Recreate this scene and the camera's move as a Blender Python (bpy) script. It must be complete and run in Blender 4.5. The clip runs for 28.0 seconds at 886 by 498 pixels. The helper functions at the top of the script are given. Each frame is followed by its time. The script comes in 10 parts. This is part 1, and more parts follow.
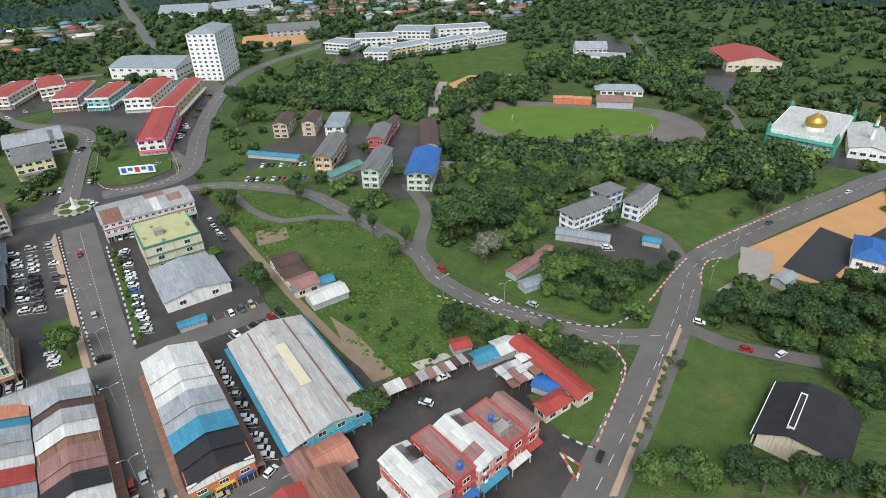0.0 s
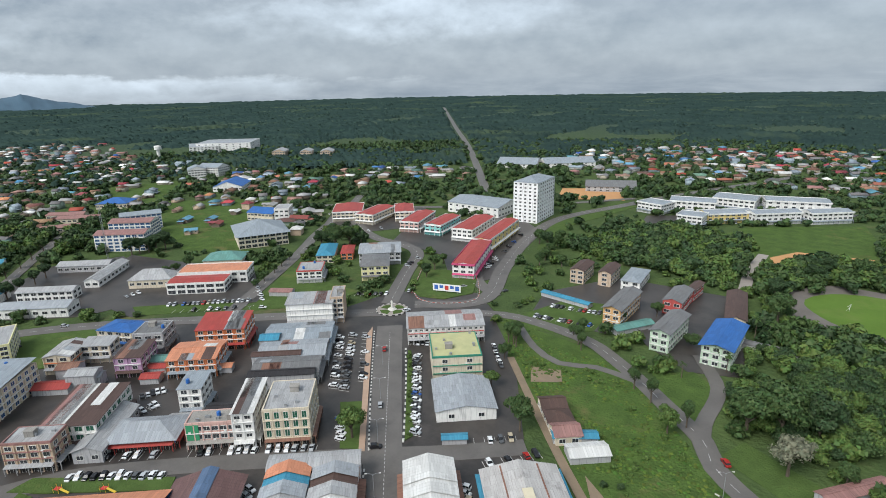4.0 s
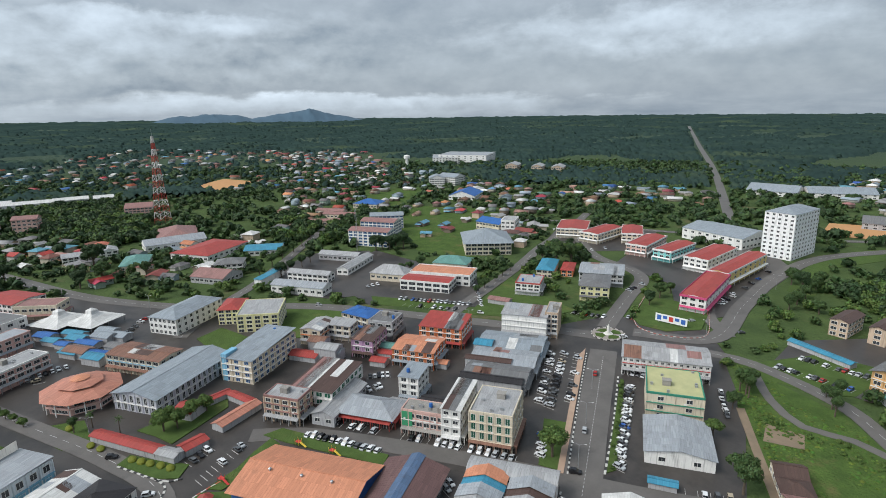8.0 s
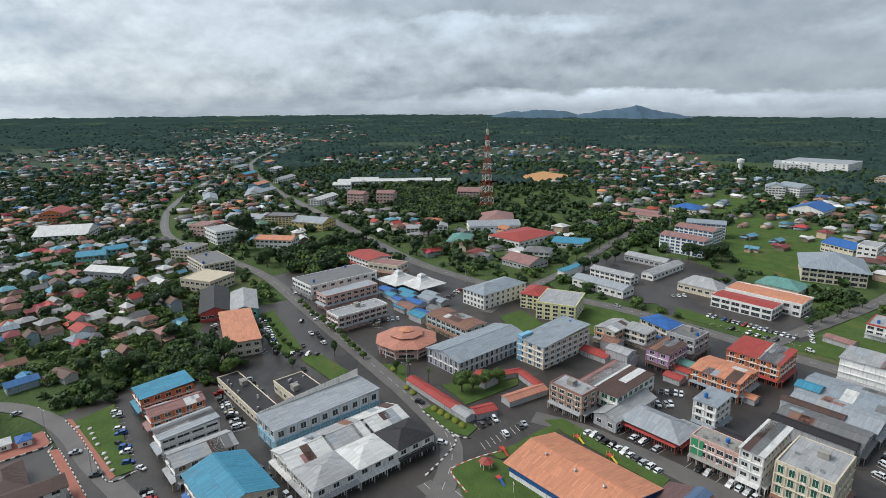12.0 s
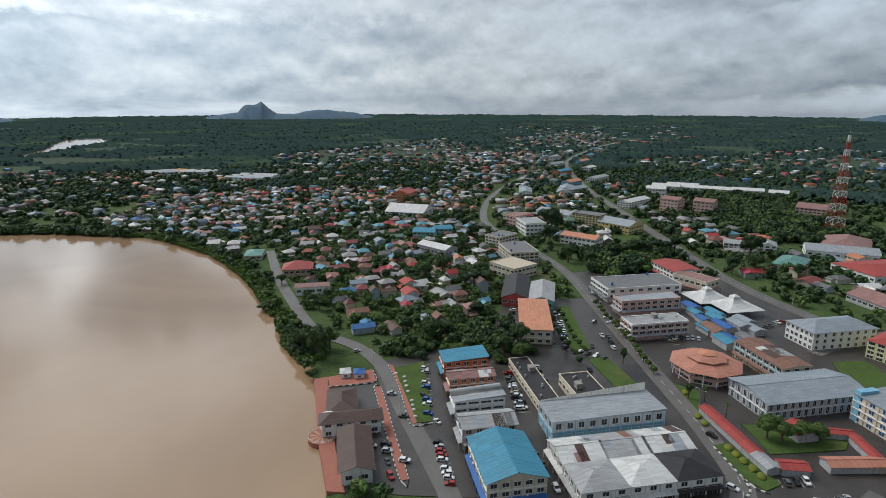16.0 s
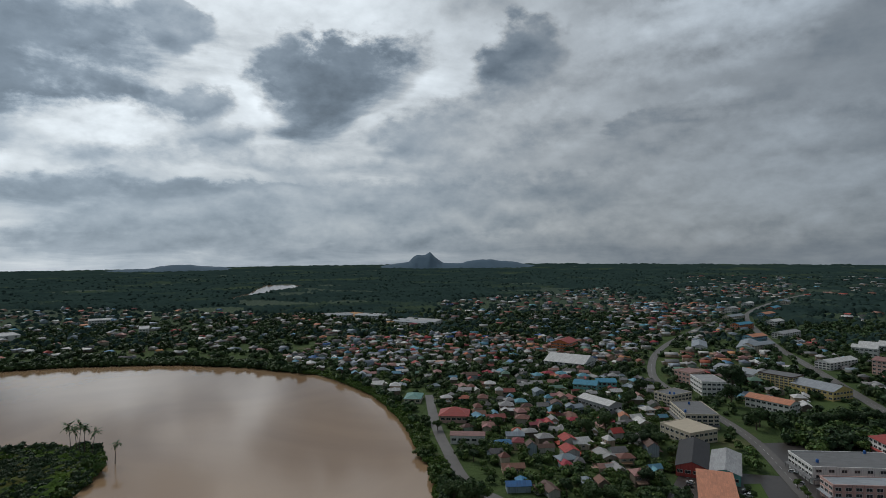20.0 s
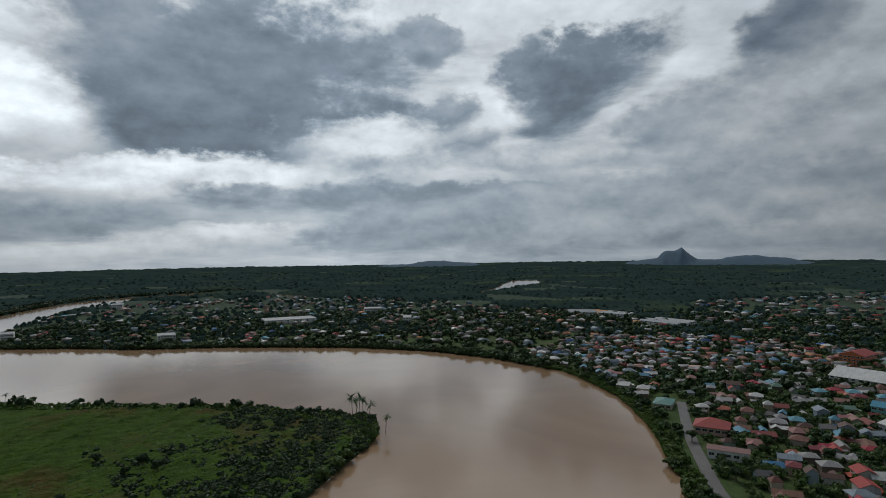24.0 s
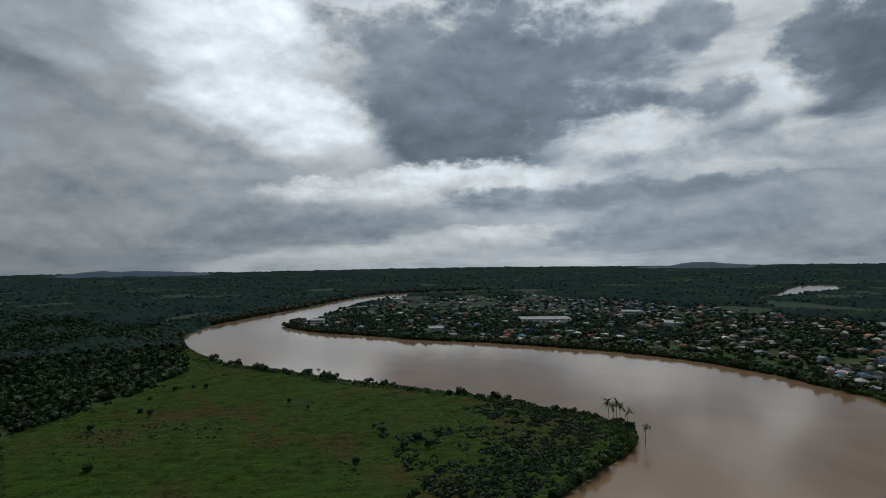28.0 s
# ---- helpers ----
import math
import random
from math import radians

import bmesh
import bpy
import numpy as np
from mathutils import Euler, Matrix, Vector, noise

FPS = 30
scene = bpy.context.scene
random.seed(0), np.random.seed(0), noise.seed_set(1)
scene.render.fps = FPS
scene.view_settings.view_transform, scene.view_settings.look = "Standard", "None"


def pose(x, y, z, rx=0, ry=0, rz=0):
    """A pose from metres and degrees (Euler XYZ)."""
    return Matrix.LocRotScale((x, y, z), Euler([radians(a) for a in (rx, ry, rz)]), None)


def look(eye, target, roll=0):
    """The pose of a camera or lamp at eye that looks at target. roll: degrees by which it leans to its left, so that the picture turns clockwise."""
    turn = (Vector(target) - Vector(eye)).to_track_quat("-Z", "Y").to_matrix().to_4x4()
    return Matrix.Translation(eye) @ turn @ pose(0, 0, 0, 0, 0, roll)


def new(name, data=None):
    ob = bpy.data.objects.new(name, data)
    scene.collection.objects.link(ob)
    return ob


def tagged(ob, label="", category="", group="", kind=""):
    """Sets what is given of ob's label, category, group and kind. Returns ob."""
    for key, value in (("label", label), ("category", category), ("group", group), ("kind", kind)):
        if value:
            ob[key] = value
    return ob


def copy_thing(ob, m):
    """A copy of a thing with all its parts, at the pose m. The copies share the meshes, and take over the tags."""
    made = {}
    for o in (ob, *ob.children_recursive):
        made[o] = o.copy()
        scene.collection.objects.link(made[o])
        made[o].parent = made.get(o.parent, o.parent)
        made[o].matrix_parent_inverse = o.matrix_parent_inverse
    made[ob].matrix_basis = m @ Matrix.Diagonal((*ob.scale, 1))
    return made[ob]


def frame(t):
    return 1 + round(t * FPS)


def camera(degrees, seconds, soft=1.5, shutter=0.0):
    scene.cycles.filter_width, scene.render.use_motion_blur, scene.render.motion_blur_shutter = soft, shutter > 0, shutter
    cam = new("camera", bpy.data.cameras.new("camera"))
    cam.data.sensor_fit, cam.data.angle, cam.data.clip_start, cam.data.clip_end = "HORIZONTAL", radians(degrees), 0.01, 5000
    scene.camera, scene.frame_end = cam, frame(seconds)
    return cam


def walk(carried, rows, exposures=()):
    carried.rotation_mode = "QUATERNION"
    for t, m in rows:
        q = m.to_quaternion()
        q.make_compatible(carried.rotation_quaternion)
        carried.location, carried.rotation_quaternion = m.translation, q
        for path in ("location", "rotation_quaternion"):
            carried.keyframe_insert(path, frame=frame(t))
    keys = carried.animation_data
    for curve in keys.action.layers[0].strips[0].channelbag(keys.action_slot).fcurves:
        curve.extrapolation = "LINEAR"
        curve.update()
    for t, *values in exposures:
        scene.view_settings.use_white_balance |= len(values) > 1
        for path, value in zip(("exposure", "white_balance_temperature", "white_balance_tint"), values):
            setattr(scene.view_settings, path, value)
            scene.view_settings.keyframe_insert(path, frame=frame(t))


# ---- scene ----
PATH = [
    (0, 0.80, -31.49, -1.30),
    (0.5, 6.06, -31.36, -1.34),
    (1, 12.12, -31.34, -1.27),
    (1.5, 18.09, -31.23, -1.20),
    (2, 23.84, -31.09, -1.14),
    (2.5, 28.82, -30.97, -1.11),
    (3, 30.95, -29.42, -1.03),
    (3.5, 30.92, -23.49, -1.16),
    (4, 30.75, -16.29, -1.16),
    (4.5, 31.03, -14.71, -1.20),
    (6.5, 40.05, -14.47, -1.13),
    (7, 44.36, -14.43, -1.06),
    (7.5, 48.86, -14.36, -1.04),
    (8, 53.35, -14.33, -0.99),
    (8.5, 57.83, -14.35, -0.88),
    (9, 62.29, -14.23, -0.81),
    (9.5, 66.03, -14.27, -0.81),
    (10, 69.53, -14.25, -0.73),
    (10.5, 73.15, -14.20, -0.66),
    (11, 76.82, -14.16, -0.66),
    (11.5, 80.44, -14.19, -0.52),
    (12, 84.15, -14.26, -0.54),
    (12.5, 87.91, -14.16, -0.52),
    (14.5, 103.13, -14.21, -0.31),
    (15, 107.02, -14.21, -0.32),
    (15.5, 110.89, -14.16, -0.18),
    (16, 114.61, -14.12, -0.15),
    (16.5, 118.43, -14.03, -0.18),
    (17, 121.05, -11.19, -0.17),
    (17.5, 122.61, -6.59, -0.27),
    (18, 124.26, -5.37, -0.32),
    (18.5, 126.13, -4.88, -0.38),
    (19, 127.87, -2.95, -0.34),
    (19.5, 129.28, -0.29, -0.42),
    (20, 130.36, 0.64, -0.41),
    (20.5, 131.49, 0.66, -0.48),
    (21, 134.24, 0.56, -0.49),
    (21.5, 139.14, 0.59, -0.55),
    (22, 144.65, 0.60, -0.50),
    (22.5, 149.13, 0.61, -0.52),
    (24.5, 156.34, 0.55, -0.65),
    (25, 159.75, 0.69, -0.65),
    (25.5, 163.09, 0.63, -0.66),
    (26, 166.52, 0.69, -0.59),
    (26.5, 170.01, 0.76, -0.58),
    (27, 173.34, 0.83, -0.67),
    (27.5, 176.48, 0.81, -0.62),
    (28, 179.31, 0.82, -0.64),
]

cam = camera(75.4, 28.0, 0.9)
# a drone hovering 126 m above the river bank: it only turns and tilts
walk(cam, [(t, pose(0, 0, 126, 0, 0, yaw) @ pose(0, 0, 0, 90 + tilt) @ pose(0, 0, 0, 0, 0, lean)) for t, yaw, tilt, lean in PATH],
     exposures=[(0, 0.92), (2.8, 0.92), (4.2, 0.84), (8, 0.73), (12, 0.69), (15.5, 0.46), (16.5, 0.3), (17.2, 0.08), (18, -0.24), (19, -0.42), (20, -0.5), (24, -0.66), (28, -0.84)])

# ---------------------------------------------------------------- sky and sun
world = bpy.data.worlds.new("overcast_sky")
scene.world = world
world.use_nodes = True
WN, WL = world.node_tree.nodes, world.node_tree.links
WN.clear()


def wnode(kind, **kw):
    n = WN.new(kind)
    for k, v in kw.items():
        if k == "op":
            n.operation = v
        elif k == "ins":
            for i, val in v.items():
                if isinstance(val, bpy.types.NodeSocket):
                    WL.new(val, n.inputs[i])
                else:
                    n.inputs[i].default_value = val
    return n


def wmath(op, a, b=0.0, c=0.0):
    n = wnode("ShaderNodeMath", op=op, ins={0: a, 1: b, 2: c})
    return n.outputs[0]


def wramp(value, stops):
    n = wnode("ShaderNodeValToRGB", ins={0: value})
    cr = n.color_ramp
    while len(cr.elements) < len(stops):
        cr.elements.new(0.5)
    for e, (p, c) in zip(cr.elements, stops):
        e.position, e.color = p, (*c, 1) if len(c) == 3 else c
    return n.outputs[0]


def wmix(fac, a, b):
    n = wnode("ShaderNodeMix")
    n.data_type = "RGBA"
    for sock, val in ((0, fac), (6, a), (7, b)):
        if isinstance(val, bpy.types.NodeSocket):
            WL.new(val, n.inputs[sock])
        else:
            n.inputs[sock].default_value = val
    return n.outputs[2]


direction = wnode("ShaderNodeTexCoord").outputs["Generated"]
sep = wnode("ShaderNodeSeparateXYZ", ins={0: direction})
dx, dy, dz = sep.outputs
up = wmath("MAXIMUM", dz, 0.0)
billow = wnode("ShaderNodeCombineXYZ", ins={0: dx, 1: dy, 2: wmath("MULTIPLY", dz, 1.7)}).outputs[0]
flat = wnode("ShaderNodeCombineXYZ", ins={0: dx, 1: dy, 2: wmath("MULTIPLY", dz, 4.5)}).outputs[0]


def wnoise(vec, scale, detail, rough, dist=0.0):
    n = wnode("ShaderNodeTexNoise", ins={"Vector": vec, "Scale": scale, "Detail": detail, "Roughness": rough, "Distortion": dist})
    return n.outputs[0]


def shift(vec, x, y, z, sx=1.0, sy=1.0, sz=1.0):
    m = wnode("ShaderNodeMapping", ins={0: vec})
    m.inputs["Location"].default_value = (x, y, z)
    m.inputs["Scale"].default_value = (sx, sy, sz)
    return m.outputs[0]


def wrange(v, a, b, c=0.0, d=1.0):
    m = wnode("ShaderNodeMapRange", ins={0: v, 1: a, 2: b, 3: c, 4: d})
    m.interpolation_type = "SMOOTHSTEP"
    return m.outputs[0]


plane = wnode("ShaderNodeCombineXYZ", ins={0: wmath("DIVIDE", dx, wmath("ADD", up, 0.16)), 1: wmath("DIVIDE", dy, wmath("ADD", up, 0.16)), 2: wmath("MULTIPLY", dz, 2.0)}).outputs[0]
n1 = wnoise(shift(billow, 3.1, 7.4, 0.6), 4.5, 10, 0.58, 0.15)
n2 = wnoise(shift(billow, 11.0, 2.0, 4.0), 14.0, 9, 0.62, 0.1)
n3 = wnoise(shift(flat, 1.0, 5.0, 9.0), 2.4, 9, 0.56, 0.3)
n4 = wnoise(shift(plane, 5.0, 9.0, 2.0), 1.5, 11, 0.55, 0.5)
# billows lit from above: the same noise taken a little higher up
puff = wnoise(shift(billow, 2.0, 6.0, 1.0), 11.0, 8, 0.55)
relief = wmath("SUBTRACT", puff, wnoise(shift(billow, 2.0, 6.0, 1.035), 11.0, 8, 0.55))
# azimuth about the open river and height over the horizon, in degrees
RIVER_AZ = -105.0
cr_, sr_ = math.cos(radians(RIVER_AZ)), math.sin(radians(RIVER_AZ))
along = wmath("ADD", wmath("MULTIPLY", dx, cr_), wmath("MULTIPLY", dy, sr_))
side = wmath("SUBTRACT", wmath("MULTIPLY", dy, cr_), wmath("MULTIPLY", dx, sr_))
angle = wmath("MULTIPLY", wmath("ARCTAN2", side, along), 57.296)
azim = wmath("ADD", angle, wmath("MULTIPLY_ADD", n1, 15.0, -7.5))
elev = wmath("MULTIPLY_ADD", wmath("ARCSINE", dz), 57.296, wmath("MULTIPLY", wmath("SUBTRACT", n2, 0.5), wmath("MULTIPLY_ADD", up, 12.0, 1.2)))
# the cover is thin and broken over the river, a thick even layer over the land
gain = wramp(wmath("MULTIPLY", wmath("ABSOLUTE", angle), 1 / 180), [(0.0, (0.94,) * 3), (0.17, (0.70,) * 3), (0.25, (0.48,) * 3), (0.33, (0.34,) * 3), (0.50, (0.262,) * 3), (1.0, (0.262,) * 3)])
broken = wrange(along, 0.15, 0.95)
streaks = wmath("MULTIPLY", wmath("SUBTRACT", n4, 0.52), wmath("MULTIPLY", wmath("MULTIPLY_ADD", broken, 1.5, 0.3), wrange(dz, 0.03, 0.20, 0.25, 1.0)))
waves = wmath("MULTIPLY_ADD", wmath("SUBTRACT", n3, 0.5), 0.32, wmath("MULTIPLY", relief, 0.6))
lift = wmath("MULTIPLY_ADD", wmath("MULTIPLY", wrange(dz, 0.04, 0.34, -0.22, 0.42), broken), 1.0, 1.0)
tone = wmath("MULTIPLY", wmath("MULTIPLY", gain, lift), wmath("MAXIMUM", wmath("ADD", wmath("ADD", streaks, waves), 1.0), 0.3))


def cloud_bank(az, el, wide, high, tilt, glow, soft):
    """A bank of cloud about a point of the sky, half sizes and tilt in degrees, of that brightness, with a ragged billowing rim."""
    global tone
    da = (az - RIVER_AZ + 180) % 360 - 180
    ca, sa = math.cos(radians(tilt)), math.sin(radians(tilt))
    a = wmath("SUBTRACT", da, azim)
    e = wmath("SUBTRACT", elev, el)
    u = wmath("MULTIPLY_ADD", a, ca / wide, wmath("MULTIPLY", e, sa / wide))
    v = wmath("MULTIPLY_ADD", e, ca / high, wmath("MULTIPLY", a, -sa / high))
    q = wmath("MULTIPLY_ADD", u, u, wmath("MULTIPLY", v, v))
    rim = wmath("MULTIPLY_ADD", wmath("SUBTRACT", n1, 0.5), 1.6, wmath("MULTIPLY_ADD", wmath("SUBTRACT", n2, 0.5), 1.7, wmath("MULTIPLY", wmath("SUBTRACT", n4, 0.5), 2.6)))
    mask = wrange(wmath("ADD", q, rim), 1.0 + soft * 1.1, 1.0 - soft * 1.2)
    inner = wmath("MULTIPLY", wmath("MULTIPLY_ADD", relief, 1.0, wmath("MULTIPLY_ADD", n2, 0.5, wmath("MULTIPLY_ADD", n1, 0.7, wmath("MULTIPLY_ADD", v, 0.20, 0.40)))), glow)
    tone = wmath("ADD", tone, wmath("MULTIPLY", wmath("SUBTRACT", inner, tone), mask))


cloud_bank(-92.9, 18.6, 18.9, 6.38, 0, 0.380, 0.5)
cloud_bank(-99.0, 12.6, 13.8, 4.54, 0, 0.336, 0.5)
cloud_bank(-82.8, 19.8, 6.1, 3.50, -20, 0.430, 0.6)
cloud_bank(-125.2, 16.1, 5.0, 4.75, 10, 0.358, 0.5)
cloud_bank(-128.8, 15.7, 5.6, 3.74, 30, 0.359, 0.5)
cloud_bank(-112.8, 20.2, 2.7, 2.09, 0, 0.483, 0.6)
cloud_bank(-114.9, 13.7, 2.5, 1.76, 0, 0.448, 0.6)
cloud_bank(-116.9, 10.7, 3.6, 1.38, 10, 0.501, 0.6)
cloud_bank(-57.1, 16.7, 9.9, 3.49, -18, 0.430, 0.7)
cloud_bank(-65.2, 13.6, 12.0, 2.91, -25, 0.609, 0.8)
cloud_bank(-57.5, 5.8, 11.9, 6.54, 0, 0.483, 0.9)
cloud_bank(-71.1, 20.5, 9.8, 3.89, -15, 1.491, 0.9)
cloud_bank(-73.6, 14.3, 8.2, 3.57, -20, 1.400, 0.8)
cloud_bank(-91.7, 7.3, 14.4, 1.78, 4, 1.217, 0.6)
cloud_bank(-87.1, 0.9, 18.0, 1.47, 6, 0.895, 0.5)
cloud_bank(-75.1, 3.2, 13.4, 2.17, 0, 0.430, 0.8)
cloud_bank(-136.8, 2.9, 21.4, 3.53, 2, 0.443, 0.5)
cloud_bank(-118.5, 5.6, 9.3, 1.20, 3, 0.374, 1.0)
cloud_bank(-115.7, 0.7, 10.5, 0.73, 3, 1.011, 0.5)
cloud_bank(-102.2, 5.8, 8.8, 1.33, 3, 0.424, 0.7)
cloud_bank(-141.7, 12.2, 9.1, 3.23, 15, 0.456, 0.7)
cloud_bank(-147.4, 19.7, 4.1, 3.45, 15, 0.291, 0.5)
cloud_bank(-130.6, 17.1, 7.5, 3.62, 20, 0.291, 0.5)
cloud_bank(-113.6, 20.3, 2.9, 1.86, -10, 0.480, 0.6)
cloud_bank(-116.1, 11.3, 4.5, 1.28, 10, 0.523, 0.6)
cloud_bank(-163.3, 12.7, 4.9, 1.53, 15, 0.393, 0.5)
cloud_bank(-162.5, 19.1, 11.7, 3.39, 5, 0.560, 0.7)
cloud_bank(-146.8, 11.5, 10.3, 2.40, 12, 0.560, 0.7)
cloud_bank(-160.5, 7.5, 19.3, 3.03, 13, 0.360, 0.5)
cloud_bank(-131.0, 2.9, 28.8, 3.37, 2, 0.535, 0.5)
cloud_bank(-167.1, 4.8, 10.7, 1.63, 10, 0.218, 0.5)
cloud_bank(-164.9, 1.5, 12.0, 2.22, 5, 0.363, 0.6)
cloud_bank(-117.6, 5.8, 8.1, 1.01, 3, 0.333, 1.0)
cloud_bank(-111.2, 1.8, 6.5, 0.84, 6, 0.471, 1.0)
cloud_bank(-107.6, 10.6, 6.6, 2.41, 0, 1.047, 0.8)
cloud_bank(-172.8, 5.5, 14.8, 1.52, 8, 0.199, 0.6)
cloud_bank(179.7, 2.5, 12.0, 2.50, 5, 0.245, 0.8)
cloud_bank(-118.1, 6.1, 7.6, 0.96, 0, 0.293, 1.0)
cloud_bank(-137.0, 4.7, 25.5, 3.06, 6, 0.450, 0.6)
cloud_bank(-122.5, 9.4, 13.6, 1.33, 0, 0.652, 0.7)
cloud_bank(-144.4, 0.8, 29.9, 1.18, 2, 0.360, 0.6)
cloud_bank(-178.5, 4.9, 18.4, 1.55, 8, 0.213, 0.7)
cloud_bank(166.7, 1.8, 12.1, 2.03, 3, 0.256, 0.8)
cloud_bank(-138.7, 4.6, 18.4, 3.23, 3, 0.426, 0.8)
cloud_bank(-138.2, -0.4, 15.2, 0.65, 0, 0.479, 1.0)
cloud_bank(165.6, -0.4, 6.4, 0.36, 0, 0.192, 1.0)
cloud_bank(159.6, 7.0, 8.9, 1.28, -4, 0.251, 1.0)
cloud_bank(-171.2, 5.3, 16.1, 0.92, 0, 0.301, 1.0)
cloud_bank(-155.0, 1.8, 10.4, 1.34, 3, 0.384, 0.8)
cloud_bank(152.3, -0.3, 19.4, 0.93, -2, 0.502, 1.0)
cloud_bank(-161.9, 6.7, 17.4, 1.34, 0, 0.360, 1.0)
cloud_bank(167.4, 4.7, 18.4, 1.24, -2, 0.293, 1.0)
cloud_bank(124.2, 5.6, 16.4, 2.12, 0, 0.362, 0.8)
cloud_bank(168.9, 6.7, 11.1, 1.15, 0, 0.362, 0.8)
cloud_bank(155.2, -0.2, 25.6, 0.84, 0, 0.489, 1.0)
cloud_bank(-121.2, 2.4, 17.0, 4.20, 2, 0.500, 0.9)
cloud_bank(-167.1, 3.4, 19.0, 4.00, 6, 0.380, 0.8)
# mist and torn low cloud along the horizon
mist_n = wnoise(shift(flat, 7.0, 3.0, 1.0, 1, 1, 1.3), 6.0, 9, 0.62, 0.4)
mist = wmath("MULTIPLY", gain, wmath("MULTIPLY_ADD", mist_n, -1.5, 1.55))
haze = wrange(wmath("MULTIPLY_ADD", mist_n, 0.05, dz), 0.014, 0.060, 1.0, 0.0)
tone = wmath("ADD", tone, wmath("MULTIPLY", wmath("SUBTRACT", mist, tone), wmath("MULTIPLY", haze, 0.6)))
# thick cloud is bluer than thin
tint = wmix(wrange(wmath("DIVIDE", tone, gain), 0.3, 1.1), (0.72, 0.95, 1.20, 1), (0.89, 1.0, 1.09, 1))
tint = wnode("ShaderNodeVectorMath", op="MULTIPLY", ins={0: tint, 1: wmix(broken, (0.965, 1.0, 1.05, 1), (1.03, 1.0, 0.975, 1))}).outputs[0]
sky_col = wnode("ShaderNodeVectorMath", op="SCALE", ins={0: tint, "Scale": tone}).outputs[0]
# the clear sky above the clouds tints them a little
clear = wnode("ShaderNodeTexSky")
clear.sky_type, clear.sun_disc = "NISHITA", False
clear.sun_elevation, clear.sun_rotation = radians(55), radians(200)
sky_bg = wnode("ShaderNodeBackground", ins={0: clear.outputs[0], 1: 0.005})
cloud_bg = wnode("ShaderNodeBackground", ins={0: sky_col, 1: 1.0})
total = wnode("ShaderNodeAddShader", ins={0: sky_bg.outputs[0], 1: cloud_bg.outputs[0]})
wout = wnode("ShaderNodeOutputWorld")
WL.new(total.outputs[0], wout.inputs[0])

sun = new("sun", bpy.data.lights.new("sun", "SUN"))
sun.data.energy, sun.data.angle, sun.data.color = 1.5, radians(30), (1.0, 0.955, 0.89)
sun.matrix_world = look((0, 0, 500), (math.cos(radians(80)) * 420, math.sin(radians(80)) * 420, 20))

# ---------------------------------------------------------------- materials
MATS = {}


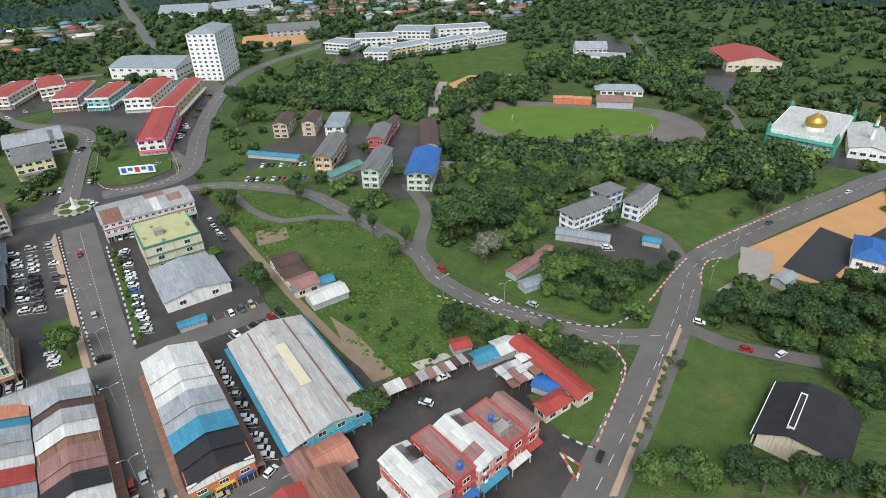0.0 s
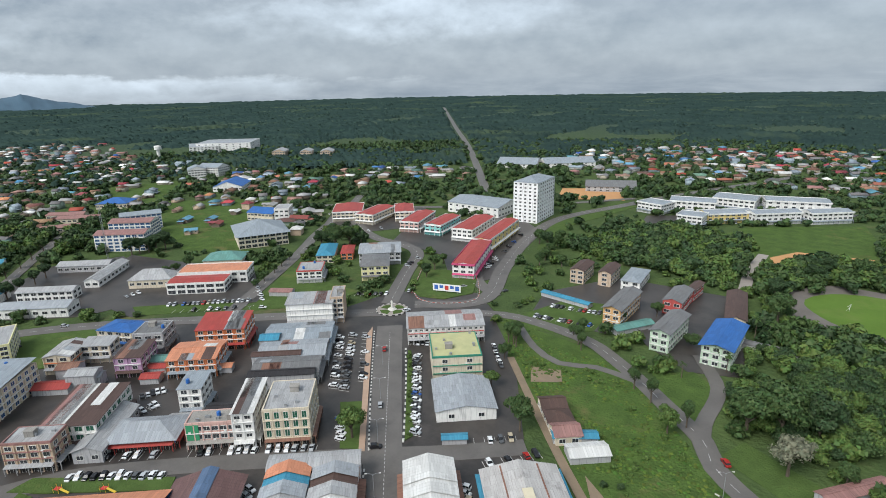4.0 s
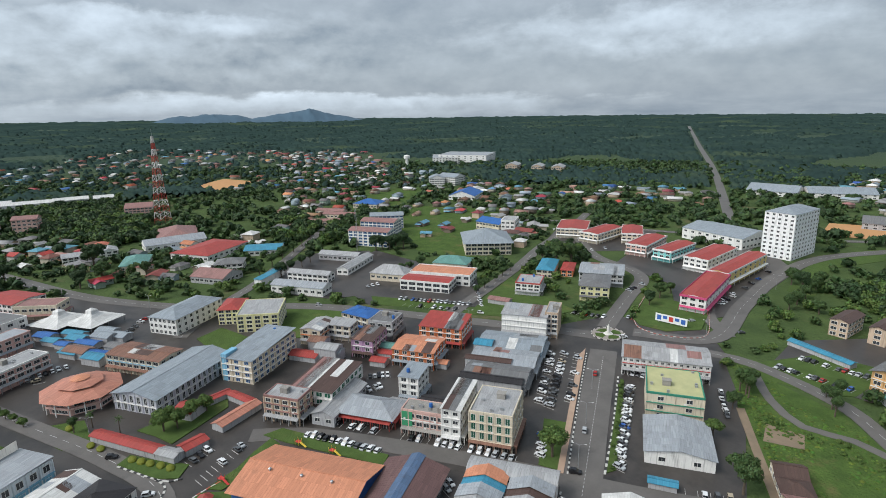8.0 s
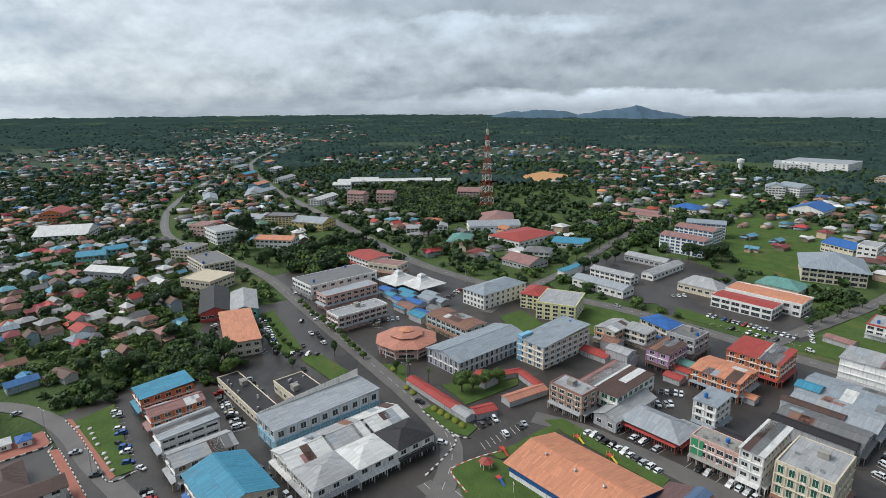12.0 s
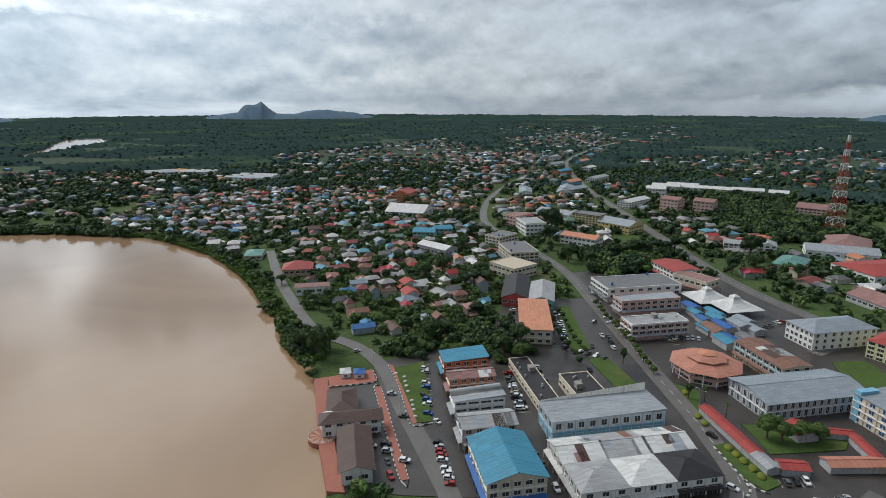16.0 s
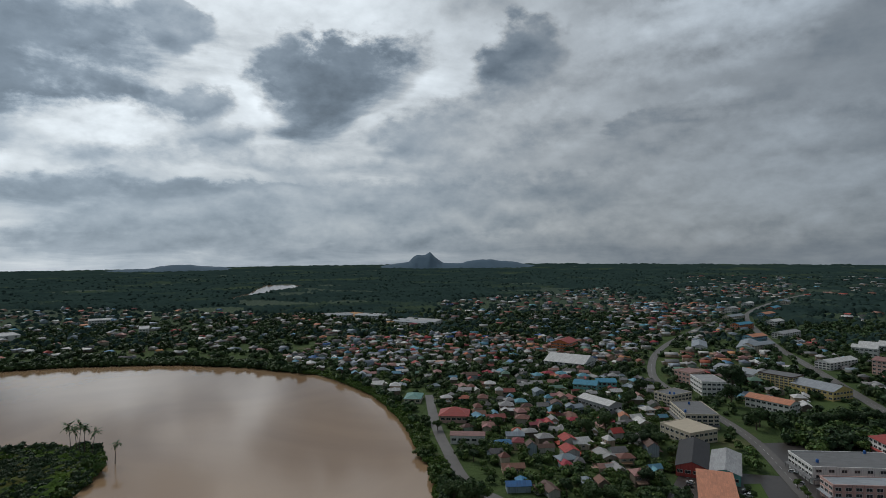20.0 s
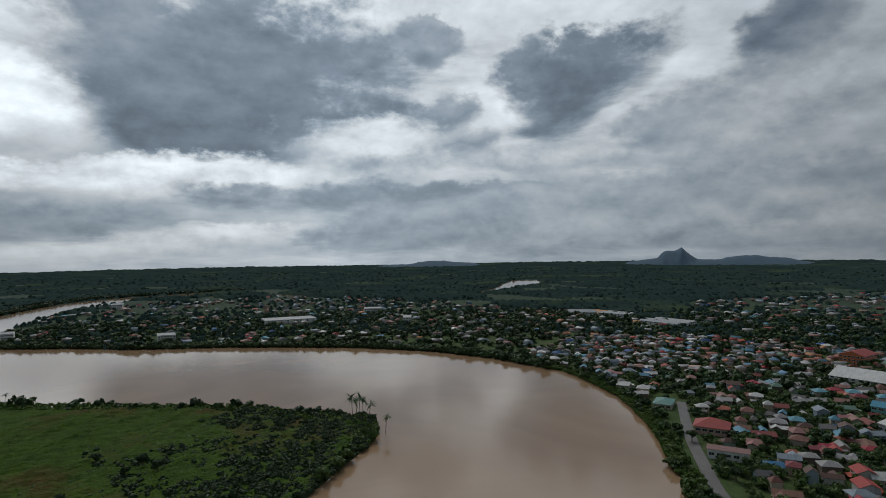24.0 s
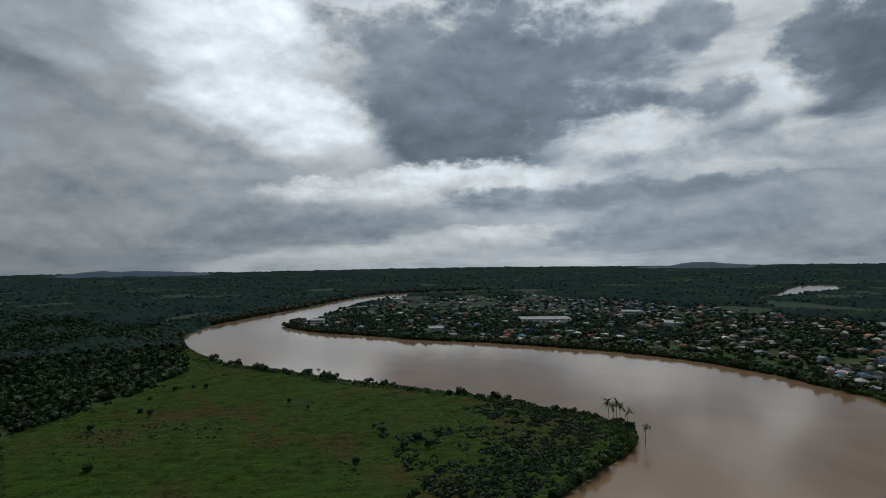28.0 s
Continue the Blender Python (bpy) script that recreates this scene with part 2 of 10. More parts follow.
def surf(name, c1, c2=None, scale=0.6, rough=0.85, metal=0.0, bump=0.15, fine=None, streak=0.0, per="", spread=0.12, spec=0.4, space="world", sheets=0.0, patch=None, relief=0.3):
    """A procedural surface: two colours mixed by large and fine noise, streaks down the fall line, a little relief."""
    if name in MATS:
        return MATS[name]
    m = bpy.data.materials.new(name)
    m.use_nodes = True
    nt = m.node_tree
    N, K = nt.nodes, nt.links
    b = N["Principled BSDF"]
    c2 = c2 or tuple(q * 0.72 for q in c1)
    if space == "world":
        vec = N.new("ShaderNodeNewGeometry").outputs["Position"]
    else:
        vec = N.new("ShaderNodeTexCoord").outputs["Object"]
    big = N.new("ShaderNodeTexNoise")
    big.inputs["Scale"].default_value, big.inputs["Detail"].default_value = scale, 6
    big.inputs["Roughness"].default_value = 0.62
    K.new(vec, big.inputs["Vector"])
    small = N.new("ShaderNodeTexNoise")
    small.inputs["Scale"].default_value, small.inputs["Detail"].default_value = fine or scale * 9, 5
    K.new(vec, small.inputs["Vector"])
    mixv = N.new("ShaderNodeMath")
    mixv.operation = "MULTIPLY_ADD"
    K.new(small.outputs[0], mixv.inputs[0])
    mixv.inputs[1].default_value = 0.45
    half = N.new("ShaderNodeMath")
    half.operation = "MULTIPLY_ADD"
    K.new(big.outputs[0], half.inputs[0])
    half.inputs[1].default_value, half.inputs[2].default_value = 1.5, -0.5
    K.new(half.outputs[0], mixv.inputs[2])
    fac = mixv.outputs[0]
    mix = N.new("ShaderNodeMix")
    mix.data_type = "RGBA"
    mix.clamp_factor = True
    K.new(fac, mix.inputs[0])
    mix.inputs[6].default_value, mix.inputs[7].default_value = (*c1, 1), (*c2, 1)
    col = mix.outputs[2]
    if patch:
        # patches of another growth or soil: colour, size, how much of the surface
        pn = N.new("ShaderNodeTexNoise")
        pn.inputs["Scale"].default_value, pn.inputs["Detail"].default_value, pn.inputs["Roughness"].default_value = patch[1], 7, 0.68
        pm = N.new("ShaderNodeMapping")
        pm.inputs["Location"].default_value = (31.0, 17.0, 5.0)
        K.new(vec, pm.inputs[0])
        K.new(pm.outputs[0], pn.inputs["Vector"])
        pr = N.new("ShaderNodeMapRange")
        K.new(pn.outputs[0], pr.inputs[0])
        pr.inputs[1].default_value, pr.inputs[2].default_value, pr.inputs[4].default_value = patch[2], patch[2] + 0.14, patch[3]
        px2 = N.new("ShaderNodeMix")
        px2.data_type = "RGBA"
        K.new(pr.outputs[0], px2.inputs[0])
        K.new(col, px2.inputs[6])
        px2.inputs[7].default_value = (*patch[0], 1)
        col = px2.outputs[2]
    if streak:
        mp = N.new("ShaderNodeMapping")
        mp.inputs["Scale"].default_value = (1.6, 1.6, 0.12) if streak > 0 else (2.2, 0.10, 0.10)
        K.new(vec if streak > 0 else N.new("ShaderNodeTexCoord").outputs["Object"], mp.inputs[0])
        st = N.new("ShaderNodeTexNoise")
        st.inputs["Scale"].default_value, st.inputs["Detail"].default_value = 1.3, 5
        K.new(mp.outputs[0], st.inputs["Vector"])
        rmp = N.new("ShaderNodeMapRange")
        K.new(st.outputs[0], rmp.inputs[0])
        rmp.inputs[1].default_value, rmp.inputs[2].default_value = 0.52, 0.75
        rmp.inputs[3].default_value, rmp.inputs[4].default_value = 0.0, abs(streak)
        mx2 = N.new("ShaderNodeMix")
        mx2.data_type = "RGBA"
        K.new(rmp.outputs[0], mx2.inputs[0])
        K.new(col, mx2.inputs[6])
        mx2.inputs[7].default_value = (*(q * 0.38 for q in c2), 1)
        col = mx2.outputs[2]
    if per:
        r = N.new("ShaderNodeObjectInfo").outputs["Random"] if per == "object" else N.new("ShaderNodeNewGeometry").outputs["Random Per Island"]
        hsv = N.new("ShaderNodeHueSaturation")
        mr = N.new("ShaderNodeMapRange")
        K.new(r, mr.inputs[0])
        mr.inputs[3].default_value, mr.inputs[4].default_value = 1 - spread * 2.5, 1 + spread * 2.5
        K.new(mr.outputs[0], hsv.inputs["Value"])
        wr = N.new("ShaderNodeMath")
        wr.operation = "FRACT"
        w7 = N.new("ShaderNodeMath")
        w7.operation = "MULTIPLY"
        K.new(r, w7.inputs[0])
        w7.inputs[1].default_value = 7.31
        K.new(w7.outputs[0], wr.inputs[0])
        mh = N.new("ShaderNodeMapRange")
        K.new(wr.outputs[0], mh.inputs[0])
        mh.inputs[3].default_value, mh.inputs[4].default_value = 0.5 - spread * 0.22, 0.5 + spread * 0.22
        K.new(mh.outputs[0], hsv.inputs["Hue"])
        K.new(col, hsv.inputs["Color"])
        col = hsv.outputs[0]
    if sheets:
        # overlapping metal sheets, each a little lighter or darker than the next
        br = N.new("ShaderNodeTexBrick")
        br.inputs["Color1"].default_value, br.inputs["Color2"].default_value, br.inputs["Mortar"].default_value = (1.08, 1.08, 1.08, 1), (0.80, 0.80, 0.80, 1), (0.66, 0.65, 0.64, 1)
        br.inputs["Scale"].default_value, br.inputs["Mortar Size"].default_value, br.inputs["Brick Width"].default_value, br.inputs["Row Height"].default_value = 1.0, 0.035, 0.95, 4.3
        K.new(N.new("ShaderNodeTexCoord").outputs["Object"], br.inputs["Vector"])
        mu = N.new("ShaderNodeMix")
        mu.data_type, mu.blend_type = "RGBA", "MULTIPLY"
        mu.inputs[0].default_value = sheets
        K.new(col, mu.inputs[6])
        K.new(br.outputs[0], mu.inputs[7])
        col = mu.outputs[2]
    K.new(col, b.inputs["Base Color"])
    b.inputs["Roughness"].default_value, b.inputs["Metallic"].default_value = rough, metal
    b.inputs["Specular IOR Level"].default_value = spec
    if bump:
        bn = N.new("ShaderNodeBump")
        bn.inputs["Strength"].default_value, bn.inputs["Distance"].default_value = bump, relief
        K.new(small.outputs[0], bn.inputs["Height"])
        K.new(bn.outputs[0], b.inputs["Normal"])
    MATS[name] = m
    return m


def wall_m(name, c):
    return surf("painted_wall_" + name, c, tuple(q * 0.78 for q in c), 0.35, 0.9, streak=0.75, bump=0.05, fine=3)


def roof_m(name, c, rust=0.6):
    c2 = tuple(a * (1 - 0.42 * rust) + r * 0.20 * rust for a, r in zip(c, (0.42, 0.30, 0.22)))
    grime = tuple(a * 0.35 + r * 0.5 for a, r in zip(c, (0.10, 0.075, 0.06)))
    return surf("metal_roof_" + name, c, c2, 0.22, 0.55, 0.0, streak=-0.85 * rust, bump=0.08, fine=1.6, spec=0.3, sheets=0.8, patch=(grime, 0.16, 0.57, 0.35 + 0.4 * rust))


ASPHALT = surf("wet_asphalt", (0.074, 0.064, 0.057), (0.032, 0.028, 0.026), 0.07, 0.42, fine=0.8, bump=0.05, spec=0.4, patch=((0.020, 0.018, 0.017), 0.04, 0.50, 0.85))
ROADM = surf("road_asphalt", (0.152, 0.140, 0.130), (0.088, 0.081, 0.076), 0.08, 0.55, fine=1.5, bump=0.05, spec=0.35, patch=((0.064, 0.060, 0.057), 0.06, 0.55, 0.6))
PAVE = surf("concrete_paving", (0.33, 0.30, 0.27), (0.24, 0.21, 0.19), 0.3, 0.8)
REDPAVE = surf("red_paving", (0.36, 0.13, 0.09), (0.26, 0.10, 0.075), 0.3, 0.8)
TANPAVE = surf("tan_paving", (0.42, 0.30, 0.22), (0.33, 0.22, 0.16), 0.4, 0.8)
KW = surf("kerb_white_paint", (0.60, 0.59, 0.56), (0.38, 0.37, 0.34), 0.8, 0.7)
KB = surf("kerb_black_paint", (0.03, 0.03, 0.03), (0.05, 0.05, 0.05), 0.8, 0.7)
KR = surf("kerb_red_paint", (0.42, 0.09, 0.07), (0.30, 0.08, 0.06), 0.8, 0.7)
LINE = surf("road_paint", (0.62, 0.62, 0.60), (0.36, 0.36, 0.36), 1.2, 0.7)
YLINE = surf("yellow_road_paint", (0.55, 0.42, 0.10), (0.34, 0.27, 0.10), 1.2, 0.7)
LAWN = surf("mown_grass", (0.086, 0.136, 0.038), (0.044, 0.070, 0.021), 0.15, 0.95, fine=1.4, bump=0.8, spec=0.1, patch=((0.150, 0.140, 0.055), 0.05, 0.57, 0.6), relief=0.5)
SPORT = surf("sports_turf", (0.112, 0.185, 0.036), (0.074, 0.132, 0.024), 0.06, 0.95, fine=1.2, bump=0.4, spec=0.1, patch=((0.150, 0.170, 0.060), 0.03, 0.55, 0.6), relief=0.5)
ROUGH = surf("rough_grass", (0.090, 0.144, 0.036), (0.036, 0.064, 0.019), 0.12, 0.95, fine=0.9, bump=1.0, spec=0.1, patch=((0.165, 0.125, 0.065), 0.045, 0.57, 0.7), relief=0.8)
DIRT = surf("bare_earth", (0.26, 0.19, 0.13), (0.15, 0.12, 0.085), 0.15, 0.95, fine=1.4, bump=0.4)
CLAY = surf("orange_clay", (0.52, 0.27, 0.11), (0.38, 0.21, 0.10), 0.12, 0.95, fine=1.2, bump=0.4)
GROUNDM = surf("green_land", (0.088, 0.128, 0.043), (0.032, 0.054, 0.022), 0.04, 0.95, fine=0.45, bump=1.0, spec=0.1, patch=((0.150, 0.122, 0.070), 0.03, 0.57, 0.65), relief=1.2)
# beyond the gardens the land turns to dark swamp forest floor, blue-tinted for haze
gnt = GROUNDM.node_tree
gpos = gnt.nodes.new("ShaderNodeNewGeometry").outputs["Position"]
glen = gnt.nodes.new("ShaderNodeVectorMath")
glen.operation = "LENGTH"
gnt.links.new(gpos, glen.inputs[0])
grng = gnt.nodes.new("ShaderNodeMapRange")
gnt.links.new(glen.outputs["Value"], grng.inputs[0])
grng.inputs[1].default_value, grng.inputs[2].default_value = 900, 1700
grng.inputs[4].default_value = 0.9
gmix = gnt.nodes.new("ShaderNodeMix")
gmix.data_type = "RGBA"
gnt.links.new(grng.outputs[0], gmix.inputs[0])
gnt.links.new(gnt.nodes["Principled BSDF"].inputs["Base Color"].links[0].from_socket, gmix.inputs[6])
gmix.inputs[7].default_value = (0.042, 0.066, 0.048, 1)
gnt.links.new(gmix.outputs[2], gnt.nodes["Principled BSDF"].inputs["Base Color"])
GLASS = surf("window_glass", (0.03, 0.035, 0.04), (0.05, 0.055, 0.06), 0.5, 0.12, bump=0, spec=0.6)
CARGLASS = surf("car_glass", (0.012, 0.013, 0.015), (0.02, 0.02, 0.022), 0.5, 0.08, bump=0, spec=0.6)
GREENGLASS = surf("green_glass", (0.02, 0.12, 0.07), (0.03, 0.08, 0.06), 0.5, 0.15, bump=0, spec=0.6)
BLUEGLASS = surf("blue_glass", (0.03, 0.10, 0.22), (0.04, 0.07, 0.15), 0.5, 0.12, bump=0, spec=0.6)
FRAME = surf("white_frame", (0.72, 0.71, 0.68), (0.6, 0.59, 0.57), 0.6, 0.6)
# near-black colour that stands for the shade inside openings
DARK = surf("dark_opening", (0.025, 0.024, 0.023), (0.04, 0.038, 0.035), 0.4, 0.9)
CONC = surf("weathered_concrete", (0.36, 0.34, 0.31), (0.18, 0.17, 0.155), 0.22, 0.9, streak=0.5)
TYRE = surf("tyre_rubber", (0.02, 0.02, 0.02), None, 2, 0.8)
BARK = surf("tree_bark", (0.13, 0.10, 0.075), (0.07, 0.055, 0.04), 1.5, 0.95)
STEEL = surf("galvanised_steel", (0.45, 0.46, 0.47), (0.3, 0.31, 0.32), 0.8, 0.4, 0.6)


def leaf_m(name, c, spread=0.2, spec=0.2):
    return surf("leaves_" + name, c, (c[0] * 0.50, c[1] * 0.58, c[2] * 0.62), 0.09, 0.6, fine=0.9, bump=0, per="island", spread=spread, spec=spec)


LEAF = leaf_m("deep_green", (0.064, 0.106, 0.034), 0.12)
LEAF2 = leaf_m("fresh_green", (0.104, 0.160, 0.040), 0.12)
LEAF3 = leaf_m("dark_green", (0.042, 0.074, 0.028), 0.12)
SWAMP = leaf_m("swamp_green", (0.036, 0.064, 0.024), 0.10, 0.03)
LEAF4 = leaf_m("grey_green", (0.190, 0.190, 0.125), 0.13)
PALM = leaf_m("palm_green", (0.048, 0.080, 0.020))
# both far forest greens carry the distance haze as a blue tint
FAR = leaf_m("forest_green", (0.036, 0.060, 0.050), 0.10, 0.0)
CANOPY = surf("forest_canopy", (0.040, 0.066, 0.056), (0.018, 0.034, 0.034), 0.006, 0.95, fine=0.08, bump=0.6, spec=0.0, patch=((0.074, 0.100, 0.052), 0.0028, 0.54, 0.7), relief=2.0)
SCRUB = leaf_m("scrub_green", (0.094, 0.160, 0.022), 0.14)
MEADOW = leaf_m("meadow_green", (0.050, 0.098, 0.010), 0.12)

# brown river water: silt below, gloss above
WATER = bpy.data.materials.new("silty_river_water")
WATER.use_nodes = True
wt = WATER.node_tree
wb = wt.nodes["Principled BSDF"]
wb.inputs["Roughness"].default_value, wb.inputs["Specular IOR Level"].default_value = 0.10, 0.5
wpos = wt.nodes.new("ShaderNodeNewGeometry").outputs["Position"]
wn = wt.nodes.new("ShaderNodeTexNoise")
wn.inputs["Scale"].default_value, wn.inputs["Detail"].default_value, wn.inputs["Distortion"].default_value = 0.006, 5, 1.2
wt.links.new(wpos, wn.inputs["Vector"])
wr_ = wt.nodes.new("ShaderNodeValToRGB")
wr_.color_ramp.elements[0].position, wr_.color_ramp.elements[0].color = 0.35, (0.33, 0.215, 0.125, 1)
wr_.color_ramp.elements[1].position, wr_.color_ramp.elements[1].color = 0.68, (0.26, 0.165, 0.095, 1)
wt.links.new(wn.outputs[0], wr_.inputs[0])
wt.links.new(wr_.outputs[0], wb.inputs["Base Color"])
wn2 = wt.nodes.new("ShaderNodeTexNoise")
wn2.inputs["Scale"].default_value, wn2.inputs["Detail"].default_value = 0.35, 6
wt.links.new(wpos, wn2.inputs["Vector"])
wbump = wt.nodes.new("ShaderNodeBump")
wbump.inputs["Strength"].default_value, wbump.inputs["Distance"].default_value = 0.10, 0.25
wt.links.new(wn2.outputs[0], wbump.inputs["Height"])
wt.links.new(wbump.outputs[0], wb.inputs["Normal"])

# ---------------------------------------------------------------- building blocks of code


def finish(name, bm, mats, parent=None, label="", smooth=False, at=None):
    me = bpy.data.meshes.new(name)
    bm.normal_update()
    bm.to_mesh(me)
    bm.free()
    for m in (mats if isinstance(mats, (list, tuple)) else [mats]):
        me.materials.append(m)
    if smooth:
        me.shade_smooth()
    ob = new(name, me)
    if parent:
        ob.parent = parent
    if label:
        tagged(ob, label)
    if at is not None:
        ob.matrix_basis = at
    return ob


def part(name, bm, material, parent, label="", at=None, smooth=False):
    return finish(name, bm, material, parent, label, smooth, at)


def share(name, me, parent, m):
    ob = new(name, me)
    ob.parent = parent
    ob.matrix_basis = m
    return ob


def box(bm, x0, y0, z0, x1, y1, z1, mi=0):
    v = [bm.verts.new(p) for p in ((x0, y0, z0), (x1, y0, z0), (x1, y1, z0), (x0, y1, z0), (x0, y0, z1), (x1, y0, z1), (x1, y1, z1), (x0, y1, z1))]
    for f in ((3, 2, 1, 0), (4, 5, 6, 7), (0, 1, 5, 4), (1, 2, 6, 5), (2, 3, 7, 6), (3, 0, 4, 7)):
        bm.faces.new([v[i] for i in f]).material_index = mi


def prism(bm, pts, z0, z1, mi=0, side=0):
    """A closed outline raised from z0 to z1."""
    area = sum(a[0] * b[1] - b[0] * a[1] for a, b in zip(pts, pts[1:] + pts[:1]))
    if area < 0:
        pts = pts[::-1]
    lo = [bm.verts.new((x, y, z0)) for x, y in pts]
    hi = [bm.verts.new((x, y, z1)) for x, y in pts]
    bm.faces.new(hi).material_index = mi
    n = len(pts)
    for i in range(n):
        j = (i + 1) % n
        bm.faces.new((lo[i], lo[j], hi[j], hi[i])).material_index = side


def cyl(bm, x, y, z0, z1, r0, r1=None, n=12, mi=0):
    r1 = r0 if r1 is None else r1
    lo = [bm.verts.new((x + r0 * math.cos(2 * math.pi * i / n), y + r0 * math.sin(2 * math.pi * i / n), z0)) for i in range(n)]
    hi = [bm.verts.new((x + r1 * math.cos(2 * math.pi * i / n), y + r1 * math.sin(2 * math.pi * i / n), z1)) for i in range(n)]
    for i in range(n):
        j = (i + 1) % n
        bm.faces.new((lo[i], lo[j], hi[j], hi[i])).material_index = mi
    bm.faces.new(hi).material_index = mi
    bm.faces.new(lo[::-1]).material_index = mi


def tube(bm, a, b, r, n=6, mi=0, r2=None):
    a, b = Vector(a), Vector(b)
    q = (b - a).to_track_quat("Z", "Y").to_matrix()
    ra = []
    for p, rr in ((a, r), (b, r if r2 is None else r2)):
        ra.append([bm.verts.new(p + q @ Vector((rr * math.cos(2 * math.pi * i / n), rr * math.sin(2 * math.pi * i / n), 0))) for i in range(n)])
    for i in range(n):
        j = (i + 1) % n
        bm.faces.new((ra[0][i], ra[0][j], ra[1][j], ra[1][i])).material_index = mi


def spline(pts, step=6.0, closed=False):
    """A smooth line through the given corners."""
    P = [Vector((p[0], p[1])) for p in pts]
    n = len(P)
    out = []
    last = n if closed else n - 1
    for i in range(last):
        p1, p2 = P[i], P[(i + 1) % n]
        p0 = P[i - 1] if (i or closed) else p1 * 2 - p2
        p3 = P[(i + 2) % n] if (i + 2 < n or closed) else p2 * 2 - p1
        k = max(2, int((p2 - p1).length / step))
        for s in range(k):
            t = s / k
            out.append(0.5 * (2 * p1 + (p2 - p0) * t + (2 * p0 - 5 * p1 + 4 * p2 - p3) * t * t + (3 * p1 - p0 - 3 * p2 + p3) * t ** 3))
    if not closed:
        out.append(P[-1])
    return out


def sides(line, off):
    out = []
    for i, p in enumerate(line):
        a, b = line[max(i - 1, 0)], line[min(i + 1, len(line) - 1)]
        t = (b - a).normalized()
        out.append(p + Vector((-t.y, t.x)) * off)
    return out


def raw_mesh(name, verts, tris, mat_, smooth=False):
    """A mesh from arrays of corners and triangles."""
    me = bpy.data.meshes.new(name)
    me.vertices.add(len(verts))
    me.vertices.foreach_set("co", np.ascontiguousarray(verts, dtype=np.float32).ravel())
    me.loops.add(len(tris) * 3)
    me.loops.foreach_set("vertex_index", np.ascontiguousarray(tris, dtype=np.int32).ravel())
    me.polygons.add(len(tris))
    me.polygons.foreach_set("loop_start", np.arange(0, len(tris) * 3, 3, dtype=np.int32))
    if smooth:
        me.polygons.foreach_set("use_smooth", np.ones(len(tris), dtype=bool))
    me.update(calc_edges=True)
    me.materials.append(mat_)
    return me

# ---------------------------------------------------------------- land and river
BANK_TOWN = [(-60, -52), (-149, -118), (-191, -154), (-212, -172), (-223, -195), (-253, -227), (-266, -246), (-303, -295), (-336, -350), (-359, -402), (-379, -489), (-374, -520),
             (-353, -599), (-314, -674), (-261, -732), (-202, -779), (-80, -848), (34, -893), (122, -951), (213, -1000), (291, -1089)]
BANK_FAR = [(293, -1114), (258, -1235), (235, -1388), (207, -1586), (129, -1816), (62, -1941), (-200, -2120), (-190, -2200), (107, -2074), (234, -1943), (296, -1747), (346, -1515), (393, -1325), (442, -1121)]
BANK_WEST = [(431, -995), (403, -905), (318, -768), (254, -695), (174, -648), (102, -596), (41, -561), (-13, -530), (-62, -504), (-90, -471), (-124, -444), (-140, -426), (-134, -389),
             (-114, -357), (-89, -330), (-70, -307), (-20, -262), (80, -205), (260, -150), (600, -60)]
RIVER = spline(BANK_TOWN, 14) + spline(BANK_FAR, 20) + spline(BANK_WEST, 14) + [Vector((600, 190)), Vector((300, 70)), Vector((120, 32)), Vector((20, -2))]
BEND = spline([(-832, -1563), (-1060, -1789), (-1432, -2246), (-1526, -2135), (-1376, -1942), (-1147, -1772), (-900, -1573)], 25, True)
BACKWATER = spline([(63, -1971), (-150, -1961), (-404, -1801), (-644, -1638)], 40)
BACKWATER = sides(BACKWATER, 26) + sides(BACKWATER, -26)[::-1]


def inside(x, y, poly):
    """Which of the points lie inside the outline."""
    hit = np.zeros(x.shape, bool)
    P = np.array([(p[0], p[1]) for p in poly])
    for (ax, ay), (bx, by) in zip(P, np.roll(P, -1, axis=0)):
        if ay == by:
            continue
        c = ((ay > y) != (by > y)) & (x < (bx - ax) * (y - ay) / (by - ay) + ax)
        hit ^= c
    return hit


def gap(x, y, poly, closed=True):
    """Distance of the points to the outline."""
    best = np.full(x.shape, 1e9)
    P = np.array([(p[0], p[1]) for p in poly])
    Q = np.roll(P, -1, axis=0)
    if not closed:
        P, Q = P[:-1], Q[:-1]
    for a, b in zip(P, Q):
        dvec = b - a
        L2 = max(dvec @ dvec, 1e-6)
        t = np.clip(((x - a[0]) * dvec[0] + (y - a[1]) * dvec[1]) / L2, 0, 1)
        best = np.minimum(best, np.hypot(x - a[0] - t * dvec[0], y - a[1] - t * dvec[1]))
    return best


def wet(x, y):
    return inside(x, y, RIVER) | inside(x, y, BEND) | inside(x, y, BACKWATER)


ang = np.radians(np.concatenate([np.arange(-180, -40, 0.36), np.arange(-40, 180, 1.0)]))
ring = np.concatenate([[0.0], np.geomspace(12, 4950, 390)])
A, R = np.meshgrid(ang, ring)
GX, GY = (R * np.cos(A)).ravel(), (R * np.sin(A)).ravel()
depth = np.zeros(GX.shape)
for outline in (RIVER, BEND, BACKWATER):
    dd_ = gap(GX, GY, outline)
    s = np.where(inside(GX, GY, outline), dd_, -dd_)
    depth = np.maximum(depth, np.clip((s + 5.0) / 9.0, 0, 1))
rr_ = np.hypot(GX, GY)
az_ = np.degrees(np.arctan2(GY, GX))
# low hills close the plain


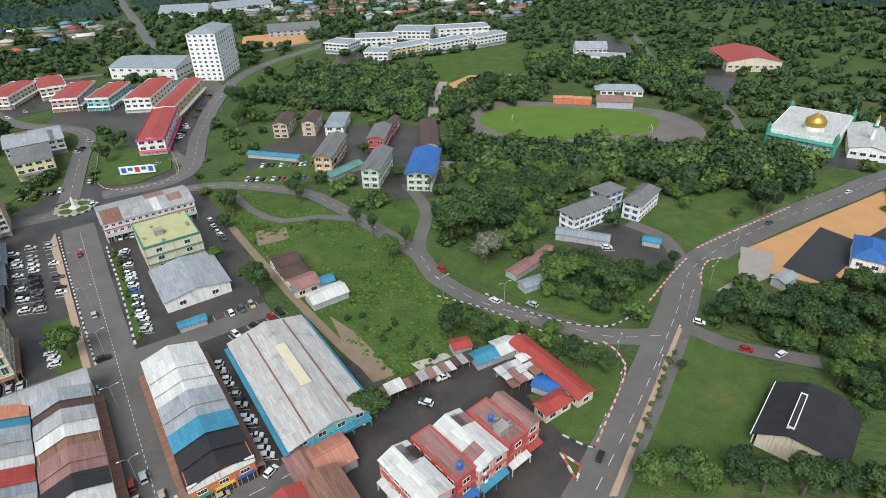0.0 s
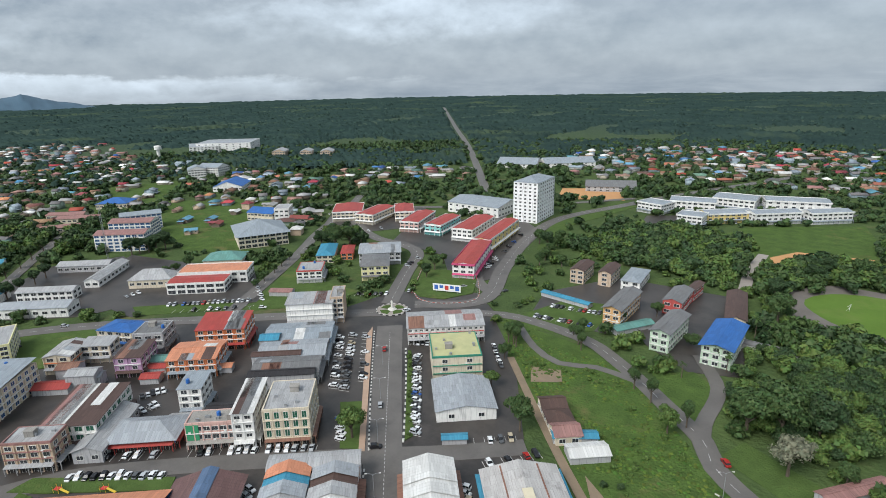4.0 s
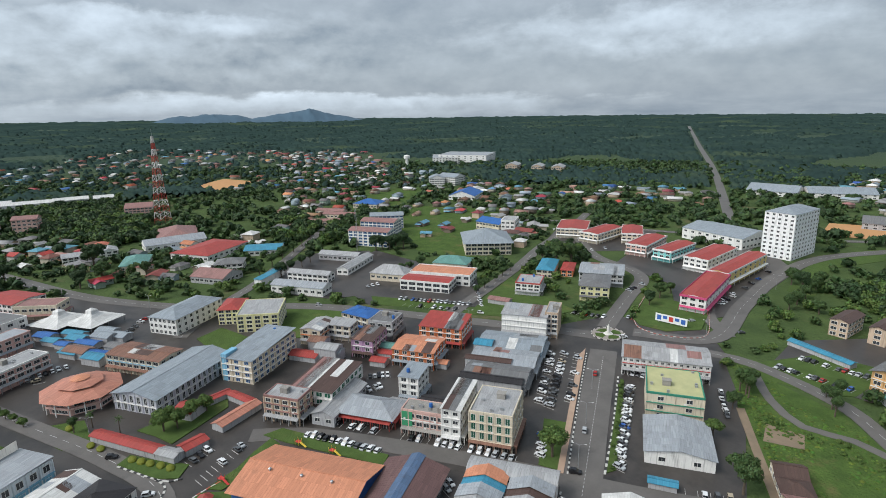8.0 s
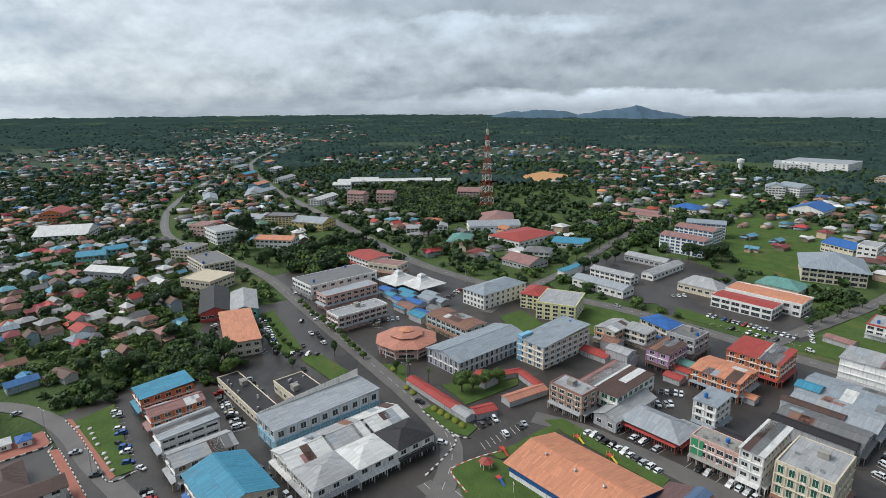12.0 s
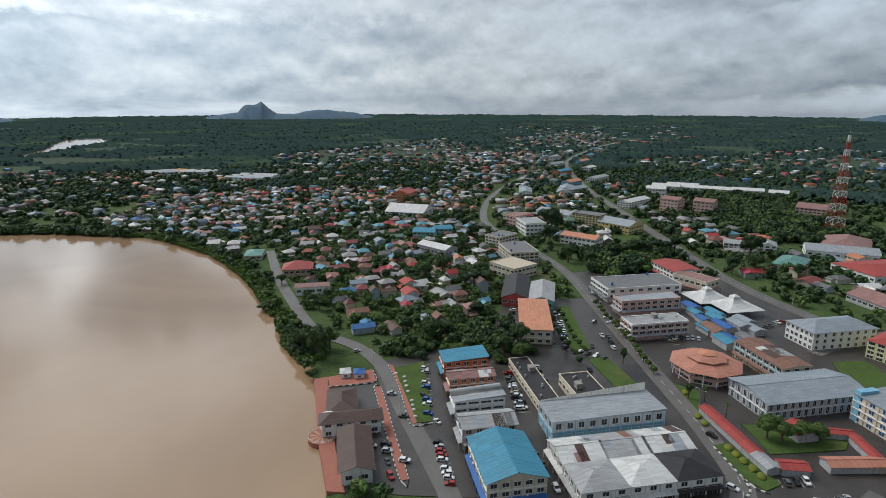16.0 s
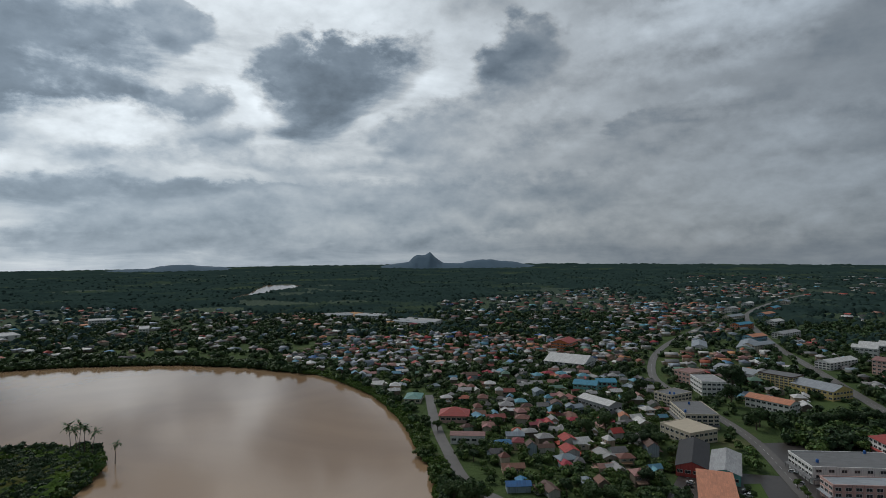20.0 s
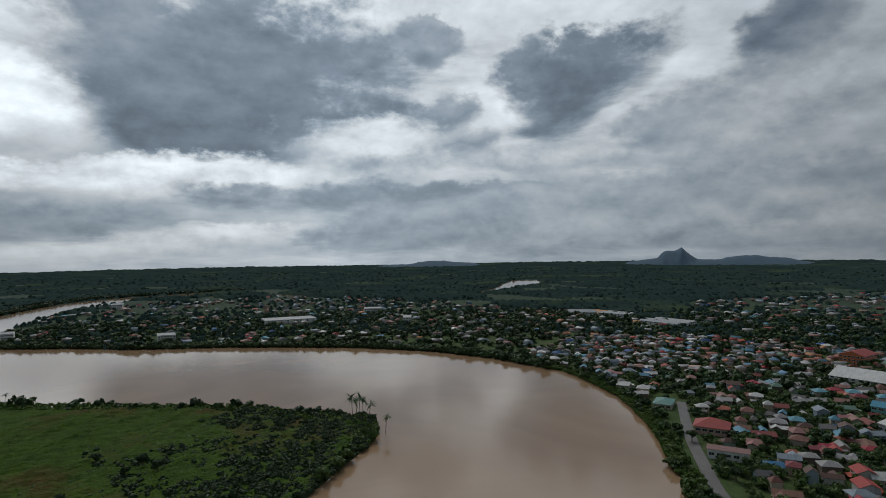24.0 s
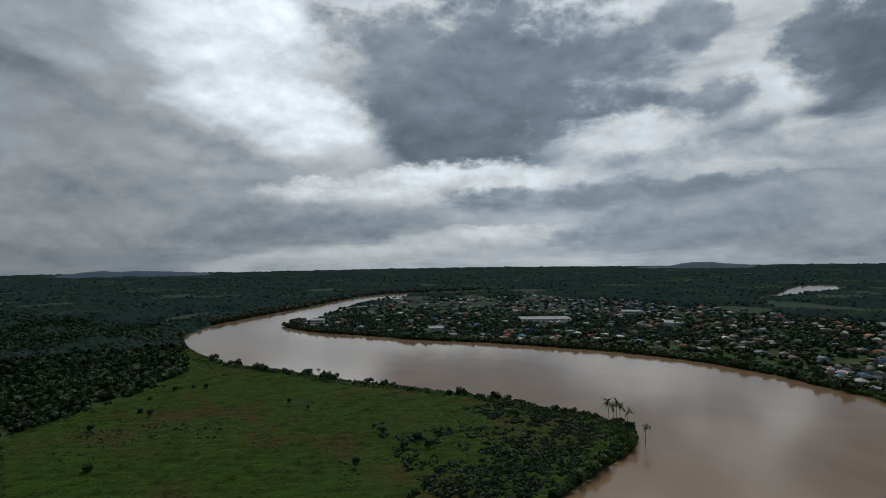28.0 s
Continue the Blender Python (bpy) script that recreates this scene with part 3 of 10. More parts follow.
def rim_height(x, y):
    """Height of the land: flat near the town, rising gently to the rim; mist hides what lies beyond."""
    az = np.degrees(np.arctan2(y, x))
    low_by = np.interp(az, [-180, -163, -149, -125, -110, -90, -72, -53, 0, 60, 84, 106, 120, 143, 157, 180], [0.95, 0.9, 0.8, 0.85, 0.98, 1.0, 1.15, 1.0, 1.3, 1.5, 1.5, 1.5, 1.5, 1.4, 1.2, 0.95])
    top = np.maximum(126 - 4950 * np.tan(np.radians(low_by)) - 8, 0)
    return top * np.clip((np.hypot(x, y) - 3200) / 1750, 0, 1) ** 1.6


GZ = -3.4 * depth + rim_height(GX, GY)
na, nr = len(ang), len(ring)
i, j = np.meshgrid(np.arange(nr - 1), np.arange(na), indexing="ij")
a0, a1 = i * na + j, i * na + (j + 1) % na
b0, b1 = a0 + na, a1 + na
tri = np.concatenate([np.stack([a0.ravel(), b0.ravel(), b1.ravel()], 1), np.stack([a0.ravel(), b1.ravel(), a1.ravel()], 1)])
ground = new("ground", raw_mesh("ground", np.stack([GX, GY, GZ], 1), tri, GROUNDM, True))
tagged(ground, "flat green lowland with grass, scrub and low far hills", "ground", kind="structure")

bm = bmesh.new()
box(bm, -2600, -2900, -1.6, 1200, 400, -1.3)
water = finish("water", bm, WATER)
tagged(water, "wide brown silty river with faint ripples", "river", kind="structure")

# ---------------------------------------------------------------- streets, lots, lawns
KEEP = []          # outlines without woodland
MEADOW_INDEX = 0
ROADS = []         # lines without houses and trees


LAY = [0, 0]


def sheet(name, pts, z, m, label, cat, keep=True, thick=0.6):
    LAY[0] += 1
    z = 0.20 + LAY[0] * 0.0015 if z < 0.14 else 0.50 + LAY[0] * 0.0015
    bm = bmesh.new()
    prism(bm, [(p[0], p[1]) for p in pts], z - thick, z)
    ob = finish(name, bm, m)
    tagged(ob, label, cat, kind="structure")
    if keep:
        KEEP.append([(p[0], p[1]) for p in pts])
    return ob


def kerb(pts, closed=False, mats=(KW, KB), w=0.35, h=0.22, step=1.5, z=0.0, name="kerb", label="black and white painted kerb stones"):
    line = spline(pts, step, closed) if len(pts) > 2 else [Vector(pts[0]).lerp(Vector(pts[1]), t) for t in np.linspace(0, 1, max(2, int((Vector(pts[1]) - Vector(pts[0])).length / step)))]
    if closed:
        line.append(line[0])
    bm = bmesh.new()
    for q, (a, b) in enumerate(zip(line, line[1:])):
        t = (b - a)
        if t.length < 0.05:
            continue
        t.normalize()
        n = Vector((-t.y, t.x)) * w / 2
        prism(bm, [tuple(a + n), tuple(a - n), tuple(b - n), tuple(b + n)], z, z + h + 0.35, q % 2, q % 2)
    ob = finish(name, bm, list(mats))
    return tagged(ob, label, "kerb", kind="structure")


def road(name, pts, width, label, z=0.10, centre=True, m=None):
    LAY[1] += 1
    z = 0.33 + LAY[1] * 0.004
    line = spline(pts, 7)
    lo, hi = sides(line, -width / 2), sides(line, width / 2)
    bm = bmesh.new()
    va = [[bm.verts.new((p.x, p.y, zz)) for p in s] for s, zz in ((lo, z), (hi, z), (lo, z - 0.25), (hi, z - 0.25))]
    for q in range(len(line) - 1):
        bm.faces.new((va[0][q], va[0][q + 1], va[1][q + 1], va[1][q]))
        bm.faces.new((va[2][q], va[2][q + 1], va[0][q + 1], va[0][q]))
        bm.faces.new((va[1][q], va[1][q + 1], va[3][q + 1], va[3][q]))
    ob = finish(name, bm, m or ROADM)
    tagged(ob, label, "road", kind="structure")
    ROADS.append((line, width / 2))
    if centre:
        bm = bmesh.new()
        d2 = spline(pts, 2.0)
        for q in range(0, len(d2) - 2, 4):
            a, b = d2[q], d2[q + 2]
            t = (b - a).normalized()
            n = Vector((-t.y, t.x)) * 0.09
            prism(bm, [tuple(a + n), tuple(a - n), tuple(b - n), tuple(b + n)], z - 0.05, z + 0.006)
        part("road_marking", bm, LINE, ob, "worn white dashed line")["kind"] = "stuff"
    return ob


sheet("pavement_town", [(-128, 268), (-96, 225), (-66, 165), (-18, 126), (-2, 132), (14, 140), (40, 118), (50, 100), (36, 80), (-20, 50), (-90, -20), (-128, -55), (-150, -72),
                        (-178, -95), (-230, -140), (-262, -115), (-300, -105), (-345, -112), (-372, -62), (-425, -88), (-470, -40), (-455, 22), (-411, 55), (-367, 80), (-317, 105),
                        (-351, 124), (-310, 162), (-247, 206), (-184, 246)], 0.05, ASPHALT, "dark wet asphalt of the town's streets and car parks", "pavement")
sheet("pavement_offices", [(-310, 170), (-261, 224), (-315, 265), (-377, 253), (-430, 246), (-417, 220), (-361, 174)], 0.05, ASPHALT, "dark asphalt car park round low offices", "pavement")
sheet("pavement_depot", [(-373, 130), (-336, 157), (-329, 180), (-398, 230), (-433, 241), (-456, 201), (-431, 154)], 0.055, ASPHALT, "dark asphalt yard of a government depot", "pavement")
sheet("pavement_roundabout", [(-210, 237), (-200, 274), (-181, 284), (-152, 296), (-130, 274), (-129, 264), (-162, 230), (-188, 224)], 0.06, ASPHALT, "asphalt round the roundabout", "pavement")
sheet("pavement_shops", [(-279, 398), (-279, 450), (-205, 493), (-170, 452), (-154, 328), (-162, 311), (-185, 318), (-212, 356), (-270, 372)], 0.05, ASPHALT, "asphalt car park round the red-roofed shops", "pavement")
sheet("pavement_redshops", [(-362, 392), (-394, 445), (-315, 497), (-277, 422), (-313, 381)], 0.05, ASPHALT, "asphalt round the arcade shops", "pavement")
sheet("pavement_school", [(-110, 276), (-67, 274), (-65, 304), (-46, 270), (-24, 251), (-2, 257), (-8, 358), (-83, 364), (-116, 317)], 0.05, ASPHALT, "asphalt yards between the school buildings", "pavement")
sheet("pavement_terraces", [(-102, 518), (-59, 551), (66, 611), (69, 642), (-104, 554)], 0.05, ASPHALT, "asphalt before the grey-roofed terraces", "pavement")
sheet("pavement_station", [(49, 209), (66, 223), (85, 225), (96, 198), (89, 190), (72, 190), (56, 200)], 0.05, ASPHALT, "asphalt forecourt of the station", "pavement")
sheet("pavement_market", [(-383, -7), (-440, 19), (-400, 53), (-341, 85), (-288, 69), (-333, 33)], 0.06, ASPHALT, "wet asphalt round the market tents", "pavement")
sheet("pavement_sitework", [(122, 202), (213, 254), (156, 165), (136, 177), (121, 185)], 0.05, CLAY, "orange clay of a building site", "earth")
sheet("pavement_newlot", [(130, 188), (162, 219), (171, 206), (190, 218), (170, 187), (155, 188), (140, 176)], 0.09, surf("fresh_tarmac", (0.022, 0.022, 0.025), (0.035, 0.035, 0.038), 0.1, 0.6), "fresh black tarmac on a building site", "pavement")

road("road_avenue", [(-171, 230), (-136, 178), (-107, 136), (-89, 111), (-70, 83), (-40, 42)], 13.5, "straight grey asphalt avenue through the town", centre=False)
road("road_cross", [(-207, 58), (-196, 74), (-175, 92), (-144, 114), (-110, 136), (-88, 150), (-66, 166)], 9, "grey cross street", centre=False, z=0.08)
road("road_waterfront", [(-165, 20), (-125, 45), (-101, 62), (-76, 78), (-58, 85), (-44, 94), (-30, 104)], 8, "grey waterfront street", z=0.09)
road("road_waterfront_south", [(-170, 10), (-143, 26), (-107, 48), (-71, 70)], 6, "grey waterfront carriageway", z=0.085)
road("road_winding", [(-150, 262), (-124, 272), (-100, 270), (-72, 261), (-54, 246), (-41, 233), (-26, 216), (-12, 200), (-6, 185), (11, 168), (32, 157), (52, 148), (72, 148)], 8, "winding grey asphalt road along the meadow")
road("road_north_east", [(8, 50), (34, 88), (57, 123), (78, 158), (97, 190), (138, 220), (193, 251), (223, 268), (330, 320), (520, 380)], 13, "wide grey asphalt road with a dashed line")
road("road_boulevard", [(-184, 244), (-208, 229), (-247, 202), (-310, 158), (-345, 124), (-367, 90), (-411, 51), (-460, 20), (-544, -17), (-701, -84), (-944, -183), (-1316, -290), (-1788, -304), (-2166, -272)], 10.5, "long grey boulevard leaving the town", z=0.12)
road("road_north_west", [(-263, 200), (-311, 303), (-345, 366), (-383, 450), (-420, 520)], 9, "grey asphalt street between offices")
road("road_north", [(-190, 256), (-214, 310), (-231, 350), (-254, 366), (-300, 380), (-383, 450)], 10, "grey asphalt road curving past the shops")
road("road_east", [(-176, 262), (-144, 287), (-159, 352), (-173, 429), (-172, 509), (-134, 592), (-97, 665), (20, 860)], 11, "grey asphalt road past the hotel", z=0.13)
road("road_shops", [(-140, 296), (-166, 322), (-189, 380), (-211, 432), (-232, 521)], 8, "grey service road by the shops", centre=False)
road("road_straight_far", [(-289, 589), (-536, 1009), (-810, 1446), (-1069, 1864), (-1500, 2560)], 11, "dead straight road through the forest", centre=False)
road("road_hotel", [(-453, 423), (-409, 463), (-315, 497), (-265, 530), (-193, 575), (-132, 632)], 8, "grey road behind the shops", z=0.11)
road("road_main_west", [(-150, 10), (-189, 22), (-224, 11), (-273, -13), (-357, -55), (-425, -90), (-478, -130), (-535, -181), (-608, -227), (-760, -272), (-981, -296), (-1254, -306)], 8.5, "grey main street to the west", z=0.115)
road("road_riverside", [(-386, -346), (-322, -282), (-285, -240), (-251, -197), (-240, -160), (-222, -133), (-196, -110), (-173, -88), (-140, -58), (-100, -30)], 7.5, "narrow grey riverside road", centre=False)
road("road_offices", [(-330, 60), (-364, 87), (-408, 134), (-506, 218), (-562, 268), (-640, 350)], 8, "grey road between government buildings")
road("road_college", [(196, 640), (182, 511), (175, 451), (178, 425), (189, 388), (181, 343), (172, 312)], 6, "narrow grey road past the sports field", centre=False)
road("road_school", [(-22, 270), (-11, 241), (-13, 212), (-12, 200)], 6, "grey school drive", centre=False)
road("path_meadow", [(-111, 264), (-94, 243), (-77, 232), (-61, 236), (-43, 232)], 4, "grey footpath across the meadow", centre=False)
road("path_dirt", [(-99, 227), (-74, 193), (-48, 159), (-32, 140), (-22, 130)], 3.2, "muddy brown track", centre=False, m=DIRT)
road("track_clearing", [(-3, 462), (-9, 415), (-10, 373)], 7, "pale gravel track", centre=False, m=PAVE)
road("road_station", [(93, 190), (91, 212), (80, 225)], 7, "drive of the station", centre=False, z=0.08)
road("road_hall", [(80, 152), (90, 143), (103, 138), (115, 134)], 6, "drive to the dark-roofed hall", centre=False, z=0.09)
road("road_gate", [(97, 178), (117, 185), (126, 201)], 12, "gravel apron by the gate", centre=False, z=0.08, m=PAVE)

OPEN_FROM = len(KEEP)
sheet("pavement_college", [(160, 640), (178, 585), (172, 519), (114, 516), (112, 556), (146, 600)], 0.05, ASPHALT, "asphalt car park of the white college blocks", "pavement")
sheet("pavement_red_hall", [(196, 472), (226, 488), (236, 470), (200, 396), (190, 388)], 0.05, ASPHALT, "asphalt forecourt of the red-roofed hall", "pavement")
sheet("pavement_mosque", [(199, 316), (234, 296), (226, 284), (214, 279), (190, 290)], 0.05, ASPHALT, "asphalt car park before the mosque", "pavement")
OPEN_TO = len(KEEP)
sheet("island_junction", [(28.4, 101.1), (32.9, 96.6), (30.9, 92.5)], 0.17, LAWN, "small kerbed grass triangle at the junction", "lawn")
# lawns and meadows
MEADOW_INDEX = len(KEEP)
sheet("meadow", [(-122, 267), (-102, 262), (-70, 254), (-42, 230), (-8, 183), (13, 163), (30, 156), (51, 145), (41, 130), (25, 152), (4, 142), (-19, 127), (-33, 140), (-69, 183), (-99, 225)], 0.04, ROUGH, "rough bright green meadow with bare patches", "meadow")
sheet("lawn_triangle", [(10, 164), (31, 150), (48, 143), (53, 136), (50, 124), (36, 103), (30, 107), (22, 122), (41, 124), (30, 147)], 0.05, LAWN, "mown grass triangle by the junction", "lawn")
sheet("lawn_hall", [(79, 150), (89, 141), (99, 131), (82, 108), (70, 87), (41, 88), (68, 133)], 0.05, LAWN, "broad mown lawn beside the hall", "lawn")
sheet("lawn_station", [(100, 248), (143, 260), (174, 255), (158, 234), (106, 206), (85, 226)], 0.045, LAWN, "grass slope beside the station", "lawn")
sheet("lawn_verge", [(-6, 193), (11, 181), (31, 166), (51, 155), (69, 163), (92, 193), (69, 186), (44, 180), (23, 192), (1, 206)], 0.045, LAWN, "mown grass verge under trees", "lawn")
sheet("lawn_gate", [(98, 186), (105, 194), (115, 193), (110, 181), (97, 172), (94, 175)], 0.16, LAWN, "kerbed grass island", "lawn")
sheet("lawn_east", [(170, 259), (187, 275), (200, 267), (192, 258), (169, 249)], 0.05, LAWN, "mown grass by the road", "lawn")
sheet("lawn_school", [(-122, 261), (-100, 310), (-71, 315), (-73, 275), (-84, 264)], 0.045, LAWN, "grass strip by the school car park", "lawn")
sheet("lawn_school_two", [(-38, 243), (-22, 252), (-7, 236), (-13, 221), (-15, 203), (-30, 221)], 0.06, ROUGH, "grass bank with palms", "lawn")
sheet("running_track", spline([(10, 361), (17, 390), (36, 408), (84, 401), (142, 384), (159, 357), (154, 326), (133, 312), (68, 314), (20, 330)], 6, True), 0.06, surf("old_track", (0.17, 0.15, 0.135), (0.10, 0.09, 0.08), 0.08, 0.8), "worn grey running track", "track")
sheet("sports_field", spline([(21, 366), (30, 387), (51, 396), (82, 391), (119, 382), (137, 369), (130, 345), (107, 336), (71, 330), (38, 338)], 6, True), 0.12, SPORT, "bright green oval sports field", "field")
sheet("clearing", [(-46, 483), (-18, 547), (68, 590), (73, 533), (66, 467), (12, 439), (-24, 451)], 0.03, ROUGH, "grassy clearing with rubble", "meadow")
sheet("clearing_earth", [(1, 456), (18, 480), (65, 481), (57, 463), (5, 436)], 0.06, CLAY, "bare orange earth", "earth")
sheet("lawn_roundabout_north", [(-189, 280), (-206, 319), (-189, 326), (-166, 324), (-154, 294), (-165, 277), (-180, 274)], 0.16, LAWN, "kerbed grass island beside the shops", "lawn")
sheet("lawn_east_road", [(-136, 394), (-157, 480), (-122, 588), (-139, 612), (-179, 513), (-155, 402)], 0.045, LAWN, "grass beside the hotel road", "lawn")
sheet("field_north", [(-208, 596), (-140, 617), (-163, 685), (-223, 658)], 0.045, CLAY, "bare brown field", "field")
sheet("lawn_offices", [(-257, 209), (-242, 221), (-222, 241), (-219, 264), (-264, 271), (-296, 282)], 0.05, LAWN, "grass between boulevard and offices", "lawn")
sheet("lawn_boulevard", [(-308, 173), (-263, 212), (-270, 221), (-324, 180)], 0.075, LAWN, "grass strip along the boulevard", "lawn")
sheet("lawn_boulevard_two", [(-336, 115), (-340, 132), (-302, 157), (-294, 138), (-301, 100)], 0.075, LAWN, "grass strip along the boulevard", "lawn")
sheet("lawn_north_west", [(-605, 396), (-508, 459), (-368, 354), (-353, 285), (-408, 275), (-496, 315)], 0.03, ROUGH, "open grass between houses", "lawn")
sheet("lawn_flats", [(-764, 425), (-714, 496), (-625, 424), (-597, 349), (-633, 348)], 0.03, ROUGH, "open grass near the flats", "lawn")
sheet("park_waterfront", [(-178, 36), (-144, 58), (-130, 52), (-114, 60), (-110, 60), (-158, 26)], 0.17, LAWN, "small park lawn on the waterfront", "lawn")
sheet("park_north", [(-204, 62), (-204, 70), (-162, 94), (-158, 89), (-194, 67)], 0.17, LAWN, "planted strip beside the orange-roofed hall", "lawn")
sheet("lawn_garden", [(-239, 23), (-242, 39), (-242, 60), (-235, 58), (-228, 46), (-220, 32), (-230, 28)], 0.17, LAWN, "garden before the auditorium", "lawn")
sheet("lawn_octagon", [(-263, -11), (-266, -5), (-262, 7), (-243, 8), (-228, 14), (-227, 8), (-243, -3)], 0.13, LAWN, "planted verge along the main street", "lawn")
sheet("park_plaza", [(-175, 20), (-179, 24), (-183, 33), (-179, 39), (-176, 43), (-156, 48), (-150, 52), (-159, 23)], 0.17, LAWN, "kerbed park lawn with a pavilion", "lawn")
sheet("lawn_playground", [(-184, 35), (-189, 47), (-195, 55), (-200, 64), (-194, 65), (-183, 49), (-180, 39)], 0.17, LAWN, "kerbed playground lawn beside the orange-roofed hall", "lawn")
sheet("lawn_hedge", [(-218, 13), (-222, 18), (-211, 26), (-202, 34), (-196, 29), (-200, 23)], 0.17, LAWN, "verge with clipped yellow-green hedges", "lawn")
sheet("lawn_riverside", [(-226, -130), (-239, -120), (-189, -92), (-185, -98)], 0.17, LAWN, "long grass strip by the riverside road", "lawn")
sheet("lawn_main_west", [(-344, -79), (-350, -72), (-288, -46), (-282, -55)], 0.16, LAWN, "grass strip with a hedge", "lawn")
sheet("lawn_main_two", [(-275, -45), (-283, -38), (-249, -13), (-246, -25)], 0.16, LAWN, "grass verge with parked cars", "lawn")
sheet("lawn_blocks", [(-322, 67), (-330, 83), (-298, 93), (-284, 81), (-294, 70)], 0.16, LAWN, "small lawn behind the blocks", "lawn")
sheet("lawn_blocks_two", [(-331, 101), (-331, 120), (-305, 138), (-283, 117), (-296, 103)], 0.16, LAWN, "small lawn beside the yellow block", "lawn")
sheet("verge_avenue_east", [(-146, 210), (-144, 210), (-105, 152), (-106, 148)], 0.16, LAWN, "narrow grass verge with a hedge", "lawn")
sheet("verge_avenue_west", [(-144, 157), (-136, 162), (-117, 136), (-124, 133)], 0.16, LAWN, "grass island with a tree", "lawn")
sheet("footway_avenue", [(-175, 215), (-178, 224), (-115, 136), (-117, 135)], 0.18, TANPAVE, "tan paved footway along the avenue", "pavement")
sheet("footway_north_east", [(77, 152), (78, 151), (40, 88), (38, 88)], 0.18, TANPAVE, "tan paved footway with white posts", "pavement")
sheet("footway_riverside", [(-228, -134), (-228, -132), (-186, -97), (-184, -98)], 0.18, REDPAVE, "paved footway by the grass strip", "pavement")
kerb([(-227, -134), (-214, -122), (-197, -109), (-183, -98), (-188, -91)], z=0.2)
sheet("forecourt_riverside", [(-200, -156), (-219, -138), (-196, -118), (-169, -98), (-151, -83), (-145, -79), (-136, -103), (-155, -120), (-176, -137)], 0.05, ASPHALT, "dark asphalt forecourt of the riverside pavilion", "pavement")
sheet("promenade", [(-200, -159), (-204, -154), (-177, -133), (-156, -116), (-137, -99), (-135, -105), (-154, -122), (-175, -139)], 0.20, REDPAVE, "red-paved riverside promenade on the river wall", "pavement", thick=2.4)
sheet("pavement_riverside", [(-223, -140), (-228, -133), (-184, -97), (-188, -91), (-241, -118), (-243, -112), (-212, -95), (-186, -77), (-154, -56), (-144, -81), (-151, -83), (-173, -100), (-206, -126)], 0.05, ASPHALT, "dark asphalt between the riverside road and the shops", "pavement")
sheet("promenade_square", [(-204, -154), (-220, -139), (-210, -131), (-203, -138), (-196, -147)], 0.20, REDPAVE, "red-paved square with small kiosks", "pavement")
PROM = [(-205, -129), (-206, -126), (-176, -102), (-152, -83), (-150, -85), (-173, -104)]
sheet("promenade_strip", PROM, 0.20, REDPAVE, "red-paved strip between forecourt and road", "pavement")
kerb(PROM + PROM[:1], z=0.2)
kerb([(-196, -148), (-203, -138), (-210, -131), (-220, -139)], z=0.2)
sheet("median_waterfront", [(-149, 25), (-110, 50), (-73, 73), (-72, 72), (-108, 49), (-147, 24)], 0.20, surf("pale_paving", (0.5, 0.47, 0.40), (0.36, 0.33, 0.28), 0.4, 0.8), "pale paved median with black and white kerb", "pavement")
sheet("lot_sand", [(-87, 223), (-74, 226), (-70, 216), (-82, 210)], 0.075, DIRT, "patch of bare earth in the meadow", "earth")
sheet("lot_sand_two", [(-43, 161), (-33, 152), (-17, 131), (-24, 128), (-33, 140)], 0.075, DIRT, "bare earth beside the long hall", "earth")
sheet("lot_sand_three", [(-13, 136), (-2, 141), (-0, 139), (-10, 133)], 0.075, surf("rubble", (0.5, 0.47, 0.42), (0.25, 0.23, 0.2), 0.9, 0.95), "pale rubble heap on the grass", "earth")
sheet("lot_slope", [(-354, -176), (-362, -153), (-325, -134), (-317, -154)], 0.06, DIRT, "brown cleared slope between houses", "earth")
sheet("quarry", [(-783, -960), (-855, -993), (-846, -914), (-795, -876)], 0.05, CLAY, "orange cut earth", "earth")
sheet("field_town_north", [(-989, 229), (-1056, 300), (-980, 331), (-901, 256)], 0.05, CLAY, "orange cleared field", "earth")

# roundabout
bm = bmesh.new()
cyl(bm, -183, 249, 0.0, 0.55, 9.0, 9.0, 40)
rb_ = tagged(finish("roundabout", bm, PAVE), "round paved traffic island with a monument", "roundabout", kind="structure")
bm = bmesh.new()
for q in range(4):
    a = q * math.pi / 2 + 0.6
    prism(bm, [(-183 + r * math.cos(a + s), 249 + r * math.sin(a + s)) for r, s in ((3, 0.1), (7.2, 0.1), (7.6, 0.65), (7.2, 1.2), (3, 1.2))], 0.4, 0.68)
part("flower_bed", bm, LAWN, rb_)
kerb([(-183 + 9.1 * math.cos(a), 249 + 9.1 * math.sin(a)) for a in np.linspace(0, 2 * math.pi, 17)[:-1]], True, h=0.4)
kerb([(28.4, 101.1), (32.9, 96.6)], mats=(KR, KW), w=0.6, z=0.2, label="red and white painted kerb stones")
kerb([(32.9, 96.6), (30.9, 92.5)], mats=(KR, KW), w=0.6, z=0.2, label="red and white painted kerb stones")
kerb([(30.9, 92.5), (28.4, 101.1)], mats=(KR, KW), w=0.6, z=0.2, label="red and white painted kerb stones")
kerb([(-188, 277), (-208, 320)], mats=(KR, KW), label="red and white painted kerb stones")
kerb([(-187, 278), (-177, 270), (-162, 271), (-148, 287), (-165, 322)], mats=(KR, KW), label="red and white painted kerb stones")
kerb([(38, 103), (50, 124), (54, 133), (53, 141), (50, 145)], mats=(KR, KW), w=0.55, label="red and white painted kerb stones")
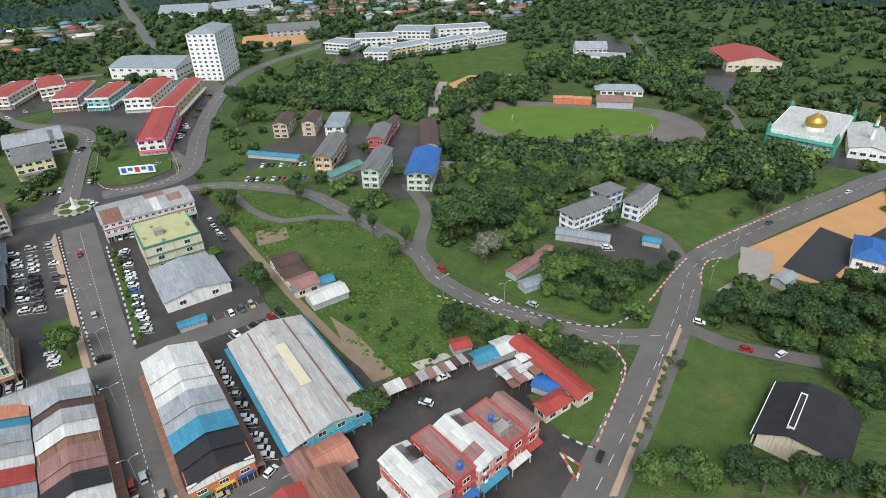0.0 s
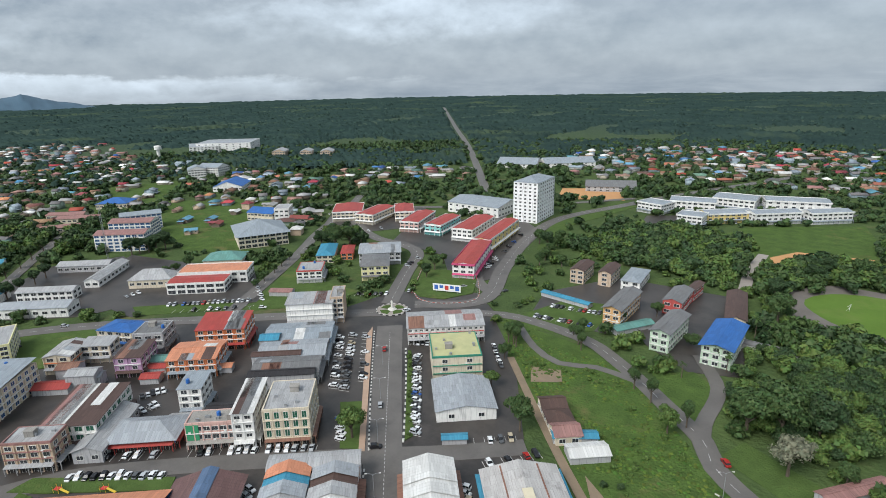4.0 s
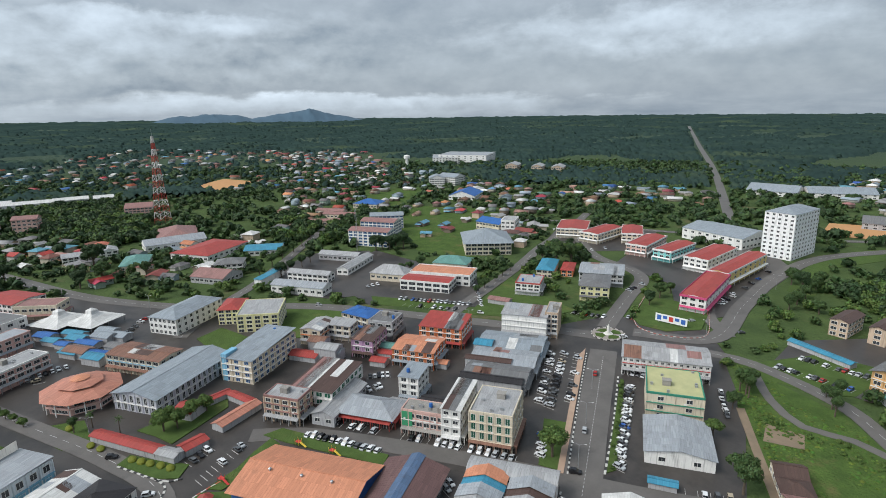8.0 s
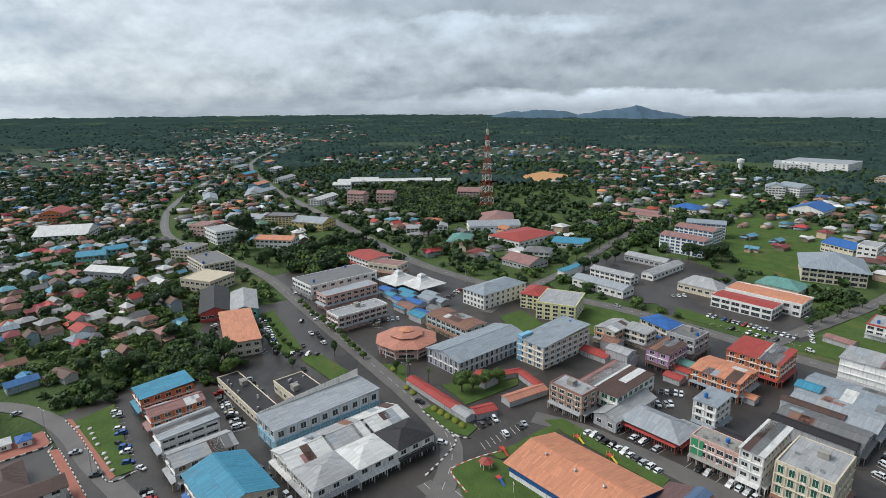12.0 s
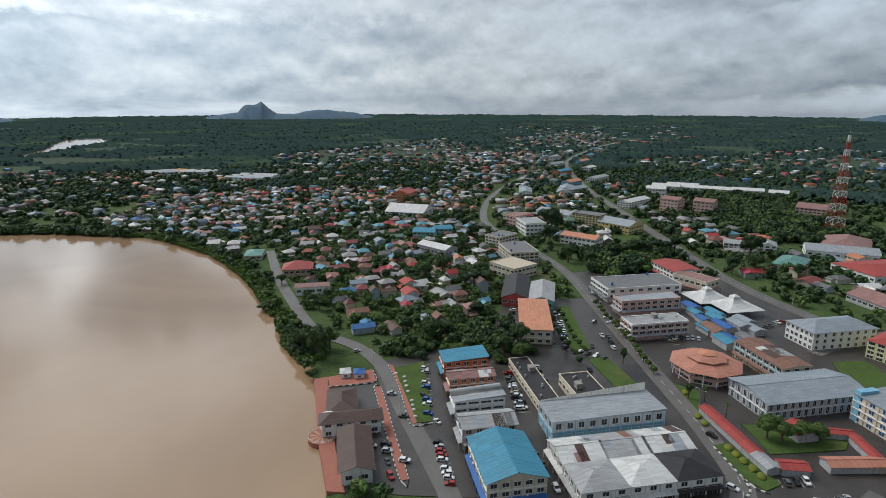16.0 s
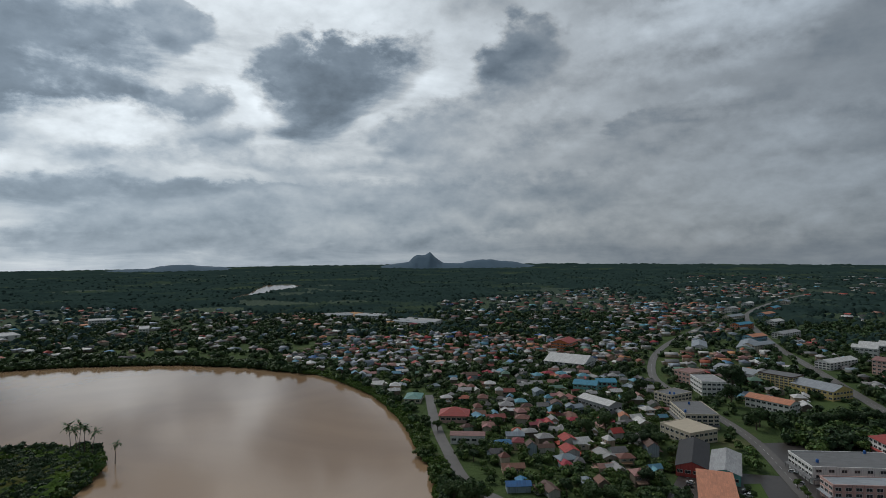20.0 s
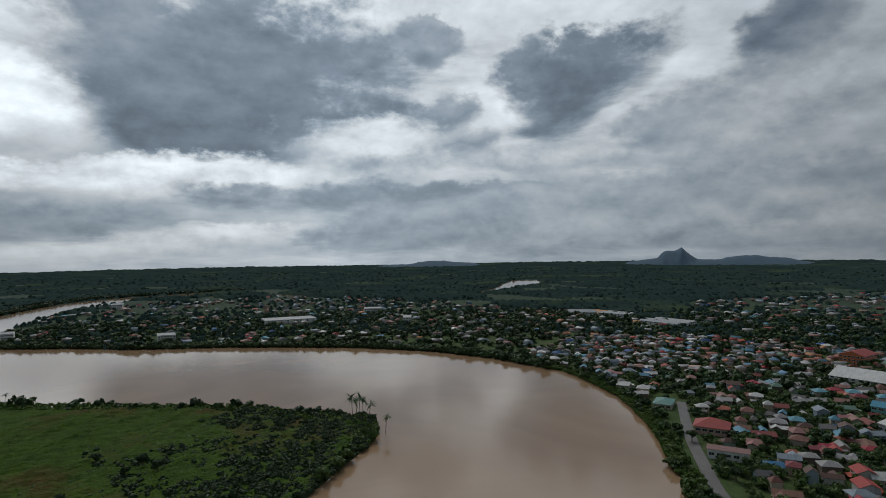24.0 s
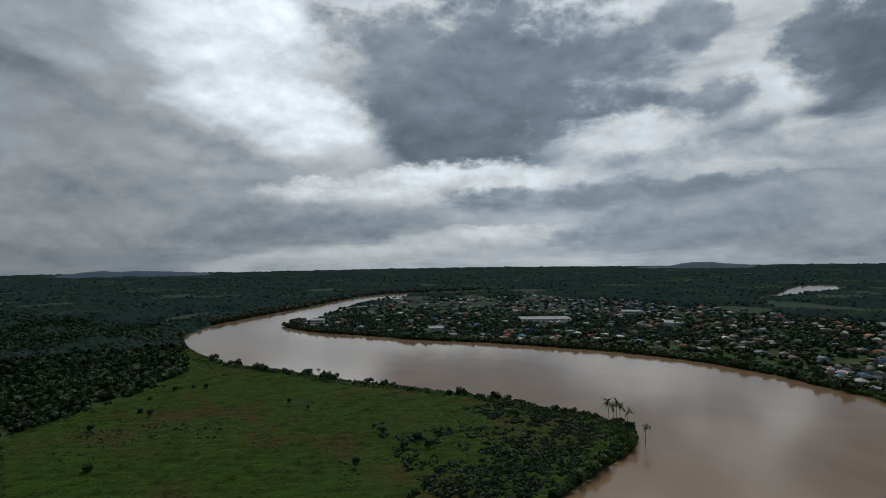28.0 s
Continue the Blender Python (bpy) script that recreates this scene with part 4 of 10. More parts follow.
kerb([(30, 107), (36, 103), (38, 103)])
kerb([(71, 166), (84, 182), (96, 196)], mats=(KR, KW), w=0.6, label="red and white painted kerb stones")
kerb([(101, 202), (123, 216), (159, 238)], mats=(KR, KW), w=0.6, label="red and white painted kerb stones")
kerb([(94, 175), (96, 182), (102, 192), (109, 195)], mats=(KR, KW), w=0.5, label="red and white painted kerb stones")
kerb([(78, 153), (39, 88)], step=1.2, w=0.5)
kerb([(-5, 172), (12, 164), (31, 151), (48, 144)])
kerb([(13, 173), (32, 159), (52, 153), (68, 162)])
kerb([(-148, 211), (-123, 174), (-106, 147)], w=0.8, step=2.0)
kerb([(-174, 220), (-136, 167), (-114, 137)], w=0.6)
kerb([(-109, 128), (-96, 108), (-78, 81)], w=0.6)
kerb([(-96, 134), (-83, 114), (-66, 87)], w=0.6)
kerb([(-154, 28), (-127, 46), (-110, 59)], w=0.6)
kerb([(-149, 25), (-110, 50), (-73, 73)], w=0.7)
kerb([(-147, 24), (-108, 49), (-72, 72)], w=0.7)
kerb([(-205, -129), (-178, -107), (-152, -85)], w=0.8)
kerb([(-163, 24), (-175, 20), (-179, 24), (-183, 33), (-185, 40)], mats=(KR, KW), w=0.5, label="red and white painted kerb stones")
kerb([(-217, 13), (-198, 24), (-195, 30)], w=0.7)
kerb([(-174, 11), (-183, 18), (-193, 24), (-201, 22)], w=0.7)

# yellow box junction and zebra bars on the avenue
bm = bmesh.new()
J = [Vector(p) for p in [(-74, 80), (-64, 85), (-56, 73), (-67, 67)]]
for q in range(11):
    for c0, c1, c2, c3 in ((J[0], J[1], J[3], J[2]), (J[1], J[0], J[2], J[3])):
        s = q / 10
        a = c0.lerp(c1, s)
        b = c0.lerp(c2, s)
        c = c1.lerp(c3, s)
        d_ = c2.lerp(c3, s)
        for u, v in ((a, b), (c, d_)):
            if (v - u).length < 0.5:
                continue
            t = (v - u).normalized()
            n = Vector((-t.y, t.x)) * 0.10
            prism(bm, [tuple(u + n), tuple(u - n), tuple(v - n), tuple(v + n)], 0.2, 0.352)
box_marks = finish("road_marking_box", bm, YLINE)
tagged(box_marks, "faded yellow criss-cross junction box", "road marking", kind="structure")
bm = bmesh.new()
AV = (Vector((-70, 83)) - Vector((-171, 230))).normalized()
AN = Vector((-AV.y, AV.x))
for q in range(0, 150, 2):
    c = Vector((-166, 223)) + AV * q * 1.1
    prism(bm, [tuple(c + AN * a + AV * b) for a, b in ((-0.1, -0.55), (0.1, -0.55), (0.1, 0.55), (-0.1, 0.55))], 0.2, 0.352)
for q in range(9):
    c = Vector((-72, 86)) + AN * (q - 4) * 1.4
    prism(bm, [tuple(c + AN * a + AV * b) for a, b in ((-0.4, -1.5), (0.4, -1.5), (0.4, 1.5), (-0.4, 1.5))], 0.2, 0.352)
tagged(finish("road_marking_avenue", bm, LINE), "white centre dashes and zebra bars on the avenue", "road marking", kind="structure")

# ---------------------------------------------------------------- buildings
RR, RO, RB, RC, RG = roof_m("red", (0.36, 0.052, 0.045), 0.4), roof_m("orange", (0.56, 0.235, 0.135), 0.3), roof_m("blue", (0.025, 0.12, 0.36), 0.2), roof_m("cyan", (0.045, 0.24, 0.36), 0.25), roof_m("grey", (0.36, 0.37, 0.38), 0.6)
RD, RW, RK, RT, RP = roof_m("dark_grey", (0.16, 0.165, 0.17), 0.4), roof_m("white", (0.60, 0.60, 0.585), 0.35), roof_m("brown", (0.078, 0.046, 0.040), 0.4), roof_m("teal", (0.11, 0.27, 0.24), 0.4), roof_m("rosy_grey", (0.30, 0.155, 0.145), 0.8)
RM, RX, RBG, RBK = roof_m("slate_blue", (0.26, 0.30, 0.335), 0.3), roof_m("rusty", (0.24, 0.115, 0.08), 1.0), roof_m("blue_grey", (0.32, 0.35, 0.38), 0.5), roof_m("charcoal", (0.026, 0.025, 0.028), 0.1)
WW, WC, WP, WY, WT = wall_m("white", (0.80, 0.79, 0.76)), wall_m("cream", (0.66, 0.58, 0.45)), wall_m("pink", (0.62, 0.40, 0.35)), wall_m("yellow", (0.72, 0.56, 0.22)), wall_m("tan", (0.55, 0.42, 0.31))
WB, WG, WK, WO, WR = wall_m("light_blue", (0.42, 0.55, 0.66)), wall_m("mint", (0.52, 0.64, 0.50)), wall_m("grey", (0.42, 0.42, 0.43)), wall_m("orange", (0.62, 0.20, 0.08)), wall_m("red", (0.48, 0.09, 0.08))
WPU, WTU, WMA, WLY, WSK = wall_m("mauve", (0.45, 0.28, 0.42)), wall_m("turquoise", (0.20, 0.52, 0.50)), wall_m("magenta", (0.58, 0.09, 0.20)), wall_m("lemon", (0.74, 0.69, 0.38)), wall_m("sky_blue", (0.22, 0.46, 0.62))
TANKM = surf("blue_tank_plastic", (0.02, 0.13, 0.42), (0.03, 0.10, 0.3), 1, 0.35)
SIGNS = [surf("sign_" + n, c, c, 1, 0.5, bump=0) for n, c in (("red", (0.5, 0.05, 0.04)), ("white", (0.75, 0.75, 0.73)), ("blue", (0.04, 0.12, 0.4)), ("yellow", (0.7, 0.5, 0.06)), ("green", (0.04, 0.25, 0.12)), ("grey", (0.3, 0.3, 0.3)))]
PRNG = random.Random(91)
FOOT = []          # footprints: x, y, radius
WINS = {}
rnd = random.Random(7)


def window_mesh(w, h, frame_m=None, glass=None, bars=1):
    key = (round(w, 1), round(h, 1), (frame_m or FRAME).name, (glass or GLASS).name, bars)
    if key not in WINS:
        bm = bmesh.new()
        t = 0.10
        box(bm, -w / 2, -0.02, -h / 2, w / 2, 0.05, h / 2, 1)
        for a in ((-w / 2 - t, -h / 2 - t, w / 2 + t, -h / 2), (-w / 2 - t, h / 2, w / 2 + t, h / 2 + t), (-w / 2 - t, -h / 2, -w / 2, h / 2), (w / 2, -h / 2, w / 2 + t, h / 2)):
            box(bm, a[0], -0.14, a[1], a[2], 0.05, a[3], 0)
        for q in range(bars):
            x = -w / 2 + w * (q + 1) / (bars + 1)
            box(bm, x - 0.04, -0.06, -h / 2, x + 0.04, 0.0, h / 2, 0)
        me = bpy.data.meshes.new("window")
        bm.to_mesh(me)
        bm.free()
        me.materials.append(frame_m or FRAME)
        me.materials.append(glass or GLASS)
        WINS[key] = me
    return WINS[key]


def shopfront_mesh(w, sign):
    key = ("shop", round(w, 1), sign.name)
    if key not in WINS:
        bm = bmesh.new()
        # a solid panel, its near-black colour in place of a shaded opening
        box(bm, -w / 2 + 0.15, -0.03, 0.05, w / 2 - 0.15, 0.05, 2.7, 0)
        for q in range(3):
            x = -w / 2 + 0.15 + (w - 0.3) * (q + 0.5) / 3
            box(bm, x - 0.03, -0.07, 0.05, x + 0.03, 0.0, 2.7, 2)
        box(bm, -w / 2 + 0.1, -0.22, 2.75, w / 2 - 0.1, 0.03, 3.5, 1)
        me = bpy.data.meshes.new("shopfront")
        bm.to_mesh(me)
        bm.free()
        for m in (DARK, sign, FRAME):
            me.materials.append(m)
        WINS[key] = me
    return WINS[key]


def root_at(name, x, y, rot, label, cat, group="", z=0.0):
    ob = new(name)
    ob.empty_display_size = 1
    ob.matrix_basis = pose(x, y, z, 0, 0, rot)
    return tagged(ob, label, cat, group)


def ribs(bm, a, b, c, d, n):
    """Standing seams from the edge a-b up to the edge d-c."""
    a, b, c, d = (Vector(p) for p in (a, b, c, d))
    nor = (b - a).cross(d - a).normalized() * 0.035
    for q in range(1, n):
        p, r = a.lerp(b, q / n), d.lerp(c, q / n)
        t = (b - a).normalized() * 0.035
        f = [bm.verts.new(v) for v in (p - t, p + t, r + t, r - t)]
        g_ = [bm.verts.new(v.co + nor) for v in f]
        bm.faces.new(g_)
        for k in range(4):
            bm.faces.new((f[k], f[(k + 1) % 4], g_[(k + 1) % 4], g_[k]))


def slab(bm, corners, t=0.14):
    top = [bm.verts.new(p) for p in corners]
    low = [bm.verts.new((p[0], p[1], p[2] - t)) for p in corners]
    bm.faces.new(top)
    bm.faces.new(low[::-1])
    n = len(corners)
    for k in range(n):
        bm.faces.new((low[k], low[(k + 1) % n], top[(k + 1) % n], top[k]))


def roof_bm(kind, w, d, h, rise, over, seams=None):
    """The slopes of a roof; its standing seams go into the second mesh, if one is given."""
    bm = bmesh.new()
    X, Y = w / 2 + over, d / 2 + over
    z0 = h - rise * over / (min(w, d) / 2) * 0.8 + 0.12
    z1 = h + rise + 0.12
    nx, ny = max(3, int(2 * X / 1.3)), max(3, int(2 * Y / 1.3))
    if kind == "gable_y":            # ridge along y
        for s in (-1, 1):
            c = [(s * X, -Y * s, z0), (s * X, Y * s, z0), (0, Y * s, z1), (0, -Y * s, z1)]
            slab(bm, c)
            if seams:
                ribs(seams, *c, ny)
    elif kind == "gable_x":
        for s in (-1, 1):
            c = [(X * s, s * Y, z0), (-X * s, s * Y, z0), (-X * s, 0, z1), (X * s, 0, z1)]
            slab(bm, c)
            if seams:
                ribs(seams, *c, nx)
    elif kind == "shed":
        c = [(-X, -Y, z0), (X, -Y, z0), (X, Y, z1), (-X, Y, z1)]
        slab(bm, c)
        if seams:
            ribs(seams, *c, nx)
    elif kind == "hip":
        r = max(0.0, abs(X - Y))
        e = ((-r, 0), (r, 0)) if X >= Y else ((0, -r), (0, r))
        A_, B_ = (e[0][0], e[0][1], z1), (e[1][0], e[1][1], z1)
        q = [(-X, -Y, z0), (X, -Y, z0), (X, Y, z0), (-X, Y, z0)]
        if X >= Y:
            fs = [(q[0], q[1], B_, A_), (q[2], q[3], A_, B_)]
            ts = [(q[1], q[2], B_), (q[3], q[0], A_)]
        else:
            fs = [(q[1], q[2], B_, A_), (q[3], q[0], A_, B_)]
            ts = [(q[0], q[1], A_), (q[2], q[3], B_)]
        for f in fs:
            slab(bm, f)
            if seams:
                ribs(seams, *f, max(nx, ny))
        for t in ts:
            slab(bm, t)
    elif kind == "vault":
        n = 10
        for k in range(n):
            a0_, a1_ = math.pi * k / n, math.pi * (k + 1) / n
            slab(bm, [(-X, -Y * math.cos(a0_), h + rise * math.sin(a0_)), (X, -Y * math.cos(a0_), h + rise * math.sin(a0_)), (X, -Y * math.cos(a1_), h + rise * math.sin(a1_)), (-X, -Y * math.cos(a1_), h + rise * math.sin(a1_))])
    bmesh.ops.remove_doubles(bm, verts=bm.verts, dist=0.002)
    return bm


def seam_part(sm, material, root):
    if len(sm.verts):
        part("roof_seams", sm, material, root)["kind"] = "stuff"
    else:
        sm.free()


def bld(x, y, w, d, h, rot, wall, roof, kind="flat", st=3, label="", cat="shop building", name="shop_building", rise=None, over=0.6, bay=3.8, wh=1.6, ww=2.2, glass=None,
        awn=None, shops=True, band=None, tank=0, faces="auto", frame_m=None, seams=True, group="", windows=True, bars=1, z=0.0, fascia=None, patches=None):
    root = root_at(name, x, y, rot, label, cat, group, z)
    FOOT.append((x, y, max(w, d) / 2 + 2, w, d, rot))
    if rise is None:
        rise = min(w, d) * 0.17
    if kind == "gable":
        kind = "gable_x" if w >= d else "gable_y"
    near = math.hypot(x, y) < 330
    # walls
    bm = bmesh.new()
    box(bm, -w / 2, -d / 2, 0, w / 2, d / 2, h)
    if kind == "gable_x":
        for s in (-1, 1):
            prism_gable = [(s * w / 2, -d / 2, h), (s * w / 2, d / 2, h), (s * w / 2, 0, h + rise)]
            v = [bm.verts.new(p) for p in prism_gable] + [bm.verts.new((p[0] - s * 0.2, p[1], p[2])) for p in prism_gable]
            bm.faces.new(v[:3] if s > 0 else v[2::-1])
            bm.faces.new(v[:2:-1] if s > 0 else v[3:])
    if kind == "gable_y":
        for s in (-1, 1):
            pg = [(-w / 2, s * d / 2, h), (w / 2, s * d / 2, h), (0, s * d / 2, h + rise)]
            v = [bm.verts.new(p) for p in pg] + [bm.verts.new((p[0], p[1] - s * 0.2, p[2])) for p in pg]
            bm.faces.new(v[:3] if s < 0 else v[2::-1])
            bm.faces.new(v[:2:-1] if s < 0 else v[3:])
    part("wall", bm, wall, root)
    # roof
    if kind == "flat":
        bm = bmesh.new()
        t, ph = 0.3, 0.9
        box(bm, -w / 2 - 0.15, -d / 2 - 0.15, h, w / 2 + 0.15, -d / 2 + t, h + ph)
        box(bm, -w / 2 - 0.15, d / 2 - t, h, w / 2 + 0.15, d / 2 + 0.15, h + ph)
        box(bm, -w / 2 - 0.15, -d / 2 + t, h, -w / 2 + t, d / 2 - t, h + ph)
        box(bm, w / 2 - t, -d / 2 + t, h, w / 2 + 0.15, d / 2 - t, h + ph)
        part("parapet", bm, band or wall, root)
        bm = bmesh.new()
        c = [(-w / 2 + t, -d / 2 + t, h + 0.3), (w / 2 - t, -d / 2 + t, h + 0.3), (w / 2 - t, d / 2 - t, h + 0.75), (-w / 2 + t, d / 2 - t, h + 0.75)]
        slab(bm, c, 0.2)
        part("roof", bm, roof, root)
        if near and seams:
            sm = bmesh.new()
            ribs(sm, *c, max(4, int(w / 1.4)))
            seam_part(sm, roof, root)
    else:
        sm = bmesh.new()
        part("roof", roof_bm(kind, w, d, h, rise, over, sm if near and seams else None), roof, root)
        seam_part(sm, roof, root)
        if kind in ("gable_x", "gable_y") and near:
            bm = bmesh.new()
            if kind == "gable_x":
                box(bm, -w / 2 - over, -0.3, h + rise + 0.02, w / 2 + over, 0.3, h + rise + 0.22)
            else:
                box(bm, -0.3, -d / 2 - over, h + rise + 0.02, 0.3, d / 2 + over, h + rise + 0.22)
            part("ridge_cap", bm, roof, root)
        if fascia:
            bm = bmesh.new()
            X_, Y_, zf = w / 2 + over, d / 2 + over, h - rise * over / (min(w, d) / 2) * 0.8
            for q_ in ((-X_, -Y_ - 0.25, X_, -Y_), (-X_, Y_, X_, Y_ + 0.25), (-X_ - 0.25, -Y_ - 0.25, -X_, Y_ + 0.25), (X_, -Y_ - 0.25, X_ + 0.25, Y_ + 0.25)):
                box(bm, q_[0], q_[1], zf - 0.7, q_[2], q_[3], zf + 0.7)
            part("fascia", bm, fascia, root, "pale fascia round the roof")
        # stretches of the roof renewed in other sheets
        if patches is None:
            patches = 4 if shops and math.hypot(x, y) < 420 and max(w, d) > 14 else 0
        span = w if kind in ("gable_x", "shed") else d
        if kind in ("gable_x", "gable_y", "shed"):
            X_, Y_ = w / 2 + over, d / 2 + over
            z0, z1 = h - rise * over / (min(w, d) / 2) * 0.8 + 0.17, h + rise + 0.17
            for q in range(patches):
                a0 = PRNG.uniform(-span / 2, span / 2 - 4)
                a1 = min(a0 + PRNG.uniform(3, span * 0.3), span / 2)
                s = PRNG.choice((-1, 1))
                t0, t1 = PRNG.choice(((0, 1), (0, 1), (0.45, 1), (0, 0.55)))
                za, zb = z0 + (z1 - z0) * t0, z0 + (z1 - z0) * t1
                if kind == "shed":
                    ya, yb = -Y_ + 2 * Y_ * t0, -Y_ + 2 * Y_ * t1
                    c = [(a0, ya, za), (a1, ya, za), (a1, yb, zb), (a0, yb, zb)]
                elif kind == "gable_x":
                    ya, yb = s * Y_ * (1 - t0), s * Y_ * (1 - t1)
                    c = [(a1 if s > 0 else a0, ya, za), (a0 if s > 0 else a1, ya, za), (a0 if s > 0 else a1, yb, zb), (a1 if s > 0 else a0, yb, zb)]
                else:
                    xa, xb = s * X_ * (1 - t0), s * X_ * (1 - t1)
                    c = [(xa, a0 if s > 0 else a1, za), (xa, a1 if s > 0 else a0, za), (xb, a1 if s > 0 else a0, zb), (xb, a0 if s > 0 else a1, zb)]
                bm = bmesh.new()
                slab(bm, c, 0.05)
                part("roof_sheet", bm, PRNG.choice((RG, RD, RX, RW, RBG, RP, RK)), root, "renewed stretch of roof sheets in another colour")
    sh = h / st
    ca, sa = math.cos(radians(rot)), math.sin(radians(rot))
    walls_ = {"s": (0, -d / 2, w, 0), "n": (0, d / 2, w, 180), "e": (w / 2, 0, d, 90), "w": (-w / 2, 0, d, -90)}
    for key, (cx, cy, length, turn) in walls_.items():
        nx_, ny_ = {"s": (0, -1), "n": (0, 1), "e": (1, 0), "w": (-1, 0)}[key]
        wx, wy = nx_ * ca - ny_ * sa, nx_ * sa + ny_ * ca
        px, py = x + cx * ca - cy * sa, y + cx * sa + cy * ca
        lit = -(wx * px + wy * py) > 0.12 * math.hypot(px, py)
        if (faces == "auto" and not lit) or (faces != "auto" and key not in faces):
            continue
        base = pose(cx, cy, 0, 0, 0, turn)
        n = max(1, int((length - 0.8) / bay))
        step = length / n
        far = math.hypot(px, py) > 295
        if far:
            n = max(1, min(n, 8))
            step = length / n
        if windows:
            wmesh = window_mesh(min(ww, step - 0.7) if not far else min(ww * 1.3, step - 0.8), min(wh, sh - 0.9), frame_m, glass, bars)
            spots = [base @ pose((q + 0.5) * step - length / 2, 0, f * sh + sh * 0.52) for f in range(1 if shops else 0, st) for q in range(n)]
            if far and name != "hotel_tower":
                bm = bmesh.new()
                for m_ in spots:
                    k0 = len(bm.verts)
                    bm.from_mesh(wmesh)
                    bm.verts.ensure_lookup_table()
                    bmesh.ops.transform(bm, matrix=m_, verts=bm.verts[k0:])
                part("far_windows", bm, list(wmesh.materials), root)["kind"] = "stuff"
            else:
                for m_ in spots:
                    share("window", wmesh, root, m_)
        if shops and not far:
            for q in range(n):
                share("shopfront", shopfront_mesh(step, rnd.choice(SIGNS)), root, base @ pose((q + 0.5) * step - length / 2, 0, 0))
        if shops or awn:
            bm = bmesh.new()
            slab(bm, [(-length / 2, -1.9, 3.15), (length / 2, -1.9, 3.15), (length / 2, -0.02, 3.75), (-length / 2, -0.02, 3.75)], 0.12)
            for q in range(n + 1):
                xx = -length / 2 + 0.2 + q * (length - 0.4) / n
                box(bm, xx - 0.12, -1.75, 0.0, xx + 0.12, -1.5, 3.1)
            part("awning", bm, awn or roof, root, at=base)
        if st > 1 and near:
            for f in range(1, st):
                bm = bmesh.new()
                box(bm, -length / 2 - 0.05, -0.55, f * sh - 0.14, length / 2 + 0.05, -0.003, f * sh + 0.10)
                part("ledge", bm, band or FRAME, root, at=base)
        if near and windows and st > 1 and n > 1:
            bm = bmesh.new()
            for q in range(n + 1):
                xx = -length / 2 + q * step
                box(bm, xx - 0.18, -0.34, 0.0, xx + 0.18, -0.004, h - 0.05)
            part("pilaster", bm, wall, root, at=base)["kind"] = "stuff"
            bm = bmesh.new()
            for f in range(1 if shops else 0, st):
                for q in range(n):
                    if PRNG.random() < 0.4:
                        xx = (q + 0.5) * step - length / 2 + PRNG.uniform(-0.3, 0.3) * step
                        zz = f * sh + sh * 0.52 - min(wh, sh - 0.9) / 2 - 0.75
                        box(bm, xx - 0.42, -0.42, zz, xx + 0.42, -0.01, zz + 0.55)
            if len(bm.verts):
                part("cooler", bm, FRAME, root, "white wall-mounted cooler units", at=base)["kind"] = "stuff"
            else:
                bm.free()
    if kind == "flat" and near and min(w, d) > 6:
        for q in range(3 + rnd.randrange(4)):
            bm = bmesh.new()
            tx, ty = rnd.uniform(-w / 2 + 1.5, w / 2 - 1.5), rnd.uniform(-d / 2 + 1.5, d / 2 - 1.5)
            box(bm, tx - 0.55, ty - 0.35, h + 0.3, tx + 0.55, ty + 0.35, h + 1.5)
            part("air_conditioner", bm, STEEL, root, "grey rooftop cooler")
        bm = bmesh.new()
        tx, ty = rnd.uniform(-w / 4, w / 4), rnd.uniform(-d / 4, d / 4)
        box(bm, tx - 1.6, ty - 1.3, h + 0.3, tx + 1.6, ty + 1.3, h + 2.7)
        box(bm, tx - 1.8, ty - 1.5, h + 2.7, tx + 1.8, ty + 1.5, h + 2.85)
        part("stair_head", bm, CONC, root, "stained concrete stair head")
    for q in range(tank):
        bm = bmesh.new()
        tx, ty = rnd.uniform(-w / 2 + 1.5, w / 2 - 1.5), rnd.uniform(-d / 2 + 1.5, d / 2 - 1.5)
        cyl(bm, tx, ty, h + 0.6, h + 2.2, 0.8, 0.75, 14)
        cyl(bm, tx, ty, h + 2.2, h + 2.5, 0.75, 0.25, 14)
        part("water_tank", bm, TANKM, root, "round blue plastic tank")
    return root


